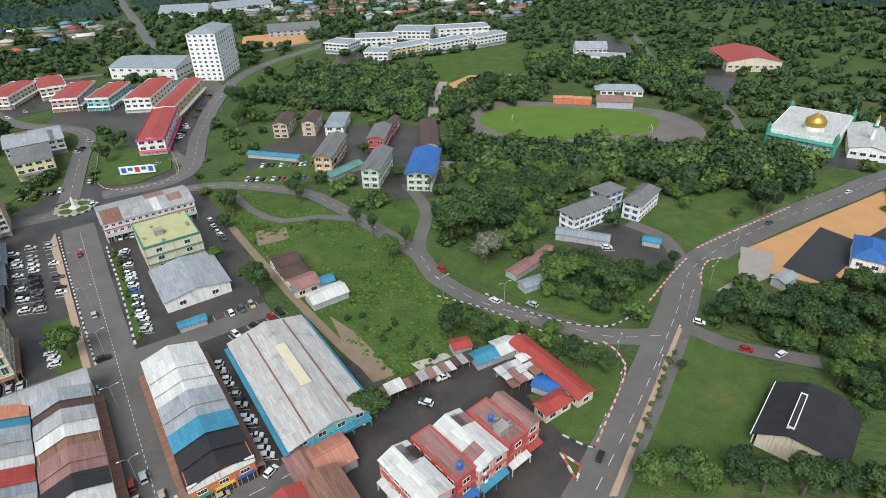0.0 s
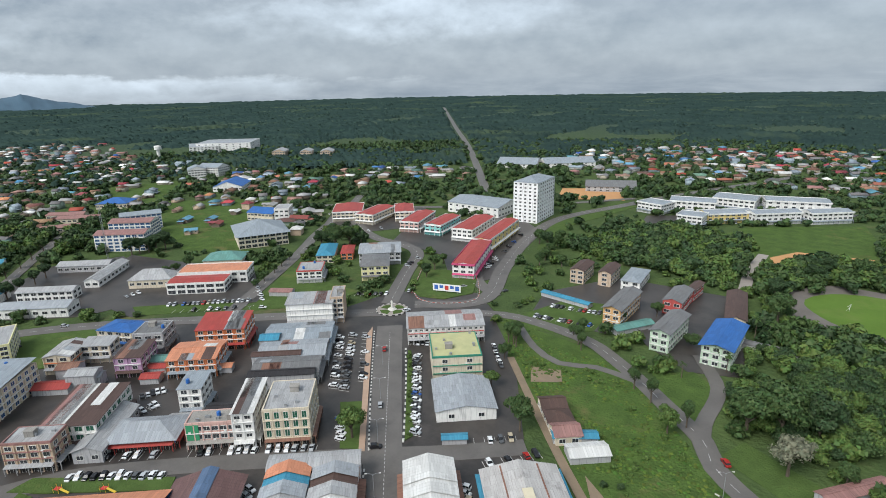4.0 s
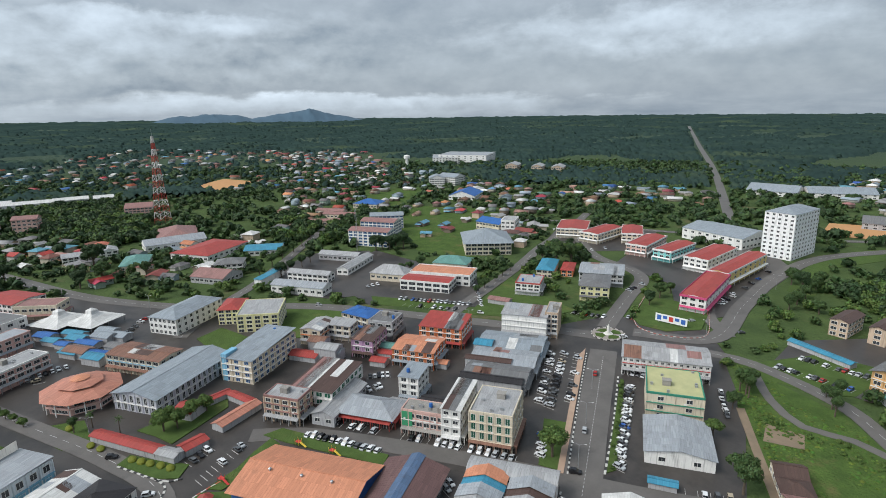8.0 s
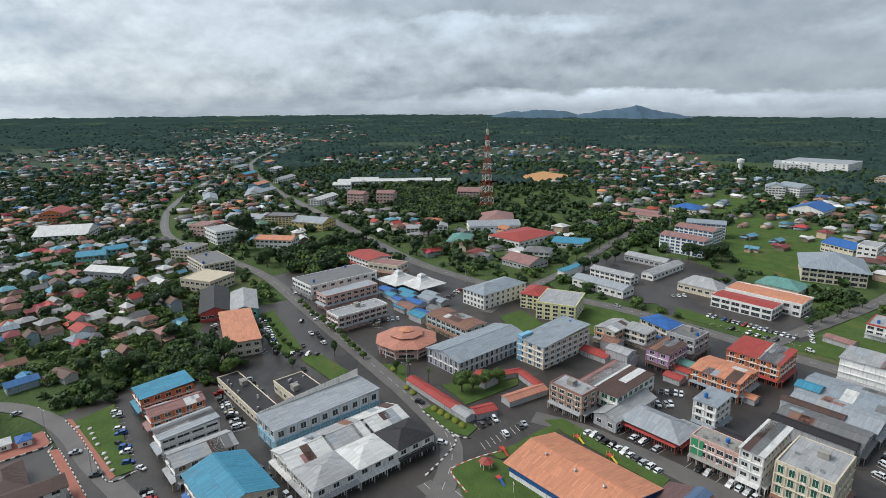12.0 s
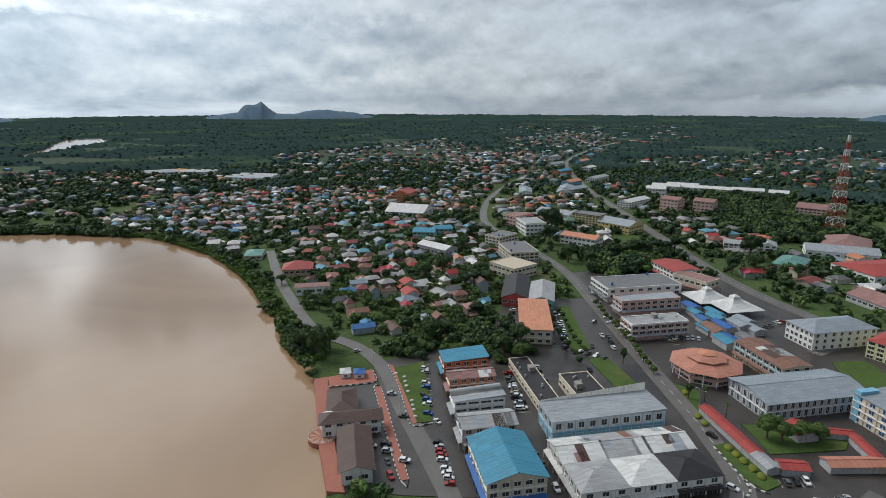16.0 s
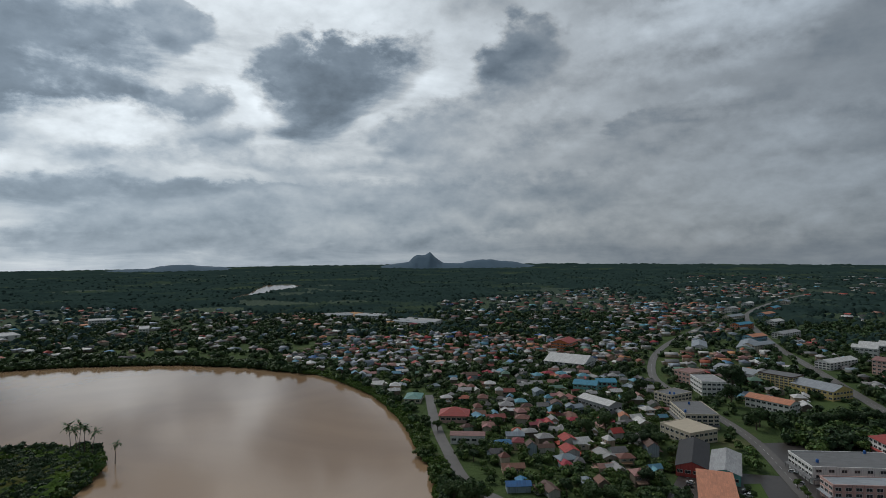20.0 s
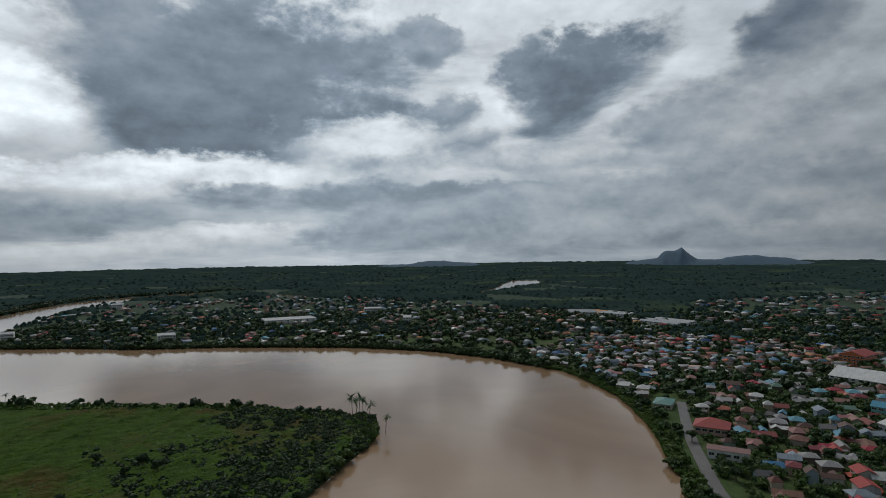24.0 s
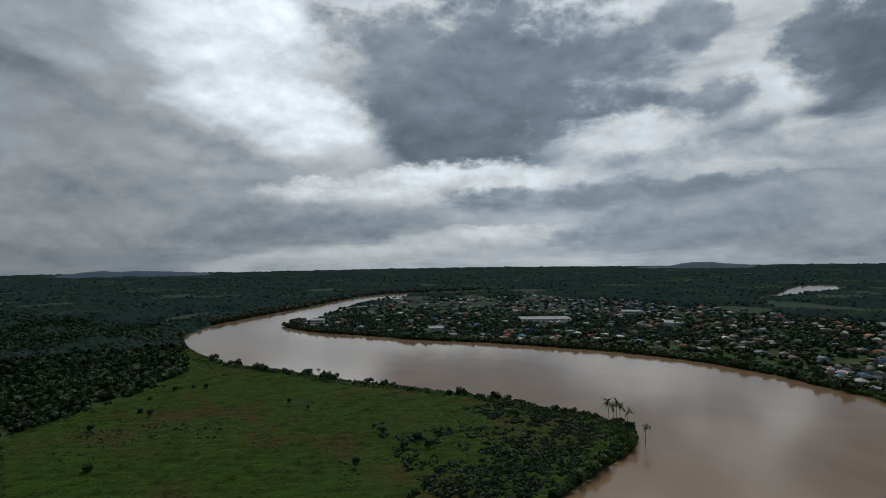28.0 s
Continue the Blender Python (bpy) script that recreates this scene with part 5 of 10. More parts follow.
def shop_row(x, y, w, d, h, rot, colours, wall, label, rise=2.2, front=None):
    """A row of narrow shop houses under one ridge, every house roofed in its own colour."""
    root = root_at("shop_row", x, y, rot, label, "shop row")
    FOOT.append((x, y, max(w, d) / 2 + 2, w, d, rot))
    n = len(colours)
    seg = d / n
    for q, rm in enumerate(colours):
        y0 = -d / 2 + q * seg
        jig = ((q * 37) % 5) * 0.18
        bm = bmesh.new()
        box(bm, -w / 2, y0 + 0.02, 0, w / 2, y0 + seg - 0.02, h + jig * 0.5)
        part("wall", bm, wall, root)
        sm = bmesh.new()
        bm = roof_bm("gable_y", w, seg, h + jig, rise, 0.45 if q else 0.6, sm)
        for b_ in (bm, sm):
            bmesh.ops.translate(b_, verts=b_.verts, vec=(0, y0 + seg / 2, jig * 0.3))
        part("roof", bm, rm, root)
        seam_part(sm, rm, root)
        for s, turn in ((1, 90), (-1, -90)):
            base = pose(s * w / 2, y0 + seg / 2, 0, 0, 0, turn)
            if seg > 2.5:
                share("window", window_mesh(min(seg - 1.2, 2.6), 1.2, None, None, 2), root, base @ pose(0, 0, h * 0.7))
            share("shopfront", shopfront_mesh(seg, rnd.choice(SIGNS)), root, base)
    for s in (1, -1):
        bm = bmesh.new()
        slab(bm, [(-d / 2, -2.4, 3.2), (d / 2, -2.4, 3.2), (d / 2, -0.02, 3.8), (-d / 2, -0.02, 3.8)], 0.12)
        for q in range(n + 1):
            xx = -d / 2 + 0.2 + q * (d - 0.4) / n
            box(bm, xx - 0.15, -2.3, 0, xx + 0.15, -2.05, 3.15)
        part("awning", bm, RX, root, at=pose(s * w / 2, 0, 0, 0, 0, 90 * s))
    # the end house, with a fascia of its own
    bm = bmesh.new()
    box(bm, -w / 2 - 0.2, -d / 2 - 0.5, h - 1.5, w / 2 + 0.2, -d / 2 - 0.05, h + 0.6)
    part("fascia", bm, front or WW, root)
    for q in range(3):
        share("window", window_mesh(2.2, 1.2, None, None, 2), root, pose(-w / 3 + q * w / 3, -d / 2, h * 0.58))
    for q in range(3):
        share("shopfront", shopfront_mesh(w / 3 - 0.3, rnd.choice(SIGNS)), root, pose(-w / 3 + q * w / 3, -d / 2, 0))
    return root


# the blocks along the avenue
shop_row(-109.4, 88.7, 13.4, 50, 8, 35, [RW, RG, RG, RM, RR, RW, RG, RBG, RC, RO], WB, "row of old two-storey shop houses with patchwork metal roofs", front=WB)
shop_row(-96.2, 95.8, 13.8, 49.6, 8, 35, [RG, RW, RBK, RP, RP, RX, RW, RG, RK, RBG], WP, "row of old two-storey shop houses with rusty patchwork roofs", front=WC)
shop_row(-71.7, 112.2, 15.8, 53.2, 8, 35, [RBK, RBK, RC, RBG, RBG, RW, RW, RW, RW], WO, "row of shop houses with charcoal, blue-grey and white roofs", front=WW)
bld(-119.2, 115.9, 28.9, 7.3, 8, 35, WW, RG, "vault", 2, "two-storey shop block under a curved grey metal roof", rise=1.5)
hall = bld(-46.5, 126.3, 22.3, 48.8, 6, 35, WTU, roof_m("pale_zinc", (0.47, 0.46, 0.45), 0.6), "gable", 2, "long market hall with a pale weathered metal roof", "market hall", "market_hall", rise=2.6, over=1.6, shops=False, awn=RC, bay=5)
bm = bmesh.new()
box(bm, -1.6, -9, 8.72, 1.6, 12, 9.05)
part("skylight", bm, surf("fibreglass", (0.62, 0.55, 0.40), (0.5, 0.45, 0.33), 0.4, 0.5), hall, "yellowed translucent ridge panel")
for s in (-6.0, 6.0):
    bm = bmesh.new()
    box(bm, s - 0.25, -25, 7.35, s + 0.25, 25, 7.50)
    part("roof_gutter", bm, RX, hall, "rusty brown valley gutter")
for q, (a, b) in enumerate(((-12.6, 8.2), (12.6, 8.2))):
    bm = bmesh.new()
    slab(bm, [(a - 1.4 if a < 0 else a - 0.6, -25.5, 4.4), (a + 0.6 if a < 0 else a + 1.4, -25.5, 4.4), (a + 0.6 if a < 0 else a + 1.4, 25.5, 4.4), (a - 1.4 if a < 0 else a - 0.6, 25.5, 4.4)])
    part("eave_sheet", bm, RC, hall, "turquoise metal eave")
mk_ = bld(-131.6, 76, 20.7, 47.8, 5, 35, WK, roof_m("maroon_brown", (0.135, 0.075, 0.075), 0.5), "gable", 1, "open market hall with a brown metal roof and blue ridge", "market hall", "market_hall", rise=3.4, over=1.2, shops=False, bay=5)
bm = bmesh.new()
slab(bm, [(-2.6, -24.5, 7.9), (0, -24.5, 8.75), (0, 25.5, 8.75), (-2.6, 25.5, 7.9)])
slab(bm, [(0, -24.5, 8.75), (2.6, -24.5, 7.9), (2.6, 25.5, 7.9), (0, 25.5, 8.75)])
RFB = roof_m("faded_blue", (0.075, 0.140, 0.250), 0.5)
part("ridge_vent", bm, RFB, mk_, "raised blue ridge roof")
bm = bmesh.new()
slab(bm, [(-11.5, -27.5, 4.9), (11.5, -27.5, 4.9), (0.2, -24.3, 8.5), (-0.2, -24.3, 8.5)])
part("porch_roof", bm, RFB, mk_, "blue porch roof")
oh = bld(-160.7, 61.7, 40.5, 25.1, 6, 35, WW, RO, "gable", 1, "large sports hall with a broad orange metal roof", "hall", "sports_hall", rise=3.2, over=1.6, shops=False, bay=5, band=WSK)
bm = bmesh.new()
box(bm, -20.4, -12.75, 2.6, 20.4, -12.6, 5.2)
part("cladding", bm, RB, oh, "bright blue wall cladding")
bm = bmesh.new()
v = [bm.verts.new(p) for p in ((21.9, -13.6, 5.4), (21.9, 13.6, 5.4), (21.9, 0, 9.4))]
bm.faces.new(v)
bmesh.ops.solidify(bm, geom=bm.faces[:], thickness=0.15)
part("gable_panel", bm, RB, oh, "blue gable panel")
for q in (-12, 0, 11):
    bm = bmesh.new()
    cyl(bm, q, -3.0, 8.3, 9.3, 0.35, 0.35, 10)
    cyl(bm, q, -3.0, 9.3, 9.6, 0.6, 0.2, 10)
    part("roof_vent", bm, STEEL, oh, "turbine roof vent")
bld(-147.4, 134, 16.2, 20.5, 14.5, 35, WC, RG, "flat", 4, "four-storey cream shop block with tall green windows", glass=GREENGLASS, ww=1.6, wh=2.6, bay=2.9, awn=RX, band=WC)
bld(-160.9, 126.6, 7.2, 23.8, 14.5, 35, WW, RW, "shed", 4, "narrow four-storey white shop block with strip windows", rise=0.6, bay=2.6, ww=1.9, wh=1.3)
wg_ = bld(-164.5, 116.3, 23.5, 8.4, 10, 35, WP, CONC, "flat", 3, "three-storey pale pink shop block with a green sign wall", bay=2.6, tank=1)
bm = bmesh.new()
box(bm, -11.8, -4.5, 3.9, -7.2, -4.26, 10.0)
part("sign_wall", bm, SIGNS[4], wg_, "big green shop sign")
bld(-190.4, 102.8, 24.5, 14.4, 5, 35, WR, RBG, "hip", 1, "low hall with a weathered blue-grey metal roof", "hall", "hall", rise=3, over=1.4, awn=RR)
bld(-204.2, 95.9, 10.1, 29.5, 5, 35, WK, RG, "gable", 1, "low shed with a weathered grey metal roof", "shed", "shed", shops=False, rise=2)
bld(-193.5, 126.7, 8.6, 12.6, 12, 35, WW, RM, "shed", 4, "small four-storey white block", rise=0.5, bay=3, tank=1)
bld(-217.7, 96.8, 19.8, 28.1, 10, 35, WW, RK, "shed", 3, "long three-storey shop block with dark brown roof panels", rise=0.9, glass=GREENGLASS, bay=3.6, ww=2.6, wh=1.9)
bld(-211.1, 75.8, 16, 10, 11, 35, WT, RG, "flat", 4, "four-storey pinkish cream block with a brown cornice", band=RP, bay=3.2)
bld(-222, 149.3, 21.2, 18.7, 9, 35, WO, RO, "gable", 3, "three-storey shop block with an orange-pink metal roof", rise=1.4, awn=RM)
bld(-233.8, 174.9, 23.1, 19.4, 11, 35, WO, RR, "shed", 4, "four-storey orange and white shop block with a red roof", rise=1.5, band=WW)
bld(-178.8, 162.8, 28.3, 16.1, 6, 35, WK, RD, "gable", 2, "row of old shop houses with blackened metal roofs", rise=1.6)
bld(-188.8, 176.9, 30.5, 18, 6, 35, WK, RBG, "gable", 2, "row of old shop houses with grey metal roofs", rise=1.6)
bld(-200, 192.8, 32.2, 20.3, 6, 35, WB, RM, "gable", 2, "row of old shop houses with blue-grey metal roofs", rise=1.6)
bld(-213.9, 216.4, 24.6, 16.1, 13, 35, WW, RG, "shed", 4, "large windowless white block with stained walls", rise=0.8, windows=False)
bld(-204.6, 228.2, 6.8, 17.7, 14, 35, WT, RG, "flat", 5, "five-storey tan block with balconies", shops=True, bay=2.8)
bld(-139.6, 234.6, 38.1, 20.3, 9, 35, WW, RG, "gable", 3, "long three-storey white shop block with a red shop sign", rise=2.0, bay=2.5, ww=1.2, wh=1.0, band=WR)
cg = bld(-117.7, 206.4, 21.6, 23.9, 11, 35, WC, surf("mossy_roof", (0.48, 0.46, 0.24), (0.33, 0.34, 0.18), 0.25, 0.8), "flat", 3, "three-storey cream warehouse with a mossy flat roof and green band", band=surf("green_band", (0.04, 0.24, 0.16), None, 0.5, 0.6), bay=7, ww=2.2, shops=False, cat="warehouse", name="warehouse")
bld(-99.4, 180.5, 23.2, 24.7, 5, 35, WW, RBG, "gable", 1, "low warehouse with a grey-blue metal roof", "warehouse", "warehouse", rise=2.0, shops=False, bay=8)
for off_, rm_, lab_ in ((9.5, RK, "dark brown"), (0.0, RK, "dark brown"), (-9.0, RP, "patchy rosy")):
    bld(-60.6 - 0.574 * off_, 184.9 + 0.819 * off_, 9.4, 8.4, 4.2, 35, WC, rm_, "gable_x" if off_ else "hip", 1, "low old shed with a %s roof by the meadow" % lab_, "shed", "shed", rise=1.8, shops=False)
bld(-230.9, 297.7, 18.2, 27.6, 10, 35, WLY, RD, "hip", 3, "three-storey cream and yellow shop block with a dark roof", rise=2, band=WY)
bld(-248.3, 326.6, 29.7, 27.6, 9, 35, WK, RBG, "gable", 3, "three-storey dark block with a pale blue-grey roof", rise=2)
bld(-264, 269.8, 16.4, 19.3, 8, 35, WW, RG, "flat", 3, "three-storey white shop block with red fascia", band=WR, tank=2)
bld(-288, 313.2, 12.4, 32.4, 6, 35, WC, RC, "hip", 2, "house with a blue hipped roof", "house", "house", shops=False)
bld(-276.5, 323.2, 8.7, 22.4, 5, 35, WO, RR, "hip", 2, "house with an orange-red hipped roof", "house", "house", shops=False)
bld(-246.9, 134.8, 11.4, 17.1, 10, 35, WPU, RK, "shed", 3, "three-storey mauve and white shop block", rise=0.8)
bld(-278.9, 120.9, 11.5, 17.5, 9, 35, WC, RG, "gable", 3, "three-storey shop block with a grey roof and red columns", rise=1.2, band=WO)
bld(-272.7, 132.6, 13.4, 9.2, 9, 35, WC, RG, "shed", 3, "three-storey cream shop block", rise=0.7)
bld(-280.5, 149.6, 19.3, 13.7, 9, 19.7, WC, RB, "hip", 3, "three-storey shop block with a bright blue roof", rise=1.5)
bld(-261.1, 153.6, 13.9, 15, 10, 35, WK, RD, "flat", 3, "three-storey shop block with rooftop coolers", tank=1)
# the blocks towards the river
au = bld(-268.9, 45.3, 22.5, 47.7, 8, 35, wall_m("lavender_grey", (0.56, 0.56, 0.61)), RM, "gable", 2, "pale blue civic auditorium with tall windows and a grey roof", "auditorium", "auditorium", rise=2.4, shops=False, bay=3.2, ww=1.5, wh=3.0, over=1.2)
bc_ = bld(-266, 83.9, 16.6, 36.7, 12, 35, WC, RM, "shed", 4, "four-storey cream and blue civic block with a curved roof", "office block", "office_block", rise=2.0, shops=False, bay=4, tank=1, glass=BLUEGLASS)
bm = bmesh.new()
box(bm, -8.35, -18.5, 0, -5.5, -10, 13.6)
part("corner_tower", bm, WSK, bc_, "light blue corner tower")
bld(-322.5, 105.1, 23.6, 26.8, 10, 59.5, WLY, RG, "flat", 4, "four-storey lemon yellow office block with tall dark windows", "office block", "office_block", shops=False, bay=4, wh=2.0)
bld(-341.5, 94.2, 12.3, 20.5, 9.5, 56.2, WLY, RR, "hip", 4, "four-storey yellow block with a red roof", "office block", "office_block", shops=False)
bld(-352.9, 70.2, 19, 38.9, 10, 35, WW, RM, "hip", 3, "three-storey white block with arched dark windows", "office block", "office_block", shops=False, bay=3.0, ww=1.3, wh=1.8)
bld(-300.1, 37.7, 32.6, 15.2, 9, 35, WC, RX, "gable", 3, "three-storey shop block with blue, grey and rusty roof stretches", rise=1.0, band=WSK, patches=7)
bld(-323.3, -17.9, 12.7, 33.8, 9, 35, WP, RG, "flat", 3, "three-storey pink and white shop row with grey roof sheds", band=WW, bay=3.0)
bld(-361.9, -25.9, 11.8, 39.1, 9, 35, WP, RBG, "flat", 3, "three-storey pink shop row", bay=3.4)
bld(-393.5, -36.2, 26.1, 52.6, 9, 35, WW, RD, "flat", 3, "three-storey white shop row with blue trim", bay=3.2, tank=2)
bld(-448, -13.5, 29.9, 22.4, 9, 35, WW, RR, "gable", 3, "three-storey white shop block with a red roof", rise=1.4)
bld(-423.4, 1.1, 25.4, 14.6, 8.5, 57.6, WC, RP, "flat", 2, "two-storey shop block with a dark rooftop")
bld(-307.9, -82.7, 16.8, 52.1, 8, -71.7, WC, RO, "shed", 2, "two-storey cream market block with a salmon flat roof", rise=0.6, shops=False, bay=4, over=0.8, cat="market block", name="market_block")
bld(-359.4, -109.8, 16.8, 47.7, 6, -74.8, WR, RBK, "gable", 1, "large dark-roofed timber shed", "shed", "shed", rise=3, shops=False)
bld(-356.6, -91, 15.4, 38.8, 6, -76.8, WTU, RG, "gable", 1, "two low sheds with grey roofs and a green front", "shed", "shed", rise=2.4, shops=False)
bld(-407.2, -127.4, 26.7, 24.1, 8, 62.3, WC, surf("cream_roof", (0.55, 0.47, 0.36), None, 0.3, 0.8), "flat", 2, "two-storey cream hall with a flat roof", "hall", "hall", shops=False)
bld(-486.5, -164.2, 17.3, 24.9, 11, 68.6, WC, RD, "flat", 4, "four-storey cream shop terrace with stained parapets", tank=2)
bld(-447.5, -136.2, 37.1, 23.6, 10.5, 35, WC, RD, "flat", 4, "four-storey cream shop terrace with rooftop sheds", tank=2)
bld(-554, -155.8, 30.7, 20.5, 12, 35, WW, RG, "flat", 3, "plain white three-storey block", "office block", "office_block", shops=False)
bld(-585.4, -181.4, 19, 19.5, 11, 63.2, WP, RP, "flat", 3, "salmon pink three-storey block", "office block", "office_block", shops=False)
bld(-617.2, -108.8, 31.5, 20.2, 12, 73.4, WY, RD, "flat", 5, "five-storey yellow and brown office block", "office block", "office_block", shops=False, band=RK)
bld(-524.8, -98.8, 34.8, 16.4, 8, 74, WW, RO, "gable", 2, "long white terrace with an orange tiled roof", "terrace", "terrace", shops=False, rise=2.4)
bb_ = bld(-213.4, -28.6, 15.1, 46.2, 9.5, 35, wall_m("pale_blue_white", (0.64, 0.69, 0.72)), RBG, "shed", 2, "long pale blue two-storey office with a light metal roof", "office block", "office_block", rise=0.8, shops=False, bay=4.5, ww=2.2, wh=2.4, band=WSK)
bm = bmesh.new()
box(bm, 7.56, -23.2, 0, 7.62, 23.2, 4.3)
box(bm, -7.6, -23.16, 0, 7.56, -23.11, 4.3)
part("blue_band", bm, WSK, bb_, "bright blue paint on the ground storey")
bm = bmesh.new()
v = [bm.verts.new(p) for p in ((-7.9, -23, 9.6), (-7.9, 23, 9.6), (-7.9, 23, 14.0), (-7.9, -23, 10.2))]
bm.faces.new(v)
bmesh.ops.solidify(bm, geom=bm.faces[:], thickness=0.25)
part("sign_fin", bm, WW, bb_, "long white wedge-shaped fin wall")
for key_, rm, lab in (((-1, -1), RW, "white"), ((-1, 0), RG, "grey"), ((-1, 1), RW, "pale"), ((0, -1), RG, "grey"), ((0, 0), RW, "white"), ((0, 1), RBK, "charcoal and grey")):
    cx_, cy_ = key_
    c_, s_ = math.cos(radians(35)), math.sin(radians(35))
    lx, ly = cx_ * 15 + 7.5, cy_ * 16.5
    bld(-187.3 + lx * c_ - ly * s_, -13.9 + lx * s_ + ly * c_, 14.9, 16.4, 7, 35, WW, rm, "gable_y" if cx_ else "hip", 2, "two-storey shop house block with a %s metal roof" % lab, rise=2.2, bay=4)
bld(-165.4, -52.3, 25.6, 19.6, 10, 35, WC, RC, "gable", 3, "three-storey shop block under a big turquoise blue roof", rise=3.0, over=1.0, bay=3.6, awn=RB, patches=0)
bld(-186.7, -67.2, 11.1, 20.9, 9, 35, WK, RG, "gable", 3, "shop block with a pale dented metal roof", rise=2.0)
bld(-203.8, -77.8, 9.8, 20.9, 9, 35, WW, RBG, "shed", 3, "shop block with a blue-grey roof and strip windows", rise=1.0, bay=5, ww=4.2, wh=0.9)
bld(-219.9, -87.2, 8.1, 20.4, 9, 35, WO, RP, "gable", 3, "narrow shop block with strips of grey and white roof", rise=1.4)
bld(-236.8, -97.7, 13, 21, 9, 35, WO, RC, "shed", 3, "three-storey orange shop block with a bright blue roof", rise=1.2, patches=0)
bld(-235, -62.5, 44.9, 9.6, 4, 35, WC, RBK, "flat", 1, "long low cream store with a dark wet flat roof", "store", "storehouse", shops=False, seams=False)
bld(-237.1, -40.4, 21.8, 13.8, 5, 35, WC, RBK, "flat", 1, "low store with a black wet flat roof", "store", "storehouse", shops=False, seams=False)
bld(-170.2, -118.2, 6.5, 22.4, 7, 35, WW, RK, "hip", 2, "riverside pavilion with a brown tiled roof", "pavilion", "pavilion", shops=False, over=1.5, rise=1.5)
bld(-182, -130.6, 18.3, 10.6, 5, 35, WW, RK, "hip", 1, "riverside pavilion wing with a brown roof", "pavilion", "pavilion", shops=False, over=1.2, rise=1.8)
bld(-153.1, -105.2, 25.6, 10.7, 6, 35, WW, RK, "gable", 1, "riverside food hall with a brown roof", "pavilion", "pavilion", shops=False, over=1.2, rise=1.8)
# north
HOTEL = (-196.8, 500.6, 23.5, 57.5, 37, -0.9)
ht = bld(HOTEL[0], HOTEL[1], HOTEL[2], 42, *HOTEL[4:], wall_m("bright_white", (0.88, 0.88, 0.87)), RM, "hip", 11, "eleven-storey white hotel tower with a grey roof", "hotel", "hotel_tower", rise=4, over=0.3, shops=False, bay=4.4, ww=1.5, wh=1.5)
bld(-252.6, 508.5, 59.2, 44.1, 10, -6.5, WW, RM, "gable", 2, "broad white hotel podium with a blue-grey roof", "hotel hall", "hotel_podium", rise=4, shops=False)
bld(-180.2, 344.2, 14.8, 59.2, 10, 15, WW, RR, "gable", 3, "three-storey white and magenta shop row with a red roof", rise=1.4, over=0.2, band=WMA, awn=WMA, bay=4, fascia=WMA, patches=0)
bld(-193, 411.8, 13, 71.9, 10, 5.5, WY, RR, "gable", 3, "three-storey yellow shop row with a red roof", rise=1.4, over=0.2, fascia=WW, patches=0, awn=WW)
bld(-220.4, 423.4, 18.3, 53.3, 10, 5.6, WW, RR, "gable", 3, "three-storey white shop row with a red roof", rise=1.4, over=0.2, fascia=WW, patches=0, awn=WW)
bld(-251.2, 423.2, 15.3, 40.9, 9, 4.6, WTU, RR, "gable", 3, "three-storey turquoise shop block with a red roof", rise=1.4, over=0.2, fascia=WW, patches=0, awn=WW)
bld(-278.4, 425, 17.3, 45.8, 9, 12.6, WP, RR, "gable", 3, "three-storey salmon shop block with a red roof", rise=1.4, over=0.2, fascia=WW, patches=0, awn=WW)
bld(-330.2, 430.4, 18.8, 43.6, 9, 7.2, WC, RR, "gable", 3, "three-storey cream arcade block with a red roof", rise=1.4, over=0.2, fascia=WW, patches=0, awn=WW)
bld(-360.9, 427.2, 27.8, 40.6, 9, 35, WC, RR, "gable", 3, "three-storey cream arcade block with a red roof", rise=1.4, over=0.2, fascia=WW, patches=0, awn=WW)
bld(-310.7, 450, 18, 36.8, 9, 35, WC, RR, "gable", 3, "three-storey pinkish arcade block with a red roof", rise=1.4, over=0.2, fascia=WW, patches=0, awn=WW)
SCH = "classroom block"
bld(-65.5, 300.6, 8.7, 33.4, 10.5, -4.8, wall_m("tan_orange", (0.66, 0.40, 0.18)), RD, "gable", 3, "three-storey orange-tan classroom block with open galleries", SCH, "classroom_block", shops=False, rise=1.6, over=1.3, bay=3.2, ww=2.6)
bld(-37.4, 280.2, 8.4, 29.3, 10.5, -8.8, WG, RD, "gable", 3, "three-storey mint green classroom block with a grey roof", SCH, "classroom_block", shops=False, rise=1.5, over=1.2, bay=3.2, ww=2.4)
bld(-12.9, 277.9, 12.1, 32.9, 10, -6.3, WG, RB, "gable", 3, "three-storey pale yellow-green classroom block with a vivid blue roof", SCH, "classroom_block", shops=False, rise=1.6, over=1.6, bay=3.2, ww=2.4)
bld(-103.7, 351.7, 8.9, 21.3, 9, -1.1, WT, RK, "gable", 3, "three-storey peach hostel with a brown roof", "hostel", "hostel", shops=False, rise=1.5)
bld(-86.6, 353.9, 8, 20.9, 9, -1.9, WT, RK, "gable", 3, "three-storey peach hostel with a brown roof", "hostel", "hostel", shops=False, rise=1.5)
bld(-70.8, 357.6, 11.3, 28.4, 6, -0.6, WW, RM, "hip", 2, "white hall with a pale grey hipped roof", "hall", "hall", shops=False)
bld(-41, 327.9, 9.9, 25.9, 8, -5.1, WR, RD, "gable", 2, "red-walled classroom block with a dark roof", SCH, "classroom_block", shops=False)
bld(-35.2, 349.6, 4.8, 18.6, 7, -10.2, WR, RK, "gable", 2, "classroom block with a dark brown roof", SCH, "classroom_block", shops=False)
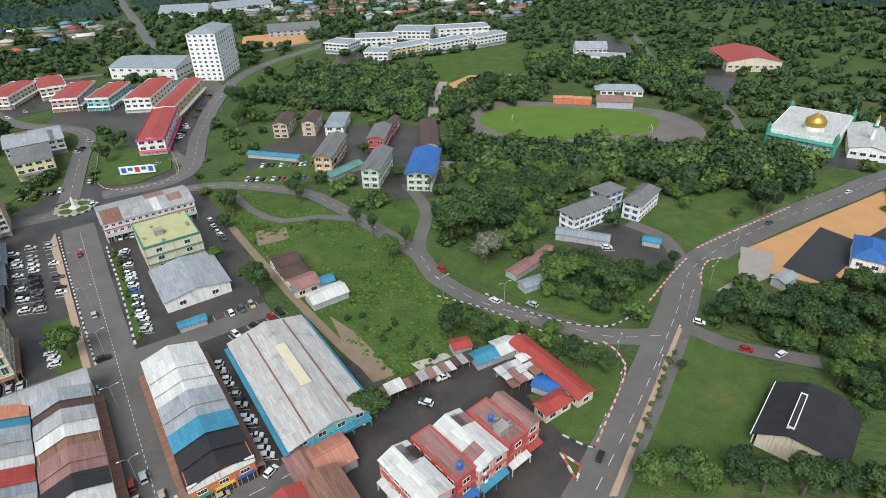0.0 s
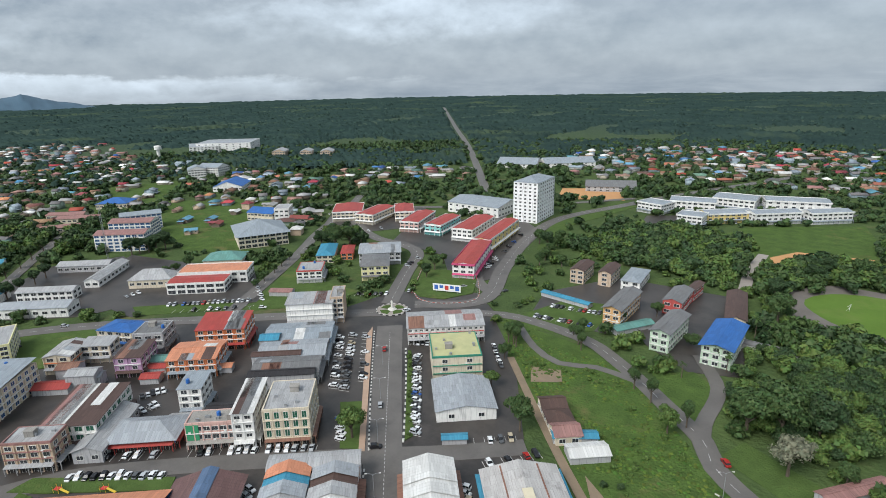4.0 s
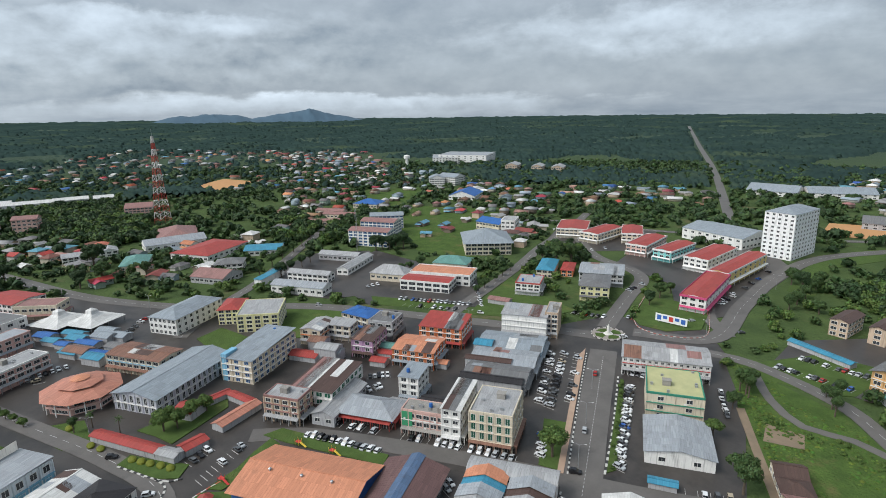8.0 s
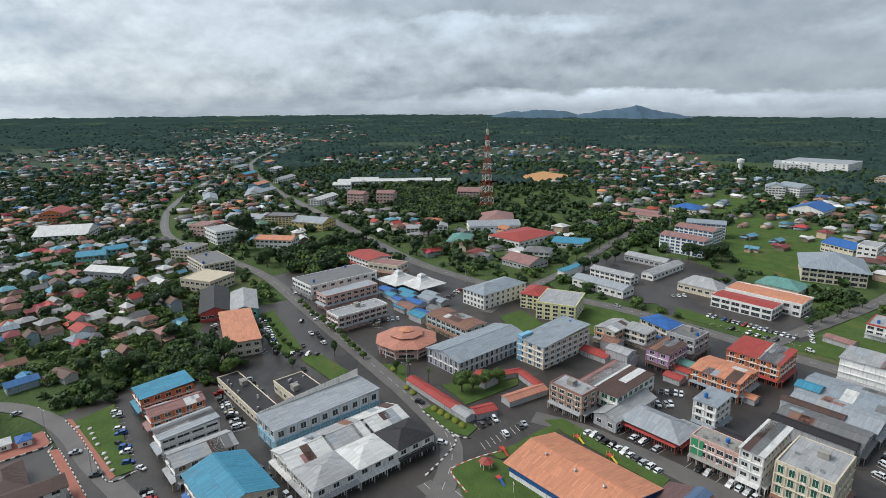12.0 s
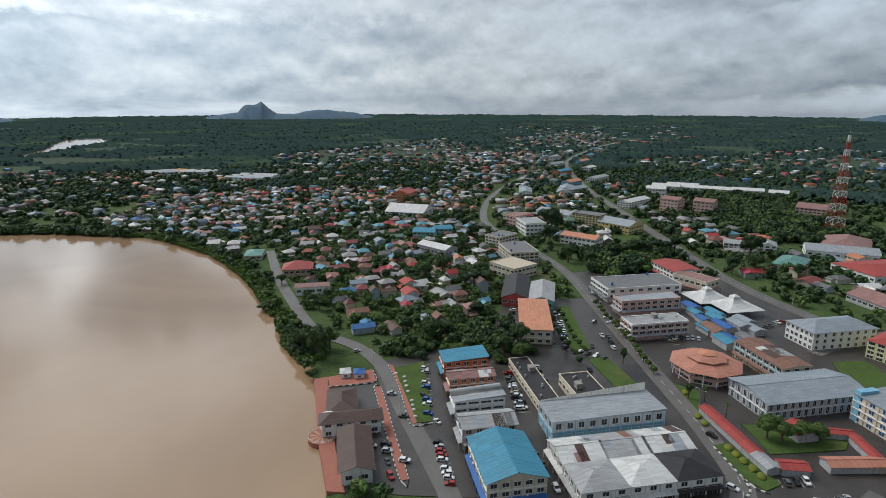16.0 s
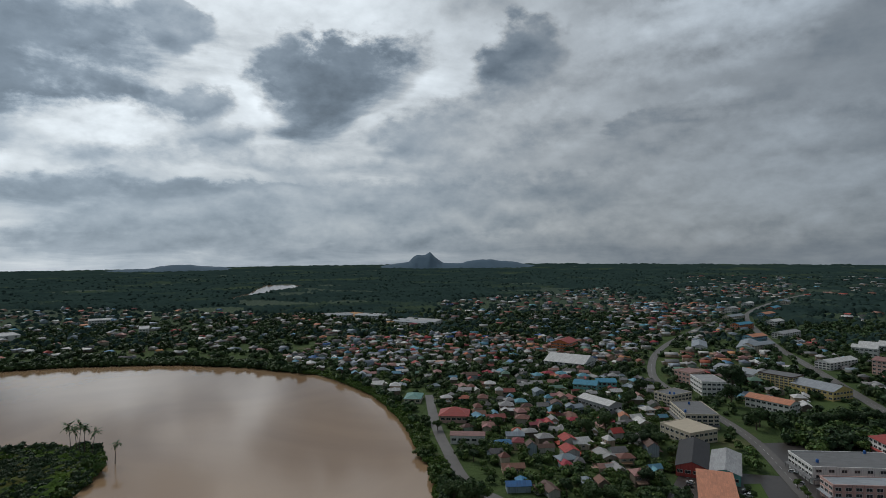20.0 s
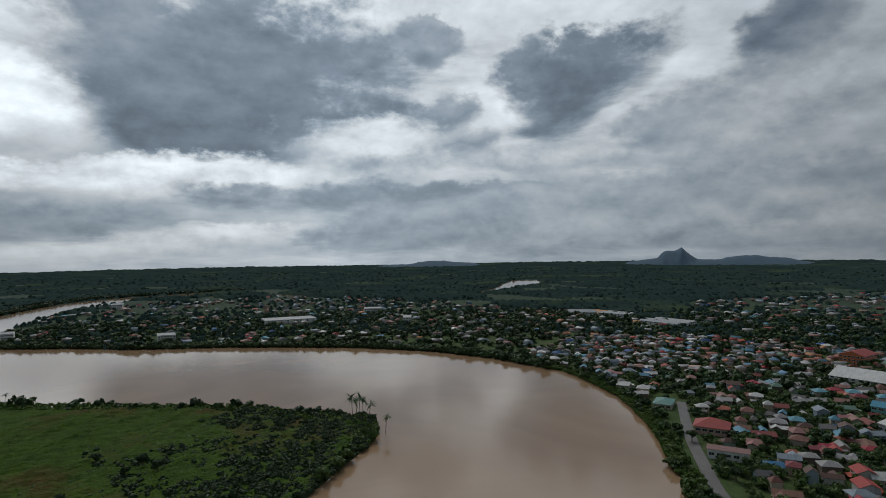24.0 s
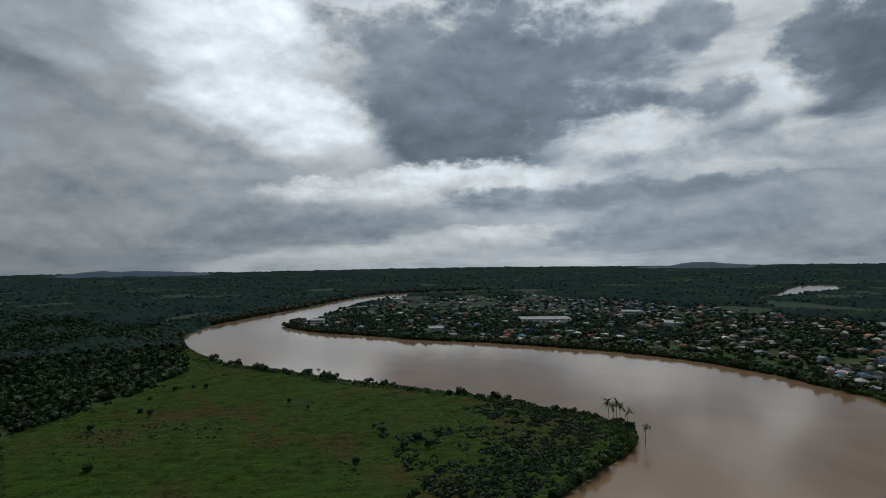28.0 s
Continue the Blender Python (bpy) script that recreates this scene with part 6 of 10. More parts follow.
bld(-11.5, 331.1, 9.7, 44.5, 6, 3.4, WC, RK, "gable", 1, "long classroom wing with a brown roof", SCH, "classroom_block", shops=False)
for k_, lab in (("a", "white four-bay block"), ("b", "white end block"), ("c", "white terrace"), ("d", "white terrace"), ("e", "white terrace"), ("f", "white terrace"), ("g", "white terrace"), ("y", "bright yellow terrace")):
    args = {"a": (-100.7, 575.6, 25.4, 22.1, 10, -21.7), "b": (-62.1, 535, 20.9, 20, 10, -5.8), "c": (-0.8, 574.3, 42, 15.5, 10, 35), "d": (-69.7, 595.1, 39.8, 23.7, 11, 5.2), "e": (-33.9, 627, 37.1, 31, 11, -6.5), "f": (16.1, 634.6, 53.1, 23.8, 11, 10.5), "g": (39.6, 595.8, 37, 15.9, 10, 35), "y": (-38.2, 561.6, 42.3, 17.5, 9, 35)}[k_]
    bld(*args, WY if k_ == "y" else WW, RM, "hip" if k_ in "ab" else "gable", 3, "three-storey %s with a blue-grey roof" % lab, "terrace", "shop_terrace", rise=2.0, group="grey-roofed terraces", fascia=WW, patches=0)
bld(-313.6, 219.9, 35.6, 16.4, 7, 35, WW, RR, "gable", 2, "two-storey white office with a red roof", "office block", "office_block", rise=0.9, over=0.1, shops=False, fascia=WW, bay=5, ww=3.6, wh=2.2)
bld(-320.8, 239.2, 44.3, 19, 8, 35, WW, RO, "gable", 2, "long two-storey white office with a salmon roof", "office block", "office_block", rise=0.9, over=0.1, shops=False, fascia=WW, bay=4.5, ww=2.6, wh=1.8)
bld(-371.2, 323.5, 38.8, 43.3, 11, 54.8, WC, RM, "hip", 3, "three-storey court house with a tall blue-grey hipped roof", "court house", "court_house", rise=7.5, over=2, shops=False, bay=3.8, ww=3.0, wh=2.2)
bld(-343.6, 265.5, 27.2, 20.5, 6, 35, WC, RT, "hip", 1, "hall with a green hipped roof", "hall", "hall", shops=False, rise=4)
for a_ in ((-452.9, 255.5, 38.7, 17.8, 14, 35), (-485.5, 284.9, 35.4, 19.9, 14, 35), (-508.1, 305.4, 34, 18, 14, 58.5)):
    bld(*a_, WW, RP if a_[0] > -500 else RM, "gable", 5, "five-storey blue and white block of flats", "flats", "apartment_building", rise=2.2, shops=False, bay=3.4, ww=2.6, wh=1.7, glass=BLUEGLASS, group="blocks of flats")
bld(-386, 164.7, 33.6, 10.2, 6, 35, WW, RG, "gable", 2, "white government office with a pale roof", "office block", "office_block", shops=False, rise=1.8)
bld(-363.4, 147.3, 40.3, 13.1, 6, 35, WW, RBG, "gable", 1, "long low white government office with a blue-grey roof", "office block", "office_block", shops=False, rise=2)
bld(-424.2, 208.9, 35.2, 12.4, 5, 35, WK, RG, "gable", 1, "open vehicle shed with a pale grey roof", "shed", "shed", shops=False, rise=2)
bld(-393.7, 206.1, 9.3, 44.3, 5, 35, WW, RG, "gable", 1, "long low office with a pale grey roof", "office block", "office_block", shops=False, rise=2)
bld(-349.8, 212.2, 27.2, 15.4, 6, 35, WC, RG, "hip", 1, "low hall with a steep pale grey roof", "hall", "hall", shops=False, rise=5)
# east
bld(29.9, 130.6, 6, 30, 4, 35, WC, RR, "gable", 1, "long low stall row with a red roof", "stall row", "stall_row", shops=False, rise=1.2)
bld(28.6, 115.8, 9.5, 4.9, 4, 35, WC, RR, "hip", 1, "small stall with a red roof", "stall", "market_stall", shops=False, rise=1.2)


def patchwork(x, y, w, d, rot, nu, nv, h, label, choice):
    """A low shelter under many odd roof sheets, each at its own height and slope, on thin posts."""
    root = root_at("patchwork_shed", x, y, rot, label, "shed")
    FOOT.append((x, y, max(w, d) / 2 + 1, w, d, rot))
    for a in range(nu):
        for b in range(nv):
            x0, x1 = -w / 2 + w * a / nu - PRNG.uniform(0, 0.5), -w / 2 + w * (a + 1) / nu + PRNG.uniform(-0.3, 0.5)
            y0, y1 = -d / 2 + d * b / nv - PRNG.uniform(0, 0.5), -d / 2 + d * (b + 1) / nv + PRNG.uniform(-0.3, 0.5)
            z0, dz_ = h + PRNG.uniform(-0.35, 0.5) + 0.06 * (a + b), PRNG.uniform(-0.45, 0.45)
            bm = bmesh.new()
            slab(bm, [(x0, y0, z0), (x1, y0, z0 + dz_ * 0.4), (x1, y1, z0 + dz_), (x0, y1, z0 + dz_ * 0.6)], 0.07)
            part("roof_sheet", bm, PRNG.choice(choice), root)
    for a in range(nu + 1):
        for yy in (-d / 2 + 0.2, d / 2 - 0.2):
            xx = -w / 2 + 0.2 + (w - 0.4) * a / nu
            bm = bmesh.new()
            box(bm, xx - 0.07, yy - 0.07, 0, xx + 0.07, yy + 0.07, h - 0.3)
            part("post", bm, STEEL, root)
    bm = bmesh.new()
    box(bm, -w / 2 + 0.4, d / 2 - 0.5, 0, w / 2 - 0.4, d / 2 - 0.4, h - 0.6)
    part("back_wall", bm, WK, root)
    return root


patchwork(21.2, 129.5, 14, 9, 32, 5, 3, 3.6, "stall shed under white and rusty odd roof sheets", (RW, RW, RW, RG, RX, RP))
patchwork(15, 138, 5, 4, 32, 2, 1, 3.0, "small stall under white roof sheets", (RW, RG))
patchwork(-14.6, 125, 21, 4.5, 28, 8, 1, 2.5, "row of lean-to stalls under rusty and white sheets", (RX, RX, RG, RW, RP, RK))
patchwork(-0.6, 133, 17, 4.5, 30, 7, 1, 2.5, "row of lean-to stalls under rusty sheets", (RX, RP, RW, RG, RK))
bh = root_at("assembly_hall", 94.4, 105.5, 50, "hall with a huge black roof and a pale-framed ridge slot", "hall")
FOOT.append((94.4, 105.5, 15, 24, 21, 50))
bm = bmesh.new()
box(bm, -11, -9.5, 0, 11, 9.5, 4.9)
for s_ in (-1, 1):
    v = [bm.verts.new((s_ * 11, yy, zz)) for yy, zz in ((-9.5, 4.9), (9.5, 4.9), (3.2, 8.8), (-4.6, 8.6))]
    bm.faces.new(v if s_ > 0 else v[::-1])
part("wall", bm, WC, bh)
prof_ = ((-10.8, 4.6), (-4.6, 8.8), (3.2, 9.1), (10.8, 4.6))
for (y0_, z0_), (y1_, z1_) in zip(prof_, prof_[1:]):
    bm = bmesh.new()
    slab(bm, [(-12, y0_, z0_), (12, y0_, z0_), (12, y1_, z1_), (-12, y1_, z1_)], 0.25)
    part("roof", bm, RBK, bh)
    bm = bmesh.new()
    ribs(bm, (-12, y0_, z0_), (12, y0_, z0_), (12, y1_, z1_), (-12, y1_, z1_), 20)
    part("roof_seams", bm, RBK, bh)["kind"] = "stuff"
for q_ in ((-9.0, 2.5, 6.0, 2.75), (-9.0, 4.0, 6.0, 4.25), (-9.0, 2.75, -8.75, 4.0), (5.75, 2.75, 6.0, 4.0)):
    bm = bmesh.new()
    box(bm, q_[0], q_[1], 8.3, q_[2], q_[3], 9.55)
    part("slot_frame", bm, FRAME, bh, "pale frame of the roof slot")
# the slot is filled by a solid block, its depth's shade painted near-black
bm = bmesh.new()
box(bm, -8.75, 2.75, 8.3, 5.75, 4.0, 9.2)
part("slot", bm, DARK, bh, "dark open slot in the roof")
bm = bmesh.new()
box(bm, -12.1, 10.8, 4.1, 12.1, 11.05, 4.7)
part("gutter", bm, FRAME, bh, "white eave gutter")
for q in range(7):
    bm = bmesh.new()
    cyl(bm, -10.5 + q * 3.5, 10.3, 0, 4.6, 0.18, 0.18, 8)
    part("post", bm, FRAME, bh)
bld(61.1, 226.4, 24, 8.2, 9, 35, WW, RD, "hip", 3, "white three-storey station wing with blue windows and grey roof", "station", "station_wing", rise=2.6, over=1.2, shops=False, glass=BLUEGLASS, bay=3.2)
bld(73.3, 240.7, 12, 8.1, 10.5, 35, WB, RD, "hip", 3, "central block of the station with a raised grey roof", "station", "station_wing", rise=2.4, over=1.2, shops=False, glass=BLUEGLASS, bay=3.0, ww=2.4, wh=2.2)
bld(88.2, 236.6, 7.5, 20.9, 9, -39.2, WW, RD, "hip", 3, "white three-storey station wing with blue windows and grey roof", "station", "station_wing", rise=2.6, over=1.2, shops=False, glass=BLUEGLASS, bay=3.2)
for q, (ax, ay, aw, ad, rm, lab) in enumerate(((-9, 88, 8, 17, RW, "white"), (-2.5, 93.5, 6, 17, RP, "rosy"), (4, 98, 9, 17, RW, "white"), (11.5, 103, 7, 15, RP, "rosy"), (16.5, 107, 5, 13, RP, "faded red"))):
    bld(ax, ay, aw, ad, 10, 41, WR if q % 2 else WP, rm, "flat" if q % 2 else "gable", 3, "three-storey shop house with a red fascia and %s roof" % lab, band=WR, rise=1.3, awn=(RW, RB, RC, RW, RR)[q], tank=q % 2)
ms = bld(214.4, 327, 34, 52, 8.6, -40, wall_m("pale_mint", (0.66, 0.76, 0.70)), roof_m("pale_sheet", (0.52, 0.53, 0.52), 0.5), "flat", 2, "wide low mosque hall with pale roof and green porch columns", "mosque", "mosque", shops=False, glass=GREENGLASS, band=WW)
WGR = wall_m("deep_green", (0.055, 0.27, 0.20))
for q in range(12):
    bm = bmesh.new()
    box(bm, -16.6 + q * 2.95, -27.6, 0, -16.1 + q * 2.95, -27.0, 6.4)
    part("porch_column", bm, WGR, ms)
bm = bmesh.new()
slab(bm, [(-17, -28.2, 6.3), (17, -28.2, 6.3), (17, -26.1, 7.2), (-17, -26.1, 7.2)], 0.3)
part("porch_roof", bm, WGR, ms, "green porch canopy")
bld(237, 310, 18, 44, 6, -29, WW, roof_m("pale_zinc_sheet", (0.47, 0.48, 0.48), 0.5), "gable", 1, "long side hall of the mosque with a pale metal roof", "mosque wing", "mosque_wing", shops=False, rise=2.2)
bld(251.5, 500.4, 50.7, 42.8, 8, 85.4, WC, RR, "gable", 1, "large hall with a red metal roof", "hall", "hall", shops=False, rise=4)
bld(164.1, 191.2, 10.2, 19.1, 6, -33, WW, RB, "hip", 1, "site canteen with a vivid blue roof", "shed", "shed", shops=False, rise=3)
bld(131.4, 545.3, 27.5, 23.5, 8, -6.1, WW, RBG, "gable", 2, "white school block with a pale roof", SCH, "classroom_block", shops=False)
bld(134.8, 510.5, 37.5, 16.6, 7, -14.9, WW, RBG, "flat", 2, "long white two-storey block", SCH, "classroom_block", shops=False)

# ---------------------------------------------------------------- more buildings farther out
OB = dict(cat="office block", name="office_block", shops=False)
for a_ in ((-1002.3, 755.5, 53.1, 76.2, 13, 53.6), (-978.5, 798.8, 105.1, 84, 17, 35)):
    bld(*a_, WW, RBG, "flat", 4, "large white hospital block with a grey roof", "hospital", "hospital_block", shops=False)
for a_ in ((-725.3, 529.8, 23.8, 27, 13, 55.4), (-721.4, 555.9, 35.3, 25.9, 13, 13.2)):
    bld(*a_, WW, RM, "gable", 4, "pale block of flats with a grey roof", "flats", "apartment_building", shops=False, group="blocks of flats")
for a_ in ((-798.9, 764.5, 22.8, 40.2, 10, 35), (-750.5, 782.5, 19.9, 39, 10, 35), (-713.5, 796.1, 21.9, 38.2, 10, 35)):
    bld(*a_, WT, RG, "gable", 3, "small cream block of flats", "flats", "apartment_building", shops=False, group="blocks of flats")
for a_ in ((-914.9, 2.4, 70, 18, 8, 84), (-908, 56.3, 40, 17, 9, 88), (-905.6, 94.1, 24, 18, 8, 84.4), (-911.6, -52, 38, 18, 9, 88), (-940, -30, 44, 16, 8, 86), (-870, -62, 26, 18, 10, 86)):
    bld(*a_, WW, RW, "gable", 2, "long white shop terrace with a white roof", "terrace", "shop_terrace", shops=False)
for a_ in ((-743, -33.5, 23, 17, 15, 64.9), (-741.5, 3.2, 23, 17, 15, 72.5), (-761.5, 115, 29.5, 25.5, 12, 72.4)):
    bld(*a_, WP, RP, "gable", 4, "pinkish grey block of flats", "flats", "apartment_building", shops=False, group="blocks of flats")
bld(-604.8, 121.1, 35.7, 56.7, 5, 76.8, WW, RP, "hip", 3, "plain white three-storey block below the radio mast", **OB)
bld(-516.8, 128.9, 38.5, 54, 6, 35, WW, RR, "hip", 1, "low office with a broad red hipped roof", rise=3, **OB)
bld(-489.2, 167.1, 31, 23.8, 5, 61.7, WW, RC, "gable", 1, "low office with a blue metal roof", rise=2, **OB)
bld(-456.7, 127.4, 21.7, 17.7, 6, 64, WW, RD, "hip", 2, "white house with a dark hipped roof", "house", "house", shops=False)
bld(-432.1, 109.8, 28.3, 22.8, 5, 35, WK, RP, "gable", 1, "long shed with rusty roof sheets", "shed", "shed", shops=False)
bld(-567.9, 29, 16.5, 13.9, 5, -88.3, WW, RG, "gable", 2, "white terrace behind trees", "terrace", "terrace", shops=False)
bld(-572.5, 56.3, 14.2, 17, 5, 87, WW, RG, "gable", 2, "white terrace behind trees", "terrace", "terrace", shops=False)
bld(-514.2, 68.9, 19.7, 33.4, 5, 72.1, WC, RT, "hip", 1, "bungalow with a grey-green roof", "house", "house", shops=False)
bld(-568, 110.2, 52.1, 23, 6, 88.8, WW, RBG, "gable", 1, "long low office with a pale blue-grey roof", **OB)
bld(-405, 140.2, 6.1, 28.7, 5, 35, WW, RC, "shed", 1, "open blue-roofed car shelter beside the road", "shelter", "car_shelter", shops=False, windows=False, rise=0.6)
bld(-648.1, -151.6, 45.9, 19.7, 6, 66.4, WW, RBG, "gable", 1, "long school roof in slate blue", SCH, "classroom_block", shops=False)
bld(-807, -237, 18, 52, 5, -73.2, WW, RM, "gable", 1, "school hall with a blue-grey roof", SCH, "classroom_block", shops=False)
bld(-836.4, -185.2, 20, 74, 6, -81.9, WG, RM, "gable", 2, "pale green school block", SCH, "classroom_block", shops=False)
bld(-603.7, -75.1, 38.5, 24.8, 8, 61.8, WY, RBG, "gable", 2, "yellow and blue office wing", **OB)
bld(-582.9, -309.4, 46.1, 39.1, 8, -82.5, WW, RW, "gable", 3, "white three-storey block among houses", **OB)
bld(-685, -371.5, 24.5, 33.6, 11, -82.1, WO, RR, "gable", 3, "orange and white three-storey block", **OB)
for ax, ay, aw, ad, ah, ar in ((-761.1, -931.4, 67.2, 53.8, 6, -34.1), (-798.9, -872.4, 72.2, 45.6, 6, -76.7), (-777.5, -723.8, 94.2, 66.8, 6, -81.1)):
    for k_ in (-1, 0, 1):
        ox, oy = -math.sin(radians(ar)) * k_ * ad / 3, math.cos(radians(ar)) * k_ * ad / 3
        bld(ax + ox, ay + oy, aw * (0.9 - 0.12 * abs(k_)), ad / 5.5, ah, ar, WW, (RG, RBG, RM)[k_ + 1], "gable", 2, "long white terrace with a pale grey roof", "terrace", "terrace", shops=False)
# shop terraces strung along the boulevard out of town
for q, (bx_, by_, br_) in enumerate(((-760, -80, -23), (-830, -170, -22), (-900, -190, -20), (-985, -165, -17), (-1050, -240, -16), (-1120, -205, -15), (-1185, -285, -14), (-1260, -245, -12), (-1330, -325, -8), (-1420, -262, -4), (-1500, -330, -3), (-1590, -268, -1))):
    bld(bx_, by_, 52 - (q % 3) * 9, 16, 8 + q % 3, br_, (WW, WC, WSK, WW, WO)[q % 5], (RW, RM, RO, RG, RC)[q % 5], "gable", 3, "shop terrace beside the boulevard with a %s roof" % ("white", "slate blue", "orange", "grey", "turquoise")[q % 5], "terrace", "shop_terrace", shops=False)
bld(-439.6, -207.1, 33.9, 15, 7, 70.7, WK, RW, "gable", 1, "warehouse with a pale roof and dark walls", "warehouse", "warehouse", shops=False)
bld(-491.2, -244.5, 20.9, 15.9, 7, -73.6, WTU, RC, "gable", 2, "turquoise terrace with a blue roof", "terrace", "terrace", shops=False)
bld(-510.8, -234.6, 13.5, 17.8, 7, 35, WTU, RC, "gable", 2, "turquoise terrace with a blue roof", "terrace", "terrace", shops=False)
bld(-340.8, -279.2, 17.3, 20.4, 6, 35, WP, RR, "hip", 1, "large house with a bright red tiered roof", "house", "house", shops=False, rise=4, over=1.5)
bld(-364.1, -343.9, 20.8, 14, 4, 35, WC, RT, "hip", 1, "riverside house with a green roof", "house", "house", shops=False)
bld(-305.3, -238.8, 8.6, 22.6, 6, 35, WW, RP, "gable", 1, "low white house with a faded red roof", "house", "house", shops=False)
for a_ in ((1.3, -961.4, 24.1, 31.9, 9, 2.7), (222.9, -1076, 23.7, 29.5, 12, 7.2), (110.5, -1626, 23.9, 44.1, 10, -0.6), (-402.2, -991, 15.1, 45.2, 10, -22.6), (-207.1, -1103, 93.6, 50.7, 7, -0.6), (-402.5, -1190, 35.5, 37.8, 10, -16.3)):
    bld(*a_, WW, RG, "flat", 3, "pale concrete block on the far bank", **OB)
bld(-344.4, 812.2, 59.8, 42.5, 6, 10.4, WW, RM, "gable", 2, "long white terrace with a grey roof", "terrace", "terrace", shops=False)
bld(-281.9, 847.9, 76, 38.3, 6, 35, WW, RM, "gable", 2, "long white terrace with a grey roof", "terrace", "terrace", shops=False)
bld(-170.3, 673.9, 56.2, 30.8, 6, 16.4, WK, RD, "gable", 2, "long low grey block", "terrace", "terrace", shops=False)
bld(-601.5, 488.2, 35.6, 44.3, 6, 35, WW, RB, "gable", 1, "hall with a bright blue roof", "hall", "hall", shops=False)
bld(-628.2, 353.1, 32.5, 27.3, 6, 35, WC, RB, "hip", 1, "hall with a bright blue roof", "hall", "hall", shops=False)
bld(-428.8, 384.4, 29, 22, 8, 10.7, WC, RB, "gable", 2, "hall with a blue and white roof", "hall", "hall", shops=False)
bld(-411.9, 390.8, 13.7, 22.3, 12, 35, WW, RG, "flat", 3, "white block beside a blue-roofed hall", **OB)
for a_ in ((-616.2, 294.7, 36.1, 11.3, 5, 35), (-563.5, 261.6, 30.9, 10.7, 5, 54.4), (-587.7, 291.8, 39.2, 12.3, 5, 35)):
    bld(*a_, WC, RP, "gable", 1, "long low school wing with a dull red roof", SCH, "classroom_block", shops=False)

# octagonal food market
om = root_at("octagonal_market", -282, 9, 20, "octagonal two-storey market with tiered terracotta roofs", "market hall")
FOOT.append((-282, 9, 18, 30, 30, 20))
ROCT = roof_m("terracotta", (0.47, 0.20, 0.14), 0.4)
for nm, z0_, z1_, r0_, r1_, m_ in (("wall", 0, 6.4, 13.8, 13.8, WP), ("balcony", 3.2, 4.2, 15.2, 15.2, WP), ("roof", 6.4, 8.8, 17.0, 8.6, ROCT), ("drum", 8.8, 9.5, 8.0, 8.0, WC), ("upper_roof", 9.5, 11.0, 9.4, 3.6, ROCT), ("lantern_roof", 11.2, 12.2, 4.2, 0.8, RO)):
    bm = bmesh.new()
    cyl(bm, 0, 0, z0_, z1_, r0_, r1_, 8)
    part(nm, bm, m_, om)
for q in range(8):
    for f in (0, 1):
        a = 22.5 + 45 * q
        share("window", window_mesh(7.6, 1.5, None, None, 4), om, pose(0, 0, 0, 0, 0, a) @ pose(0, -12.75, 1.6 + 3.4 * f))
for q in range(16):
    bm = bmesh.new()
    a = math.radians(22.5 * q)
    cyl(bm, 14.9 * math.cos(a), 14.9 * math.sin(a), 0, 6.6, 0.25, 0.25, 8)
    part("column", bm, WW, om)

# market tents
for n_, (tx, ty) in enumerate(((-394.3, 8.3), (-383.5, 24.1))):
    te = root_at("market_tent", tx, ty, 35, "open market tent with a tall white peaked roof", "tent", "market tents")
    FOOT.append((tx, ty, 12, 20, 20, 35))
    bm = bmesh.new()
    prof = [(12.5, 4.2), (9, 5.0), (5, 6.6), (2.6, 8.4), (2.2, 10.2), (0.3, 11.4)]
    rings_ = [[bm.verts.new((r * sx, r * sy, zz)) for sx, sy in ((-1, -1), (0, -1.0), (1, -1), (1.0, 0), (1, 1), (0, 1), (-1, 1), (-1, 0))] for r, zz in prof]
    for a_, b_ in zip(rings_, rings_[1:]):
        for k in range(8):
            bm.faces.new((a_[k], a_[(k + 1) % 8], b_[(k + 1) % 8], b_[k]))
    bm.faces.new(rings_[-1])
    part("roof", bm, RW, te)
    for sx in (-1, 0, 1):
        for sy in (-1, 0, 1):
            if sx or sy:
                bm = bmesh.new()
                cyl(bm, 11.5 * sx, 11.5 * sy, 0, 4.6, 0.15, 0.15, 8)
                part("post", bm, STEEL, te)
# blue stalls round the tents
for n_, (px_, py_) in enumerate(((-375.3, 0.1), (-359.8, 14.2), (-361.5, 29), (-339.8, 9.6), (-327, 20.6), (-349.1, 33.2))):
    bld(px_, py_, 11, 7, 3.4, 35, WK, (RB, RC, RM, RC, RB, RM)[n_], "gable", 1, "market stall with a blue metal roof", "stall", "market_stall", shops=False, windows=False, rise=1.2, group="market stalls")

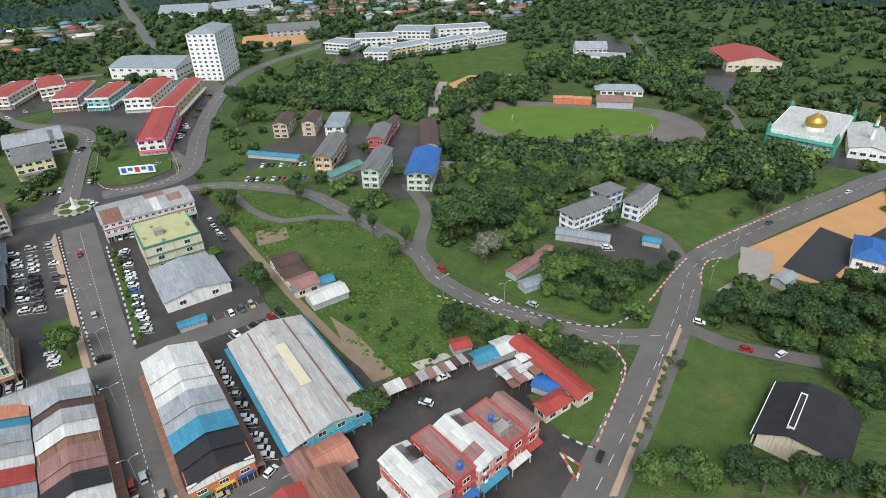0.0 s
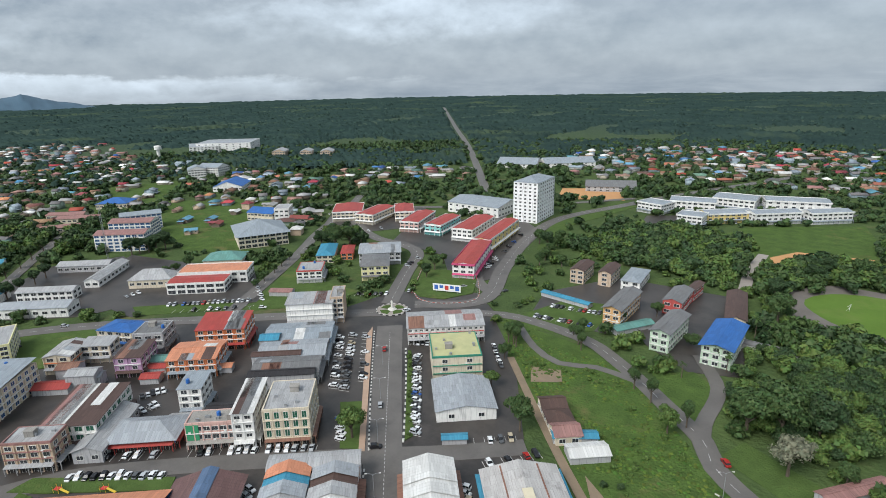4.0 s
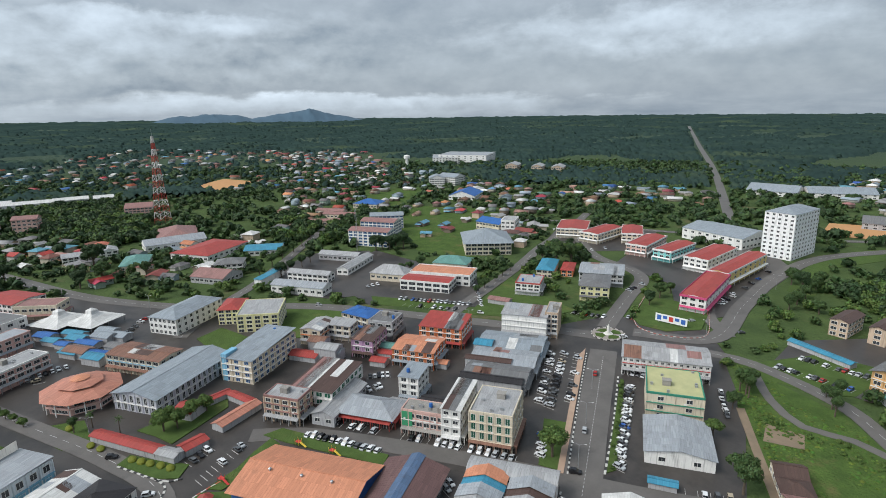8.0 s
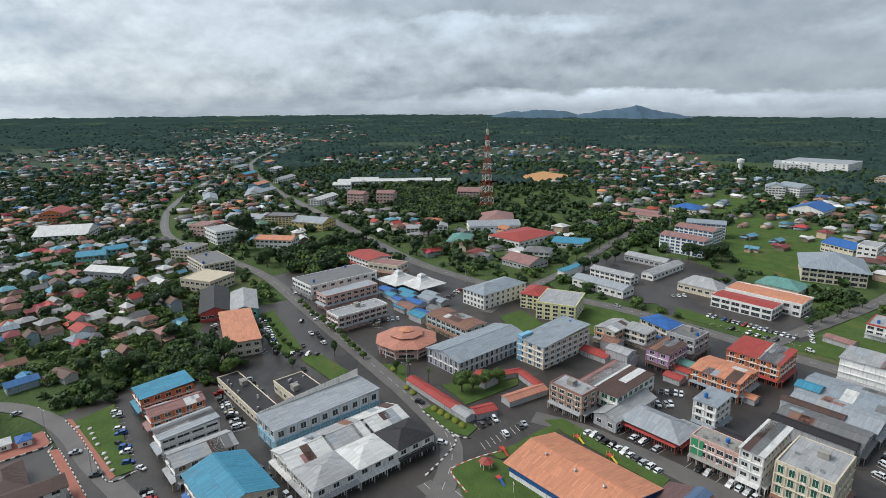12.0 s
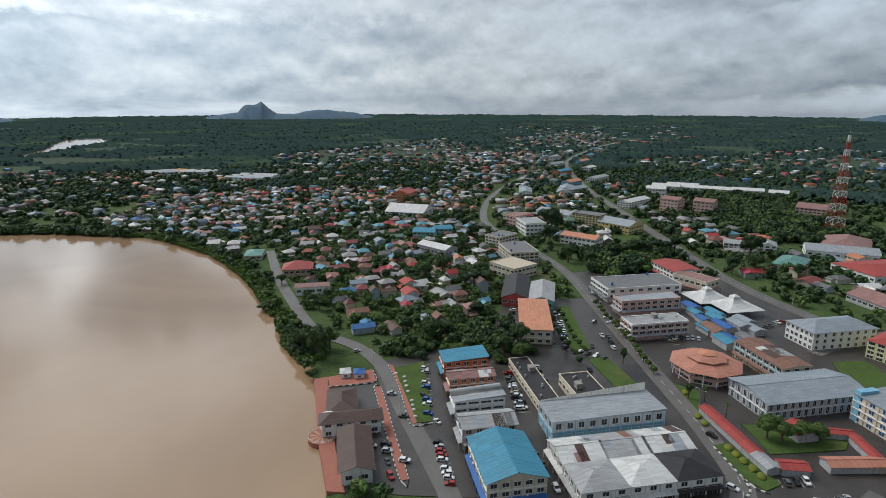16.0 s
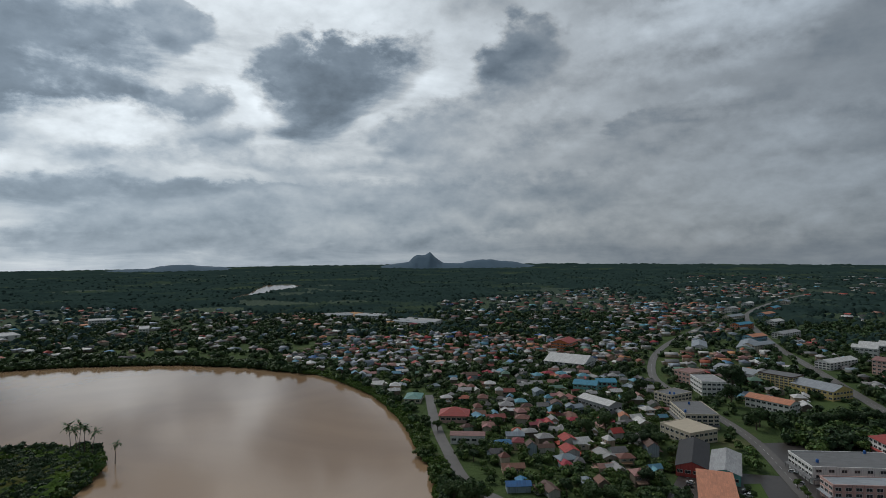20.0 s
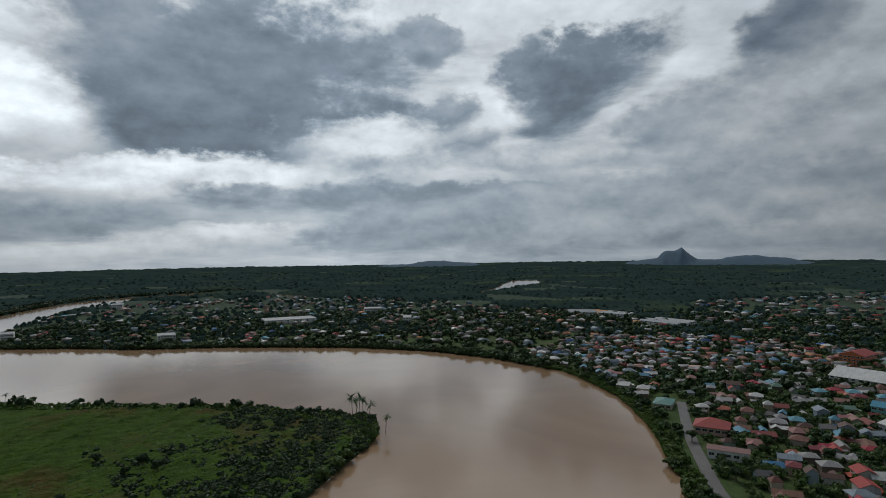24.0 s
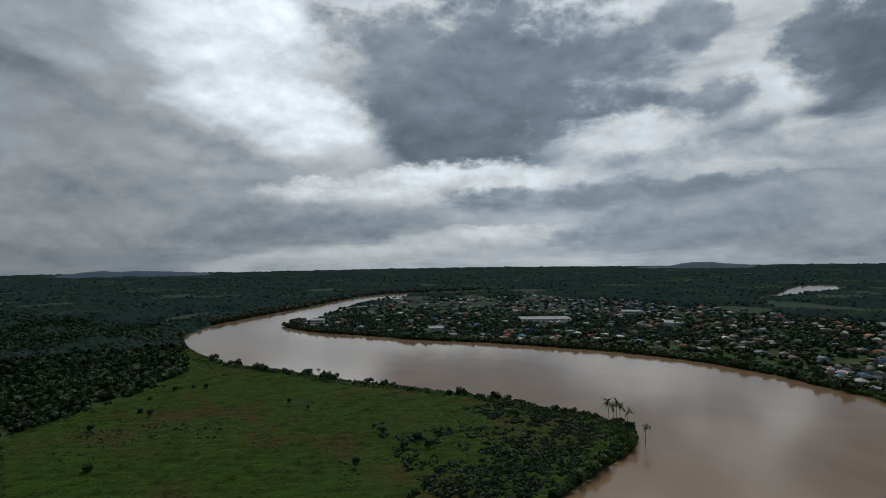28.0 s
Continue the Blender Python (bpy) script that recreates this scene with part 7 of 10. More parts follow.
# lattice radio mast
mx, my = (-687.4, 125)
mast = root_at("radio_mast", mx, my, 20, "tall red and white steel lattice radio mast", "radio mast")
REDST = surf("red_steel_paint", (0.42, 0.06, 0.04), None, 1, 0.6)
WHST = surf("white_steel_paint", (0.66, 0.64, 0.62), None, 1, 0.6)
MH = 96.0
NL = 14
for k in range(NL):
    z0_, z1_ = MH * k / NL, MH * (k + 1) / NL
    r0_, r1_ = 6.5 * (1 - 0.88 * k / NL), 6.5 * (1 - 0.88 * (k + 1) / NL)
    bm = bmesh.new()
    P0 = [Vector((r0_ * sx, r0_ * sy, z0_)) for sx, sy in ((-1, -1), (1, -1), (1, 1), (-1, 1))]
    P1 = [Vector((r1_ * sx, r1_ * sy, z1_)) for sx, sy in ((-1, -1), (1, -1), (1, 1), (-1, 1))]
    for q in range(4):
        tube(bm, P0[q], P1[q], 0.32, 5)
        tube(bm, P0[q], P1[(q + 1) % 4], 0.17, 4)
        tube(bm, P0[(q + 1) % 4], P1[q], 0.17, 4)
        tube(bm, P1[q], P1[(q + 1) % 4], 0.17, 4)
    part("mast_section", bm, REDST if k % 2 == 0 else WHST, mast)
bm = bmesh.new()
tube(bm, (0, 0, MH), (0, 0, MH + 8), 0.15, 6)
for q in range(5):
    cyl(bm, 1.6 * math.cos(q), 1.6 * math.sin(q), 58 + q * 5, 60 + q * 5, 0.7, 0.7, 10)
part("antenna", bm, STEEL, mast)
mx, my = (-438, 231.9)
mast2 = root_at("radio_mast", mx, my, 0, "slim steel lattice mast in a yard", "radio mast")
bm = bmesh.new()
for k in range(10):
    z0_, z1_ = k * 4.4, k * 4.4 + 4.4
    P0 = [Vector((0.7 * math.cos(a), 0.7 * math.sin(a), z0_)) for a in (0, 2.1, 4.2)]
    P1 = [p + Vector((0, 0, 4.4)) for p in P0]
    for q in range(3):
        tube(bm, P0[q], P1[q], 0.10, 4)
        tube(bm, P0[q], P1[(q + 1) % 3], 0.06, 4)
part("mast_section", bm, STEEL, mast2)

# water tower
wx_, wy_ = (-1021.9, 669.4)
wtw = root_at("water_tower", wx_, wy_, 0, "white concrete water tower", "water tower")
for nm, z0_, z1_, r0_, r1_ in (("shaft", 0, 13, 3.2, 3.2), ("tank", 13, 19, 6.5, 6.5), ("roof", 19, 20.5, 6.5, 1.0)):
    bm = bmesh.new()
    cyl(bm, 0, 0, z0_, z1_, r0_, r1_, 24)
    part(nm, bm, WW, wtw)

# roundabout monument
mo = root_at("monument", -183, 249, 0, "white monument on a stepped plinth", "monument", z=0.3)
for nm, z0_, z1_, r0_, r1_ in (("plinth", 0, 0.5, 2.6, 2.6), ("step", 0.5, 1.0, 1.9, 1.9), ("pillar", 1.0, 4.2, 0.9, 0.55), ("finial", 4.2, 6.0, 0.8, 0.15)):
    bm = bmesh.new()
    cyl(bm, 0, 0, z0_, z1_, r0_, r1_, 12)
    part(nm, bm, surf("white_stone", (0.7, 0.69, 0.65), (0.55, 0.53, 0.48), 0.8, 0.8), mo)

# gilded dome and minarets of the mosque
dm = root_at("mosque_dome", 209.3, 316, -40, "gold onion dome on a white drum over the mosque roof", "dome", z=-5.3)
GOLD = surf("gold_leaf", (0.55, 0.36, 0.08), (0.42, 0.27, 0.07), 1, 0.3, 0.7)
bm = bmesh.new()
cyl(bm, 0, 0, 14.3, 16.5, 5.2, 5.2, 24)
part("drum", bm, WW, dm)
bm = bmesh.new()
prof = [(5.0, 16.5), (5.6, 17.8), (5.4, 19.6), (4.2, 21.4), (2.2, 22.8), (0.6, 23.6), (0.12, 25.5)]
rr2 = [[bm.verts.new((r * math.cos(2 * math.pi * k / 24), r * math.sin(2 * math.pi * k / 24), zz)) for k in range(24)] for r, zz in prof]
for a_, b_ in zip(rr2, rr2[1:]):
    for k in range(24):
        bm.faces.new((a_[k], a_[(k + 1) % 24], b_[(k + 1) % 24], b_[k]))
part("dome", bm, GOLD, dm, smooth=True)
for cx_, cy_ in ((-17, -26), (17, -26), (17, 26), (-17, 26)):
    bm = bmesh.new()
    cyl(bm, cx_, cy_, 0, 11.0, 1.2, 1.2, 8)
    cyl(bm, cx_, cy_, 11.0, 13.5, 1.3, 0.1, 8)
    part("corner_turret", bm, WGR, ms)
mn = root_at("minaret", 233.3, 301.6, 0, "slim pale minaret with a balcony and a pointed cap", "minaret")
for nm, z0_, z1_, r0_, r1_, m_ in (("shaft", 0, 15, 1.2, 1.0, WW), ("balcony", 15, 15.8, 1.7, 1.7, WGR), ("turret", 15.8, 19, 0.8, 0.7, WW), ("cap", 19, 22, 0.95, 0.05, GOLD)):
    bm = bmesh.new()
    cyl(bm, 0, 0, z0_, z1_, r0_, r1_, 12)
    part(nm, bm, m_, mn)

# roadside billboard
bx, by = (-168.6, 286.9)
bb = root_at("billboard", bx, by, 12, "long white and blue billboard on posts", "billboard")
bm = bmesh.new()
box(bm, -9, -0.15, 1.5, 9, 0.15, 6.0)
part("panel", bm, SIGNS[1], bb)
for q in range(5):
    bm = bmesh.new()
    box(bm, -8 + q * 3.4, -0.22, 2.4 + (q % 2), -5.6 + q * 3.4, -0.16, 5.2)
    part("printed_bar", bm, SIGNS[2] if q != 2 else SIGNS[0], bb)
for q in (-7, 0, 7):
    bm = bmesh.new()
    cyl(bm, q, 0.3, 0, 5.5, 0.15, 0.15, 8)
    part("post", bm, STEEL, bb)

# sports field fittings
for gx, gy, ga in ((*(42.7, 367.6), 80), (*(126.6, 342.9), 80)):
    gp = root_at("goal_post", gx, gy, ga, "white football goal frame", "goal", "goals on the field", z=0.12)
    bm = bmesh.new()
    tube(bm, (-3.6, 0, 0), (-3.6, 0, 2.4), 0.08)
    tube(bm, (3.6, 0, 0), (3.6, 0, 2.4), 0.08)
    tube(bm, (-3.6, 0, 2.4), (3.6, 0, 2.4), 0.08)
    tube(bm, (-3.6, 0, 2.4), (-3.6, 1.6, 0), 0.05)
    tube(bm, (3.6, 0, 2.4), (3.6, 1.6, 0), 0.05)
    part("frame", bm, FRAME, gp)
for q, px_ in enumerate((986, 1003, 1020, 1036)):
    sx_, sy_ = ((*(78.3, 401.8),), (*(85, 401.3),), (*(91.5, 399.5),), (*(97.5, 397.8),))[q]
    bld(sx_, sy_, 6.6, 4.5, 4.2, -8, WO, RO, "shed", 1, "small red changing hut beside the field", "hut", "changing_hut", shops=False, rise=0.5, windows=False, over=0.2, group="red huts")
gx, gy = (115.3, 391.3)
bld(gx, gy, 24, 9, 5, -10, WK, RP, "shed", 1, "open grandstand with a rusty roof", "grandstand", "grandstand", shops=False, rise=1.5, windows=False)
gx, gy = (125.5, 420.2)
bld(gx, gy, 34, 10, 4.5, -8, WW, RM, "hip", 1, "pavilion with a pale grey hipped roof", "pavilion", "pavilion", shops=False, rise=3)

# covered walks, car shelters and small roofs
for (ax, ay), ln, dp, ro, hh, rm, lab in (((-99.6, 308.2), 32, 5, -14, 2.6, RC, "long car shelter with a light blue roof"), ((-56.7, 285.9), 24, 7, 52, 2.6, RT, "car shelter with a dark green roof"),
                                          ((1.1, 290.5), 34, 5, -8, 2.6, RD, "covered walk with a grey roof"), ((-55.2, 405.2), 14, 9, 5, 3, RM, "low shed with a pale roof"),
                                          ((-89.8, 156.3), 9, 3.6, 32, 2.6, RC, "bus shelter with a blue roof"), ((84.6, 206.5), 7, 4.5, -25, 2.6, RC, "small shelter with a bright blue roof"),
                                          ((36.2, 179.9), 22, 5, 28, 2.8, RM, "station car shelter with a pale roof"), ((32.4, 191.8), 26, 5, 45, 2.8, RP, "covered walk with a brown roof"), ((56.6, 210.9), 22, 6, -20, 3.2, RM, "station porch with a pale blue roof"),
                                          ((10.8, 137.2), 9, 6, 28, 2.8, RC, "stall with a blue tarpaulin roof"), ((28.5, 124.1), 8, 6, -28, 2.8, RB, "stall with a blue roof"), ((18.5, 141.9), 10, 7, 28, 3.0, RW, "stall with a white roof"), ((2.9, 142.3), 6, 5, 20, 3, RR, "small shack with a red roof"),
                                          ((124.7, 177), 9, 5, 35, 3.2, RBG, "small gate house with a pale roof"),
                                          ((-258.9, 237.7), 14, 7, 25, 3, RP, "low annex with a faded red roof"), ((-228.9, 18.1), 33.3, 5, 31.7, 3, RR, "covered walk with red roof tiles"), ((-210.5, 29.4), 9.0, 5, 32.8, 3, RG, "covered walk with a worn grey roof"), ((-243.2, 55.0), 13.5, 4, 104.1, 3, RR, "covered walk with red roof tiles"), ((-235.6, 64.0), 14.5, 4, 19.7, 3, RR, "covered walk with red roof tiles"),
                                          ((-222.9, 58.2), 20.9, 6, 115.2, 3, ROCT, "covered walk with an orange tiled roof"), ((-211.7, 38.0), 9.3, 6, 107.5, 3, RR, "small pavilion with a red roof"), ((-238.5, 43.3), 9, 9, 35, 4, RR, "entrance porch with a red hipped roof"),
                                          ((-52.2, 178.1), 16, 5, 28, 2.8, RC, "lean-to with a pale blue roof"), ((-45.5, 171.2), 14, 8, 35, 3, RW, "shed with white and brown sheets"), ((-31.7, 98.9), 10, 10, 35, 3.6, ROCT, "annex with a terracotta roof"), ((-37.8, 96.3), 8, 10, 35, 3.0, RP, "annex with a rosy roof"),
                                          ((-134.9, 52.9), 5, 19, 35, 3, RR, "stepped covered walk with a dark red roof"), ((-36.2, 79.5), 11, 12, 35, 8, RR, "shop house with a red roof"), ((-29.3, 84.8), 10, 12, 35, 8, RX, "shop house with an old rusty tiled roof"), ((-259.8, 104.8), 15, 8, 35, 3, RR, "lean-to with a dark red roof"), ((-230, 130.6), 8, 6, 35, 3, RR, "small shop annex with a maroon roof"), ((-238, 143.6), 12, 7, 35, 4, RT, "annex with a green metal roof"), ((-206.5, 178.9), 9, 8, 35, 7, RC, "raised roof in turquoise sheets"), ((-175.3, 156.1), 28, 6, 35, 6.6, RBK, "lean-to with black wet sheets"), ((-171.3, 123), 13, 9, 35, 8, RBK, "flat rear annex with a black wet roof"), ((-252.3, 114), 12, 8, 35, 7, RG, "rear wing with a grey metal roof"), ((-266, 115.1), 9, 8, 35, 6, RX, "rear wing with a rusty roof"), ((-233.6, 149.1), 10, 6, 35, 5, RP, "rear lean-to with a faded roof"), ((-209.2, 152.7), 8, 5, 35, 3, RO, "lean-to with an orange roof"), ((-249.9, 116.9), 7, 6, 35, 5, RBG, "lean-to with a pale blue roof"), ((-190.6, 167.9), 22, 5, 35, 6.8, RK, "stretch of dark brown roof"), ((-235.8, 137.8), 8, 5, 35, 3, RR, "lean-to with a red roof"), ((-188.5, 116.2), 9, 5, 35, 3, RG, "lean-to with a grey roof"), ((-369.8, 13.5), 14, 6, 35, 3, RC, "market stall row with a turquoise roof"), ((-349.1, 18), 14, 6, 35, 3, RB, "market stall row with a blue roof"), ((-352.4, 26.1), 12, 8, 35, 4, RM, "market stall with a slate blue roof"), ((-338.2, 12.5), 14, 8, 35, 4, RX, "market shed with a rusty brown roof"), ((-365.7, 2.3), 10, 6, 35, 3, RC, "market stall with a turquoise roof"), ((-322.6, 18.8), 12, 8, 35, 4, RC, "market shed with a turquoise roof"), ((-355.4, 6.9), 8, 5, 35, 3, RB, "market stall with a blue roof"), ((-331.6, 29.1), 10, 7, 35, 4, RD, "market shed with a grey roof")):
    bld(ax, ay, ln, dp, hh, ro, WK, rm, "gable", 1, lab, "shelter", "shelter", shops=False, windows=False, rise=min(ln, dp) * 0.16, over=0.4)

# small park on the waterfront
gz = root_at("gazebo", *(-146.7, 38.9), 35, "small park gazebo with a dark red hipped roof", "gazebo", z=0.5)
for sx in (-2.2, 2.2):
    for sy in (-2.2, 2.2):
        bm = bmesh.new()
        cyl(bm, sx, sy, 0, 2.8, 0.14, 0.14, 8)
        part("post", bm, FRAME, gz)
part("roof", roof_bm("hip", 5, 5.2, 2.8, 1.6, 0.7), RR, gz)
gz2 = root_at("gazebo", *(-175.7, 32.7), 20, "small park gazebo with a dark red peaked roof", "gazebo", z=0.5)
for q in range(6):
    bm = bmesh.new()
    cyl(bm, 2.0 * math.cos(q * 1.047), 2.0 * math.sin(q * 1.047), 0, 2.6, 0.12, 0.12, 8)
    part("post", bm, FRAME, gz2)
bm = bmesh.new()
cyl(bm, 0, 0, 2.6, 4.2, 2.9, 0.15, 6)
part("roof", bm, RR, gz2)
px_, py_ = (-150.5, 43.3)
bm = bmesh.new()
for q in range(24):
    a0_, a1_ = q * math.pi / 12, (q + 1) * math.pi / 12
    prism(bm, [(px_ + r * math.cos(a), py_ + r * math.sin(a)) for r, a in ((3.0, a0_), (4.3, a0_), (4.3, a1_), (3.0, a1_))], 0.4, 0.95)
tagged(finish("ring_bench", bm, KW), "white ring-shaped bench round a flower bed", "bench")
for (hx, hy), r_ in (((-153.5, 37.9), 1.0), ((-142.3, 43.7), 1.2), ((-143.7, 49.5), 1.0), ((-161.4, 39.3), 1.3), ((-134, 48), 1.0), ((-151.5, 47.8), 0.9)):
    gl = root_at("park_lamp", hx, hy, 0, "short white park lamp with two globes", "lamp", "park lamps", z=0.5)
    bm = bmesh.new()
    cyl(bm, 0, 0, 0, 3.4, 0.07, 0.05, 8)
    tube(bm, (-0.4, 0, 3.3), (0.4, 0, 3.3), 0.04)
    part("post", bm, FRAME, gl)
    for sx in (-0.4, 0.4):
        bm = bmesh.new()
        bmesh.ops.create_icosphere(bm, subdivisions=1, radius=0.22, matrix=Matrix.Translation((sx, 0, 3.55)))
        part("globe", bm, FRAME, gl)
# play frames
for (hx, hy), m_ in (((-189.3, 70.5), SIGNS[3]), ((-176.1, 78.2), SIGNS[3]), ((-185, 40.4), SIGNS[0]), ((-168.4, 35.7), SIGNS[2])):
    pf = root_at("play_frame", hx, hy, 20, "bright painted playground slide and frame", "play frame", z=0.5)
    bm = bmesh.new()
    for sx in (-1, 1):
        for sy in (-0.8, 0.8):
            tube(bm, (sx, sy, 0), (sx, sy, 2.4), 0.07)
    part("frame", bm, m_, pf)
    bm = bmesh.new()
    slab(bm, [(-1, -0.8, 1.3), (1, -0.8, 1.3), (1, 0.8, 1.3), (-1, 0.8, 1.3)])
    part("deck", bm, SIGNS[0], pf)
    bm = bmesh.new()
    slab(bm, [(1, -0.4, 1.3), (4.0, -0.4, 0.15), (4.0, 0.4, 0.15), (1, 0.4, 1.3)])
    part("slide", bm, m_, pf)
# row of white boulders on the riverside lawn
for q in range(9):
    bx_, by_ = ((-219, -120.7), (-215.1, -118.1), (-211.4, -115.5), (-200.4, -107), (-197.1, -104.8), (-194, -102.6), (-220.7, -126.1), (-189.4, -99.5), (-207, -112.3))[q]
    bm = bmesh.new()
    bmesh.ops.create_icosphere(bm, subdivisions=2, radius=0.9)
    for v in bm.verts:
        v.co *= 1 + 0.12 * noise.noise(v.co * 1.3 + Vector((q, 0, 0)))
        v.co.z *= 0.6
    tagged(finish("boulder", bm, KW, at=pose(bx_, by_, 0.75)), "white painted boulder on the grass strip", "boulder", "white boulders")

# street lamps
LAMPM = surf("lamp_post_paint", (0.38, 0.39, 0.40), None, 1, 0.5, 0.3)
proto = root_at("street_lamp", -148, 192, 35, "tall grey street lamp with two curved arms", "street lamp", "street lamps", z=0.1)
bm = bmesh.new()
cyl(bm, 0, 0, 0, 9.5, 0.12, 0.07, 8)
part("post", bm, LAMPM, proto)
for s in (-1, 1):
    bm = bmesh.new()
    tube(bm, (0, 0, 9.3), (s * 1.0, 0, 9.9), 0.05, 6)
    tube(bm, (s * 1.0, 0, 9.9), (s * 2.2, 0, 10.0), 0.05, 6)
    part("arm", bm, LAMPM, proto)
    bm = bmesh.new()
    box(bm, s * 2.2 - 0.35, -0.13, 9.90, s * 2.2 + 0.35, 0.13, 10.03)
    part("lantern", bm, FRAME, proto)
for k in range(1, 5):
    c = Vector((-148, 192)) + AV * 30 * k
    copy_thing(proto, pose(c.x, c.y, 0.1, 0, 0, 35))
for lx, ly, lr in ((*(38.9, 103.2), 60), (*(61, 125.6), 60), (*(51.7, 135.7), 60), (*(81.9, 157.8), 60), (*(96.9, 176), 45), (*(117.4, 201.7), 30), (*(160, 229.5), 30), (*(49.2, 122.4), 60), (*(-2.7, 170.8), 30), (*(19.3, 166.2), 30), (*(-146.8, 285.5), 0), (*(-160.7, 398.6), 10), (*(-205, 225.8), 35), (*(-241.6, 197.6), 35), (*(-391.9, 56.3), 35), (*(-243.4, 7.3), 60), (*(-188.1, -105.6), 50), (*(-220, -138.1), 50)):
    copy_thing(proto, pose(lx, ly, 0.1, 0, 0, lr))

# mountains on the horizon, the haze of the air painted into their blue
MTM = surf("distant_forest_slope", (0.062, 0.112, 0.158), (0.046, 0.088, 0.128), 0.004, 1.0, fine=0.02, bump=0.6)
rngm = np.random.default_rng(3)
for name_, az_c, half, peak, base_, dist, seed_ in (("mountain", -137.2, 5.2, 172, 20, 4650, 1), ("hill", -143.5, 8.0, 94, 10, 4600, 2), ("hill", 156.5, 6.0, 94, 0, 4600, 3), ("hill", 165.0, 6.0, 80, 0, 4650, 4), ("hill", -62.0, 9.0, 62, 0, 4600, 5), ("hill", -115.0, 9.0, 70, 0, 4700, 6)):
    n_ = 90
    t_ = np.linspace(-1, 1, n_)
    ph = rngm.uniform(0, 6, 6)
    ridge = (1 - np.abs(t_) ** 1.5)
    wob = sum(np.sin(t_ * f + p) / f for f, p in zip((7, 13, 23, 41, 67, 90), ph)) * 1.3
    top = base_ + (peak - base_) * np.clip(ridge * (0.92 + 0.5 * wob) if name_ == "hill" else np.maximum(np.exp(-(np.abs(t_ + 0.22) / 0.24) ** 1.15) * 0.92 + 0.42 * np.exp(-((t_ - 0.06) / 0.16) ** 2), 0.40 * ridge) * (0.98 + 0.10 * wob), 0, 1.1)
    rows_ = []
    for fr, dr in ((0, -380), (0.45, -240), (0.8, -110), (1.0, 0), (0.6, 120), (0, 260)):
        a = np.radians(az_c + t_ * half)
        jag = 1 + 0.04 * np.sin(t_ * 21 + dr) + 0.02 * np.sin(t_ * 51 + dr * 2)
        rows_.append(np.stack([(dist + dr * jag) * np.cos(a), (dist + dr * jag) * np.sin(a), np.where(fr > 0, top * fr * (jag if fr < 1 else 1), -5)], 1))
    V_ = np.concatenate(rows_)
    k_, q_ = np.meshgrid(np.arange(5), np.arange(n_ - 1), indexing="ij")
    a_ = (k_ * n_ + q_).ravel()
    T_ = np.concatenate([np.stack([a_, a_ + n_ + 1, a_ + n_], 1), np.stack([a_, a_ + 1, a_ + n_ + 1], 1)])
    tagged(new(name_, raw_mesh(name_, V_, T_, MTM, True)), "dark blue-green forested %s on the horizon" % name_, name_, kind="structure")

# round river terrace of the pavilion, with its glazed bay and railing
tx_, ty_ = -161.5, -126.0
ter = root_at("river_terrace", tx_, ty_, 35, "round paved terrace with a railing over the river", "terrace")
bm = bmesh.new()
cyl(bm, 0, 0, -1.6, 0.58, 5.6, 5.6, 36)
part("deck", bm, REDPAVE, ter)
for k in range(10):
    a = radians(36 * k)
    bm = bmesh.new()
    prism(bm, [(0.6 * math.cos(a), 0.6 * math.sin(a)), (5.2 * math.cos(a - 0.13), 5.2 * math.sin(a - 0.13)), (5.2 * math.cos(a + 0.13), 5.2 * math.sin(a + 0.13))], 0.5, 0.59)
    part("paving_ray", bm, TANPAVE, ter, "pale paving ray")
bm = bmesh.new()
for k in range(26):
    a, b = radians(360 / 26 * k), radians(360 / 26 * (k + 1))
    tube(bm, (5.5 * math.cos(a), 5.5 * math.sin(a), 0.5), (5.5 * math.cos(a), 5.5 * math.sin(a), 1.6), 0.05, 5)
    for zz in (1.1, 1.6):
        tube(bm, (5.5 * math.cos(a), 5.5 * math.sin(a), zz), (5.5 * math.cos(b), 5.5 * math.sin(b), zz), 0.045, 5)
part("railing", bm, FRAME, ter, "white tubular railing")
bay_ = root_at("bay_tower", -167.6, -127.4, 35, "round white glazed bay under the pavilion's roof", "bay")
bm = bmesh.new()
cyl(bm, 0, 0, 0.2, 2.6, 3.2, 3.2, 28)
cyl(bm, 0, 0, 4.6, 6.2, 3.2, 3.2, 28)
part("wall", bm, WW, bay_)
bm = bmesh.new()
cyl(bm, 0, 0, 2.5, 4.7, 3.05, 3.05, 28)
part("glazing", bm, GLASS, bay_)
for (kx_, ky_), rm_, lab_ in (((-209.1, -147.2), RW, "white"), ((-211.4, -141), RB, "blue")):
    bld(kx_, ky_, 5.5, 4.5, 3, 35, WW, rm_, "hip", 1, "small riverside kiosk with a %s roof" % lab_, "kiosk", "kiosk", shops=False, rise=1.0, over=0.5, bay=2.5, ww=1.4, wh=1.0)

# ---------------------------------------------------------------- village houses
HOUSES = []
def house_roof(name, c):
    return surf("village_roof_" + name, c, tuple(a * 0.62 + r * 0.10 for a, r in zip(c, (0.42, 0.28, 0.20))), 0.3, 0.65, streak=-0.6, bump=0.06, fine=2.0, spec=0.3, per="island", spread=0.11, sheets=0.5)


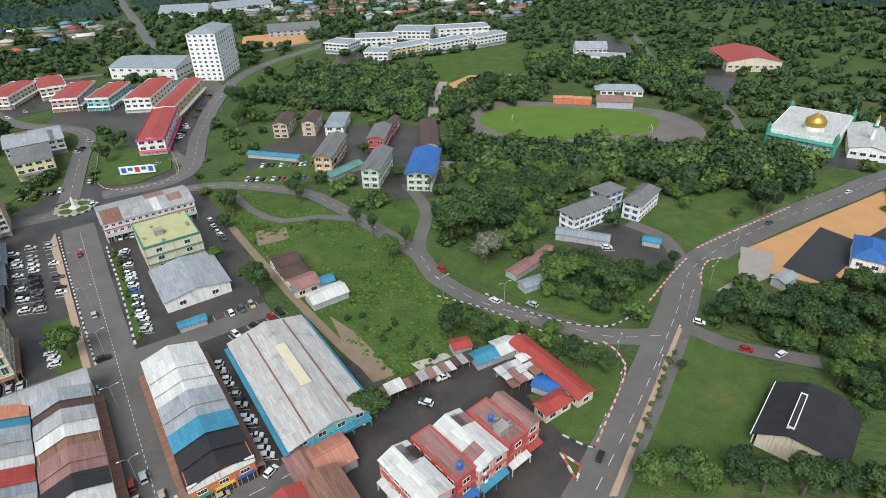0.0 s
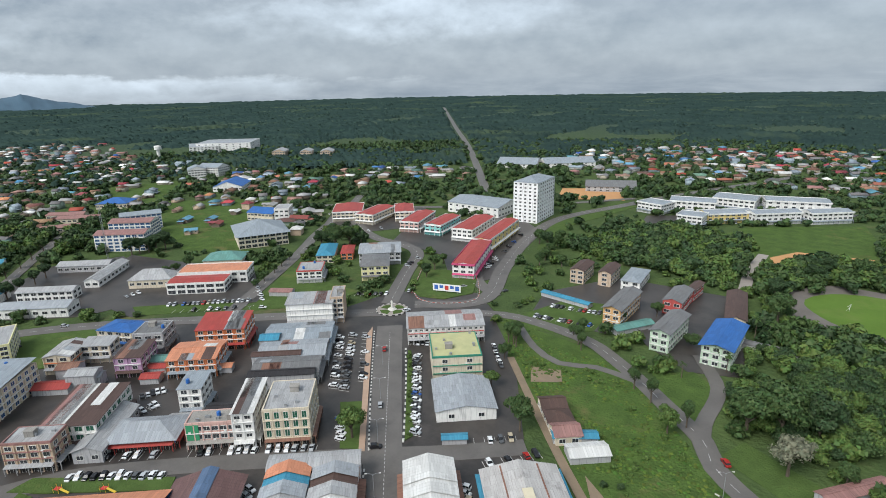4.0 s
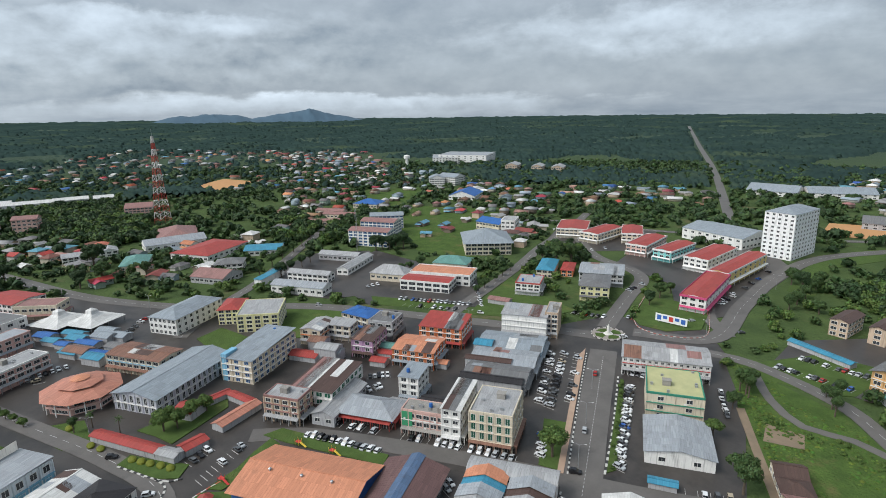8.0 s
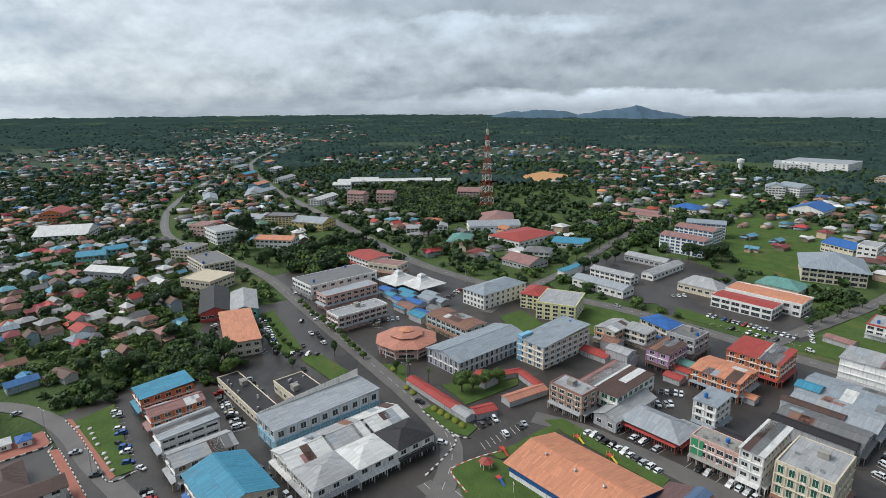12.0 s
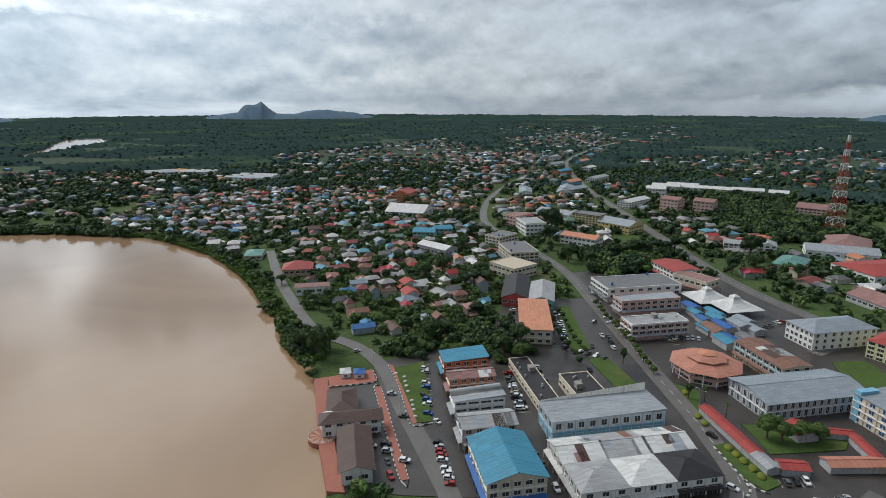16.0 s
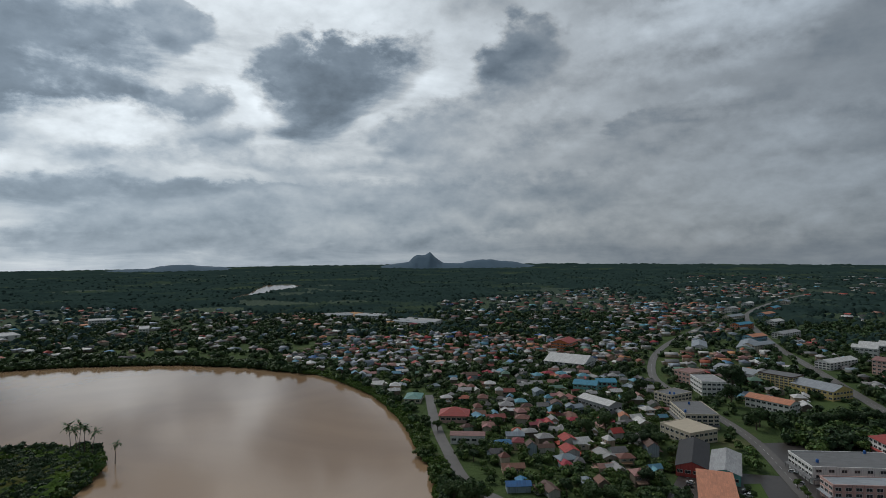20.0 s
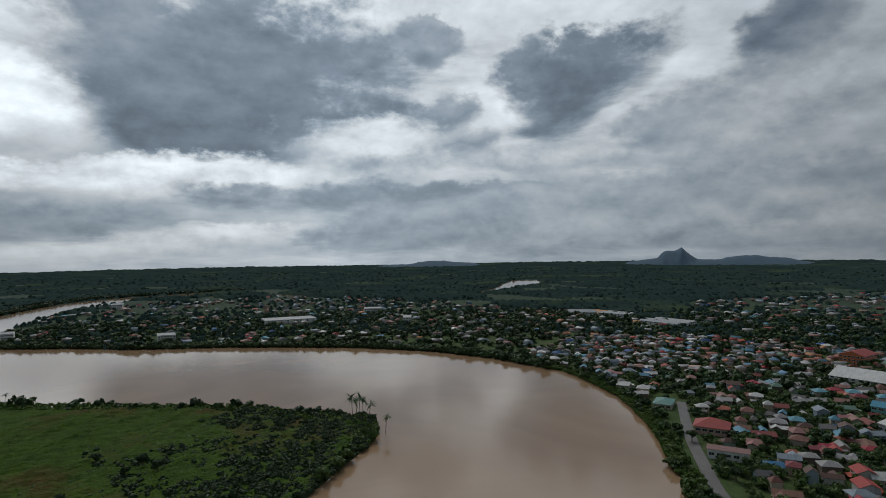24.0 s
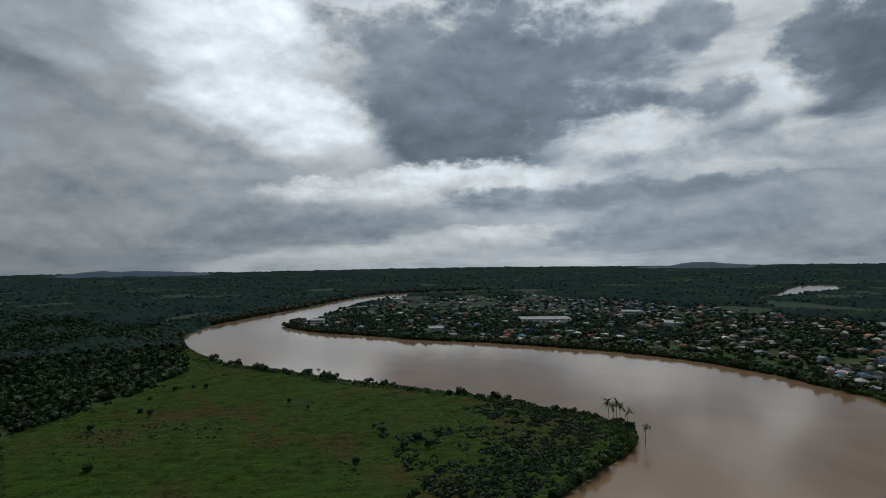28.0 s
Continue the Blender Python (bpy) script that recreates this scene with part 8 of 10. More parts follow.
HM = [(n_, house_roof(n_.replace(" ", "_"), c_), w_) for n_, c_, w_ in (
    ("grey", (0.38, 0.38, 0.38), 8), ("dark grey", (0.15, 0.15, 0.155), 5), ("rusty", (0.24, 0.118, 0.078), 5), ("brown", (0.135, 0.078, 0.062), 4), ("maroon", (0.27, 0.065, 0.055), 3), ("red", (0.46, 0.062, 0.048), 3),
    ("rosy", (0.40, 0.22, 0.185), 4), ("blue", (0.04, 0.17, 0.42), 1), ("pale blue", (0.13, 0.34, 0.48), 4), ("slate blue", (0.29, 0.35, 0.41), 6), ("white", (0.72, 0.72, 0.70), 7), ("orange", (0.56, 0.22, 0.11), 2), ("green", (0.12, 0.24, 0.19), 1))]
HWALL = [WT, wall_m("dull_white", (0.58, 0.56, 0.52)), wall_m("weathered_plank", (0.20, 0.16, 0.125)), wall_m("faded_green", (0.30, 0.37, 0.31)), wall_m("old_cream", (0.48, 0.43, 0.34)), wall_m("faded_blue", (0.34, 0.42, 0.47))]
protos = []
KIDS = {}


def merge(bm, other, m):
    """Add a second mesh to the first, moved by m."""
    me = bpy.data.meshes.new("piece")
    other.to_mesh(me)
    other.free()
    me.transform(m)
    bm.from_mesh(me)
    bpy.data.meshes.remove(me)


def gable_fill(bm, w, d, h, rise):
    for s in (-1, 1):
        v = [bm.verts.new(p) for p in ((s * w / 2, -d / 2, h), (s * w / 2, d / 2, h), (s * w / 2, 0, h + rise))]
        bm.faces.new(v if s > 0 else v[::-1])


for k, (cn, rm, wgt) in enumerate(HM):
    for v_ in range(3):
        w_, d_, h_ = ((12, 8.5, 3.4), (10, 9, 5.4), (13, 7.6, 3.6))[v_]
        rise_ = (1.7, 1.9, 1.5)[v_]
        kind_ = "hip" if (k + v_) % 2 and v_ < 2 else "gable_x"
        bm = bmesh.new()
        box(bm, -w_ / 2, -d_ / 2, 0, w_ / 2, d_ / 2, h_)
        if kind_ == "gable_x":
            gable_fill(bm, w_ - 0.1, d_, h_, rise_)
        if v_ == 0:
            box(bm, w_ / 2, -d_ / 2 + 0.4, 0, w_ / 2 + 3.2, d_ / 2 - 2.5, 2.7)
        if v_ == 2:
            box(bm, -w_ / 2 + 0.6, -d_ / 2 - 5.0, 0, -w_ / 2 + 6.4, -d_ / 2, h_)
        hw = HWALL[(k + v_ * 2) % 6]
        ob = finish("house", bm, hw, at=pose(0, 0, -60))
        bm = roof_bm(kind_, w_, d_, h_, rise_, 0.8, None)
        if v_ == 0:
            slab(bm, [(w_ / 2 + 0.2, -d_ / 2 - 0.2, 2.95), (w_ / 2 + 4.0, -d_ / 2 - 0.2, 2.6), (w_ / 2 + 4.0, d_ / 2 - 2.0, 2.6), (w_ / 2 + 0.2, d_ / 2 - 2.0, 2.95)])
        if v_ == 1:
            slab(bm, [(-w_ / 2 + 0.4, -d_ / 2 - 3.4, 2.5), (w_ / 2 - 2.4, -d_ / 2 - 3.4, 2.5), (w_ / 2 - 2.4, -d_ / 2, 3.0), (-w_ / 2 + 0.4, -d_ / 2, 3.0)])
        if v_ == 2:
            merge(bm, roof_bm("gable_y", 5.8, 9.4, h_ - 0.05, rise_ * 0.78, 0.7, None), pose(-w_ / 2 + 3.5, -d_ / 2 - 0.9, 0))
        kids = [("roof", part("roof", bm, rm, ob).data, Matrix())]
        for q in range(2):
            wm_ = pose((-w_ / 4 + q * w_ / 2) if v_ < 2 else (1.5 + q * 3.2), -d_ / 2, h_ - 1.5)
            kids.append(("window", share("window", window_mesh(2.0 if v_ == 2 else 2.4, 1.1, None, None, 2), ob, wm_).data, wm_))
        KIDS[ob.name] = kids
        tagged(ob, "small village house with a %s %s roof" % (cn, "hipped" if kind_ == "hip" else "gabled metal" if v_ < 2 else "cross-gabled metal"), "house", "village houses")
        protos += [ob] * wgt
used = set()


def clone(ob, m):
    """A copy of a small thing and its listed parts, or the thing itself the first time."""
    if ob.name not in used:
        used.add(ob.name)
        ob.matrix_basis = m
        return ob
    o2 = new(ob.name.split(".")[0], ob.data)
    o2.matrix_basis = m
    tagged(o2, ob["label"], ob["category"], ob["group"])
    for nm, me, km in KIDS[ob.name]:
        share(nm, me, o2, km)
    return o2


hrng = random.Random(11)


NRNG = np.random.default_rng(12)
RARR = {id(line): np.array([(p.x, p.y) for p in line]) for line, _ in ROADS}


def clear_mask(x, y, road_gap, house_gap, keep_open=True):
    ok = ~wet(x, y)
    for line, half in ROADS:
        P = RARR[id(line)]
        lo, hi = P.min(0) - 20, P.max(0) + 20
        near_ = (x > lo[0]) & (x < hi[0]) & (y > lo[1]) & (y < hi[1])
        if near_.any():
            ok[near_] &= gap(x[near_], y[near_], P, False) > half + road_gap
    if keep_open:
        for poly_ in KEEP:
            ok &= ~inside(x, y, poly_)
    for fx, fy, fr, fw, fd, frot in FOOT:
        near_ = (np.abs(x - fx) < fr + house_gap + 6) & (np.abs(y - fy) < fr + house_gap + 6)
        if near_.any():
            c, s = math.cos(radians(-frot)), math.sin(radians(-frot))
            lx, ly = (x[near_] - fx) * c - (y[near_] - fy) * s, (x[near_] - fx) * s + (y[near_] - fy) * c
            ok[near_] &= (np.abs(lx) > fw / 2 + house_gap) | (np.abs(ly) > fd / 2 + house_gap)
    return ok


def patchy(x, y, wave, seed):
    """Slow variation over the land between 0 and 1."""
    v = np.zeros(x.shape)
    g = np.random.default_rng(seed)
    for k in range(7):
        a, p, f = g.uniform(0, 6.28), g.uniform(0, 6.28), (1 + 0.6 * k) / wave
        v += np.sin((x * math.cos(a) + y * math.sin(a)) * f + p) / (1 + 0.35 * k)
    return np.clip(0.5 + v / 5, 0, 1)


def village(outline, space, axis, keep=0.86, jitter=0.3, scale=(0.85, 1.25)):
    P = np.array([(p[0], p[1]) for p in outline])
    c, s = math.cos(radians(axis)), math.sin(radians(axis))
    ctr = P.mean(0)
    L = P - ctr
    u, v = L[:, 0] * c + L[:, 1] * s, -L[:, 0] * s + L[:, 1] * c
    nu, nv = int((u.max() - u.min()) / space) + 1, int((v.max() - v.min()) / space) + 1
    ga, gb = np.meshgrid(np.arange(nu), np.arange(nv), indexing="ij")
    ga, gb = ga.ravel() + NRNG.uniform(-jitter, jitter, ga.size), gb.ravel() + NRNG.uniform(-jitter, jitter, gb.size)
    uu, vv = u.min() + ga * space, v.min() + gb * space
    x, y = ctr[0] + uu * c - vv * s, ctr[1] + uu * s + vv * c
    ok = (NRNG.uniform(0, 1, x.size) < keep) & inside(x, y, P)
    x, y = x[ok], y[ok]
    ok = clear_mask(x, y, 6.5, 6.5, False) & (gap(x, y, RIVER) > 16)
    for x_, y_ in zip(x[ok].tolist(), y[ok].tolist()):
        sc = hrng.uniform(*scale)
        HOUSES.append((x_, y_, hrng.randrange(len(protos)), axis + hrng.choice((0, 90, 180, 270)) + hrng.gauss(0, 9), sc, sc * hrng.uniform(0.85, 1.15), hrng.uniform(0.9, 1.25)))
        FOOT.append((x_, y_, 7 * sc, 12 * sc, 9 * sc, axis))


village([(-401, -363), (-454, -372), (-564, -358), (-611, -277), (-543, -193), (-406, -134), (-334, -112), (-272, -129), (-256, -171), (-278, -207), (-292, -236), (-348, -295)], 14.5, 48, 0.72, 0.44, (0.55, 1.05))
village([(-391, -602), (-544, -672), (-689, -607), (-778, -452), (-748, -297), (-606, -232), (-564, -358), (-438, -389), (-354, -367), (-380, -448), (-386, -516)], 14.5, 55, 0.74, 0.42, (0.6, 1.05))
village([(278, -1056), (249, -1324), (142, -1693), (-270, -1766), (-556, -1534), (-688, -1289), (-764, -976), (-788, -714), (-563, -511), (-438, -517), (-384, -648), (-271, -748), (36, -924)], 27, 20, 0.36, scale=(0.7, 1.2))
village([(-1439, 569), (-1398, 698), (-735, 601), (-589, 576), (-458, 481), (-506, 424), (-398, 318), (-431, 292), (-568, 363), (-664, 351), (-680, 310), (-675, 254)], 25, 30, 0.55, scale=(0.75, 1.25))
village([(-328, 989), (-173, 1140), (47, 1131), (139, 1166), (90, 687), (57, 746), (-30, 744), (-156, 740), (-240, 753)], 23, 10, 0.7, scale=(0.9, 1.35))
village([(-469, 523), (-339, 660), (-397, 774), (-557, 688), (-542, 571)], 25, 25, 0.7, scale=(1.0, 1.4))
village([(-1441, -651), (-1476, -389), (-1023, -223), (-698, -244), (-593, -253), (-555, -264)], 22, 40, 0.6, scale=(0.75, 1.25))
village([(-1391, -155), (-2013, 306), (-1355, 796), (-796, 471), (-850, 306), (-991, 148), (-1120, -25)], 38, 35, 0.42, scale=(0.8, 1.5))
village([(-654, -43), (-532, 24), (-452, 66), (-417, 100), (-537, 182), (-572, 181), (-594, 87), (-692, 7)], 20, 35, 0.7)
village([(-2112, -709), (-2731, -476), (-2327, -305), (-1266, -285), (-1256, -433)], 36, 20, 0.45, scale=(0.9, 1.5))
village([(-1119, -983), (-2003, -915), (-1397, -482), (-892, -306), (-831, -482), (-776, -657)], 29, 30, 0.45, scale=(0.8, 1.4))
village([(-735, 601), (-558, 589), (-399, 443), (-328, 315), (-494, 414)], 24, 35, 0.6, scale=(0.9, 1.4))
village([(-675, 254), (-680, 310), (-664, 351), (-525, 278), (-593, 268), (-551, 203)], 22, 35, 0.6, scale=(0.9, 1.3))
village([(-3197, -1127), (-3815, -133), (-2236, -42), (-1710, -364), (-1920, -640)], 110, 30, 0.55, scale=(1.4, 2.2))

village([(-500, -110), (-560, -60), (-700, -110), (-850, -180), (-760, -255), (-600, -215)], 19, 25, 0.7, scale=(0.7, 1.25))
village([(-470, 35), (-560, -5), (-760, -90), (-960, -165), (-975, -115), (-770, -40), (-570, 50), (-500, 80)], 18, 25, 0.7, scale=(0.7, 1.25))
HOUSES.sort(key=lambda q: math.hypot(q[0], q[1]))
for x, y, k, rz, sx, sy, sz in HOUSES[:255]:
    clone(protos[k], pose(x, y, 0, 0, 0, rz)).scale = (sx, sy, sz)
joined = {}
for x, y, k, rz, sx, sy, sz in HOUSES[255:]:
    m = pose(x, y, 0, 0, 0, rz) @ Matrix.Diagonal((sx, sy, sz, 1))
    for me in (protos[k].data, KIDS[protos[k].name][0][1]):
        joined.setdefault(me.name, (me, []))[1].append(m)
HMESH = {}
for me, ms in joined.values():
    co = np.empty(len(me.vertices) * 3)
    me.vertices.foreach_get("co", co)
    co = co.reshape(-1, 3)
    me.calc_loop_triangles()
    tr = np.empty(len(me.loop_triangles) * 3, dtype=np.int32)
    me.loop_triangles.foreach_get("vertices", tr)
    tr = tr.reshape(-1, 3)
    VV, TT = HMESH.setdefault(me.materials[0].name, (me.materials[0], [], []))[1:]
    for m in ms:
        M = np.array(m)
        TT.append(tr + sum(len(v) for v in VV[-1:]) * 0 + HMESH.setdefault("n" + me.materials[0].name, [0])[0])
        VV.append(co @ M[:3, :3].T + M[:3, 3])
        HMESH["n" + me.materials[0].name][0] += len(co)
for key, val in list(HMESH.items()):
    if isinstance(val, tuple):
        ob = new("far_houses", raw_mesh("far_houses", np.concatenate(val[1]), np.concatenate(val[2]), val[0]))
        tagged(ob, "many small village houses far across the land", "houses", kind="stuff")
for ob in set(protos):
    if ob.name not in used:
        for c in [o for o in scene.collection.objects if o.parent == ob]:
            bpy.data.objects.remove(c)
        bpy.data.objects.remove(ob)
protos = []

# ---------------------------------------------------------------- cars
CARS = []
CM = [("white", (0.72, 0.73, 0.74), 9), ("silver", (0.42, 0.44, 0.46), 4), ("black", (0.015, 0.015, 0.018), 4), ("dark grey", (0.09, 0.095, 0.10), 3), ("red", (0.36, 0.025, 0.02), 1), ("blue", (0.03, 0.10, 0.34), 1), ("pale gold", (0.42, 0.36, 0.26), 1)]


def car_body(pickup=False):
    bm = bmesh.new()
    L_, W_ = 4.1, 1.66
    low = [(-2.05, 0.28), (-2.08, 0.75), (-1.95, 0.93), (1.0, 0.92), (1.85, 0.80), (2.05, 0.62), (2.05, 0.28)]
    pts = [[bm.verts.new((x, s * W_ / 2 * (0.93 if abs(x) > 1.9 else 1.0), z)) for x, z in low] for s in (-1, 1)]
    n = len(low)
    for k in range(n):
        j = (k + 1) % n
        bm.faces.new((pts[0][k], pts[0][j], pts[1][j], pts[1][k]))
    bm.faces.new(pts[0][::-1])
    bm.faces.new(pts[1])
    x0, x1 = (-0.55, 0.55) if pickup else (-1.55, 0.45)
    box(bm, x0, -W_ / 2 * 0.84, 1.46, x1 - 0.15, W_ / 2 * 0.84, 1.52)
    for xx in (x0, (x0 + x1) / 2, x1 - 0.2):
        for s in (-1, 1):
            tube(bm, (xx + (0.5 if xx > 0 else -0.12), s * 0.80, 0.92), (xx, s * 0.70, 1.48), 0.05, 4)
    return bm


def car_cabin(pickup=False):
    bm = bmesh.new()
    x0, x1 = (-0.60, 0.55) if pickup else (-1.60, 0.45)
    b_ = [(x0 - 0.25, -0.79), (x1 + 0.55, -0.79), (x1 + 0.55, 0.79), (x0 - 0.25, 0.79)]
    t_ = [(x0, -0.69), (x1 - 0.2, -0.69), (x1 - 0.2, 0.69), (x0, 0.69)]
    lo = [bm.verts.new((x, y, 0.9)) for x, y in b_]
    hi = [bm.verts.new((x, y, 1.47)) for x, y in t_]
    for k in range(4):
        bm.faces.new((lo[k], lo[(k + 1) % 4], hi[(k + 1) % 4], hi[k]))
    bm.faces.new(hi)
    return bm


bm = bmesh.new()
cyl(bm, 0, 0, -0.10, 0.10, 0.31, 0.31, 10)
WHEEL = bpy.data.meshes.new("wheel")
bm.to_mesh(WHEEL)
bm.free()
WHEEL.materials.append(TYRE)
car_protos = []
for cn, cc, wgt in CM:
    for pk in (False, True) if cn in ("white", "silver", "dark grey") else (False,):
        cm_ = surf("car_paint_" + cn.replace(" ", "_"), cc, tuple(q * 0.85 for q in cc), 0.4, 0.25, 0.0, bump=0, spec=0.6)
        ob = finish("pickup" if pk else "car", car_body(pk), cm_, at=pose(0, 0, -60))
        kids = [("cabin_glass", part("cabin_glass", car_cabin(pk), CARGLASS, ob).data, Matrix())]
        for sx in (-1.28, 1.28):
            for sy in (-0.76, 0.76):
                wm_ = pose(sx, sy, 0.31, 90)
                kids.append(("wheel", share("wheel", WHEEL, ob, wm_).data, wm_))
        KIDS[ob.name] = kids
        tagged(ob, "%s %s on the asphalt" % (cn, "pickup truck" if pk else "small car"), "car", "cars")
        car_protos += [ob] * (1 if pk else wgt)
crng = random.Random(5)


def car(x, y, rot, z=0.36):
    CARS.append((x, y))
    if math.hypot(x, y) > 395 and len(CARS) % 3:
        return
    ob = clone(crng.choice(car_protos), pose(x, y, z, 0, 0, rot))
    s = crng.uniform(0.94, 1.1)
    ob.scale = (s, s, s * crng.uniform(0.97, 1.15))


def car_row(p, q, n, turn=90, fill=0.88, z=0.24):
    """Parked cars from p to q; turn: the angle of each car to the row."""
    a = math.degrees(math.atan2(q[1] - p[1], q[0] - p[0]))
    step = math.hypot(q[0] - p[0], q[1] - p[1]) / max(n - 1, 1)
    bm = bmesh.new()
    ux, uy = math.cos(radians(a)), math.sin(radians(a))
    lx, ly = math.cos(radians(a + turn)), math.sin(radians(a + turn))
    for k in range(n + 1):
        mx_, my_ = p[0] + ux * (k - 0.5) * step, p[1] + uy * (k - 0.5) * step
        prism(bm, [(mx_ + lx * s1 * 2.4 + ux * s2 * 0.07, my_ + ly * s1 * 2.4 + uy * s2 * 0.07) for s1, s2 in ((-1, -1), (1, -1), (1, 1), (-1, 1))], 0.1, 0.306)
    if 25 < abs(turn) < 155 and math.hypot(*p) < 360:
        tagged(finish("parking_bay_lines", bm, LINE), "worn white parking bay lines on the asphalt", "road marking", kind="stuff")
    else:
        bm.free()
    for k in range(n):
        if crng.random() < fill:
            t = k / max(n - 1, 1)
            car(p[0] + (q[0] - p[0]) * t + crng.gauss(0, 0.15), p[1] + (q[1] - p[1]) * t + crng.gauss(0, 0.15), a + turn + crng.choice((0, 180)) + crng.gauss(0, 2), z)


car_row((-184.5, 205.2), (-155.1, 166), 13, 70)
car_row((-180.4, 210.2), (-150.1, 166.8), 13, 70)
car_row((-175.3, 215), (-147.8, 176.9), 12, 70, 0.6)
car_row((-138.3, 206.4), (-105.1, 153.8), 26, 65)
car_row((-74.7, 136.1), (-49.2, 101), 17, 60)
car_row((-135.1, 101.6), (-110.5, 65.3), 15, 50)
car_row((-192.9, 76.2), (-166.9, 92.1), 12, 90)
car_row((-168, 105.4), (-149.8, 116.9), 9, 90)
car_row((-145.3, 119.9), (-132.5, 127.9), 6, 90, 0.8)
car_row((-198.2, 85.6), (-179.4, 98.1), 8, 85, 0.6)
car_row((-81.9, 160.7), (-72.3, 167.2), 4, 90)
car_row((-147.5, 217.3), (-140.8, 220.5), 4, 80)
car_row((-111.1, 233.5), (-99.3, 216.4), 7, 10)
car_row((-73.1, 150.7), (-61.3, 163.2), 6, 90, 0.6)
car_row((-194.7, 209.5), (-166.3, 175), 6, 0, 0.5)
car_row((-221, 120), (-216.9, 127.3), 5, 90)
car_row((-209.8, 113.1), (-209.4, 118.2), 4, 90)
car_row((-135.9, 147.5), (-127.3, 137.6), 5, 60)
car_row((-106.4, 278), (-76.9, 279.2), 12, 80, 0.8)
car_row((-103.3, 296.3), (-71.6, 298.2), 13, 80, 0.8)
car_row((-305.7, 191.8), (-268.7, 219.5), 17, 80)
car_row((-293.1, 188.6), (-266.9, 207.3), 8, 80, 0.5)
car_row((-294.1, 246.5), (-262.5, 224.9), 6, 20)
car_row((-342.9, 188.1), (-342.9, 211.3), 7, 80, 0.6)
car_row((-364.6, 155.8), (-394.9, 203.6), 8, 80, 0.5)
car_row((-168.4, 343.2), (-182.4, 439.1), 22, 70)
car_row((-166.5, 323.9), (-178.2, 389.9), 12, 70, 0.5)
car_row((-308.4, 383.7), (-294.8, 427.2), 11, 80)
car_row((-51.1, 540.5), (19.4, 588.6), 26, 80, 0.75)
car_row((-216.1, 259.9), (-200.5, 268), 6, 80)
car_row((-221.1, 320.6), (-223.5, 339), 6, 80)
car_row((-396.9, 414.7), (-384.7, 426.2), 4, 80)
car_row((-342.7, -106), (-300.8, -94.3), 9, 80)
car_row((-334.5, -75.3), (-290.4, -60), 15, 75)
car_row((-316, -31.7), (-325.6, 4.9), 15, 80, 0.8)
car_row((-380.4, -61.5), (-330.2, -42.7), 7, 80, 0.7)
car_row((-354, 35.6), (-374, 49.6), 7, 80, 0.7)
car_row((-337.2, -17.4), (-316.4, -7.5), 5, 60, 0.7)
car_row((-203.5, 35.3), (-206.6, 41.8), 3, 80, 0.9)
car_row((-190.1, 35), (-201.9, 53), 9, 70, 0.6)
car_row((-288, -71), (-279.3, -37.9), 9, 80, 0.6)
car_row((-254.5, -66.8), (-231.6, -53.5), 7, 80, 0.9)
car_row((-236.9, -74.1), (-214.6, -60.7), 6, 80, 0.9)
car_row((-234.2, -117.7), (-190.2, -93.7), 14, 75, 0.55)
car_row((-167.8, -102), (-150.9, -89.3), 6, 10, 0.6)
car_row((-176.2, -82.8), (-153.4, -67.4), 11, 75)
car_row((-242.8, -77.1), (-213.2, -61.9), 8, 80)
car_row((-195.8, -54.9), (-167.9, -35.3), 6, 0, 0.5)
car_row((-309.1, -40.7), (-294.2, -35.4), 3, 20)
car_row((64.3, 213), (65.6, 203.6), 4, 80)
for (cx_, cy_), cr_ in (((-113.6, 49.9), 30), ((-131.1, 38.1), 30), ((-102.7, 57.9), 30), ((-91.7, 67.2), 30), ((-80.2, 75), 35), ((-103.1, 50.8), 30), ((-86.8, 60.9), 30), ((-78.8, 66.4), 30), ((-79.3, 94.4), 125),
                        ((-72.3, 89.1), 125), ((-81.3, 92.1), 125), ((-77.9, 87.4), 125), ((-46.9, 95.9), 60), ((-57.2, 89), 35), ((-50.6, 83.5), 35), ((-8.1, 119.1), 150), ((-3.6, 189.4), 120), ((15.9, 167.8), 140),
                        ((29.3, 165.3), 145), ((-156.2, 204.5), 125), ((-127.8, 162.6), 125), ((-112.7, 139.5), 35), ((38.5, 99.5), 60), ((141.3, 222.4), 30), ((94.4, 139.9), -20), ((104.4, 137.5), 30), ((84.7, 154), -25), ((193.3, 251.3), 30),
                        ((-7.6, 118.8), 160), ((-2.7, 129), 30), ((-20.4, 119.3), 90), ((8.9, 141.6), 150), ((-251.9, 215.2), 30), ((-190.8, 278.7), 100), ((-174.5, 251.2), 60), ((-208.8, 230.2), 30), ((-230.6, 218.8), 30), ((-164.3, 301.6), 60),
                        ((-137.9, 306.2), 60), ((-284, 175), 35), ((-329, 144.2), 35), ((-52.1, 298.1), 60), ((-303.5, 278.6), 60), ((-328.2, -51.7), -25), ((-291.6, -46), 20), ((-192.4, 18.7), 70), ((-224, 12.2), 60), ((-323.1, 117.7), 35),
                        ((-277.7, 170.2), 35), ((-206.2, -104.1), 60), ((-189.4, -89.6), 60), ((-179.1, -71.8), 55), ((-308, -43.7), 30), ((-262.5, -41.9), 30), ((-406.8, -78.7), 30), ((-541.6, -18.9), 25), ((-493.4, 14), 25)):
    car(cx_, cy_, cr_)

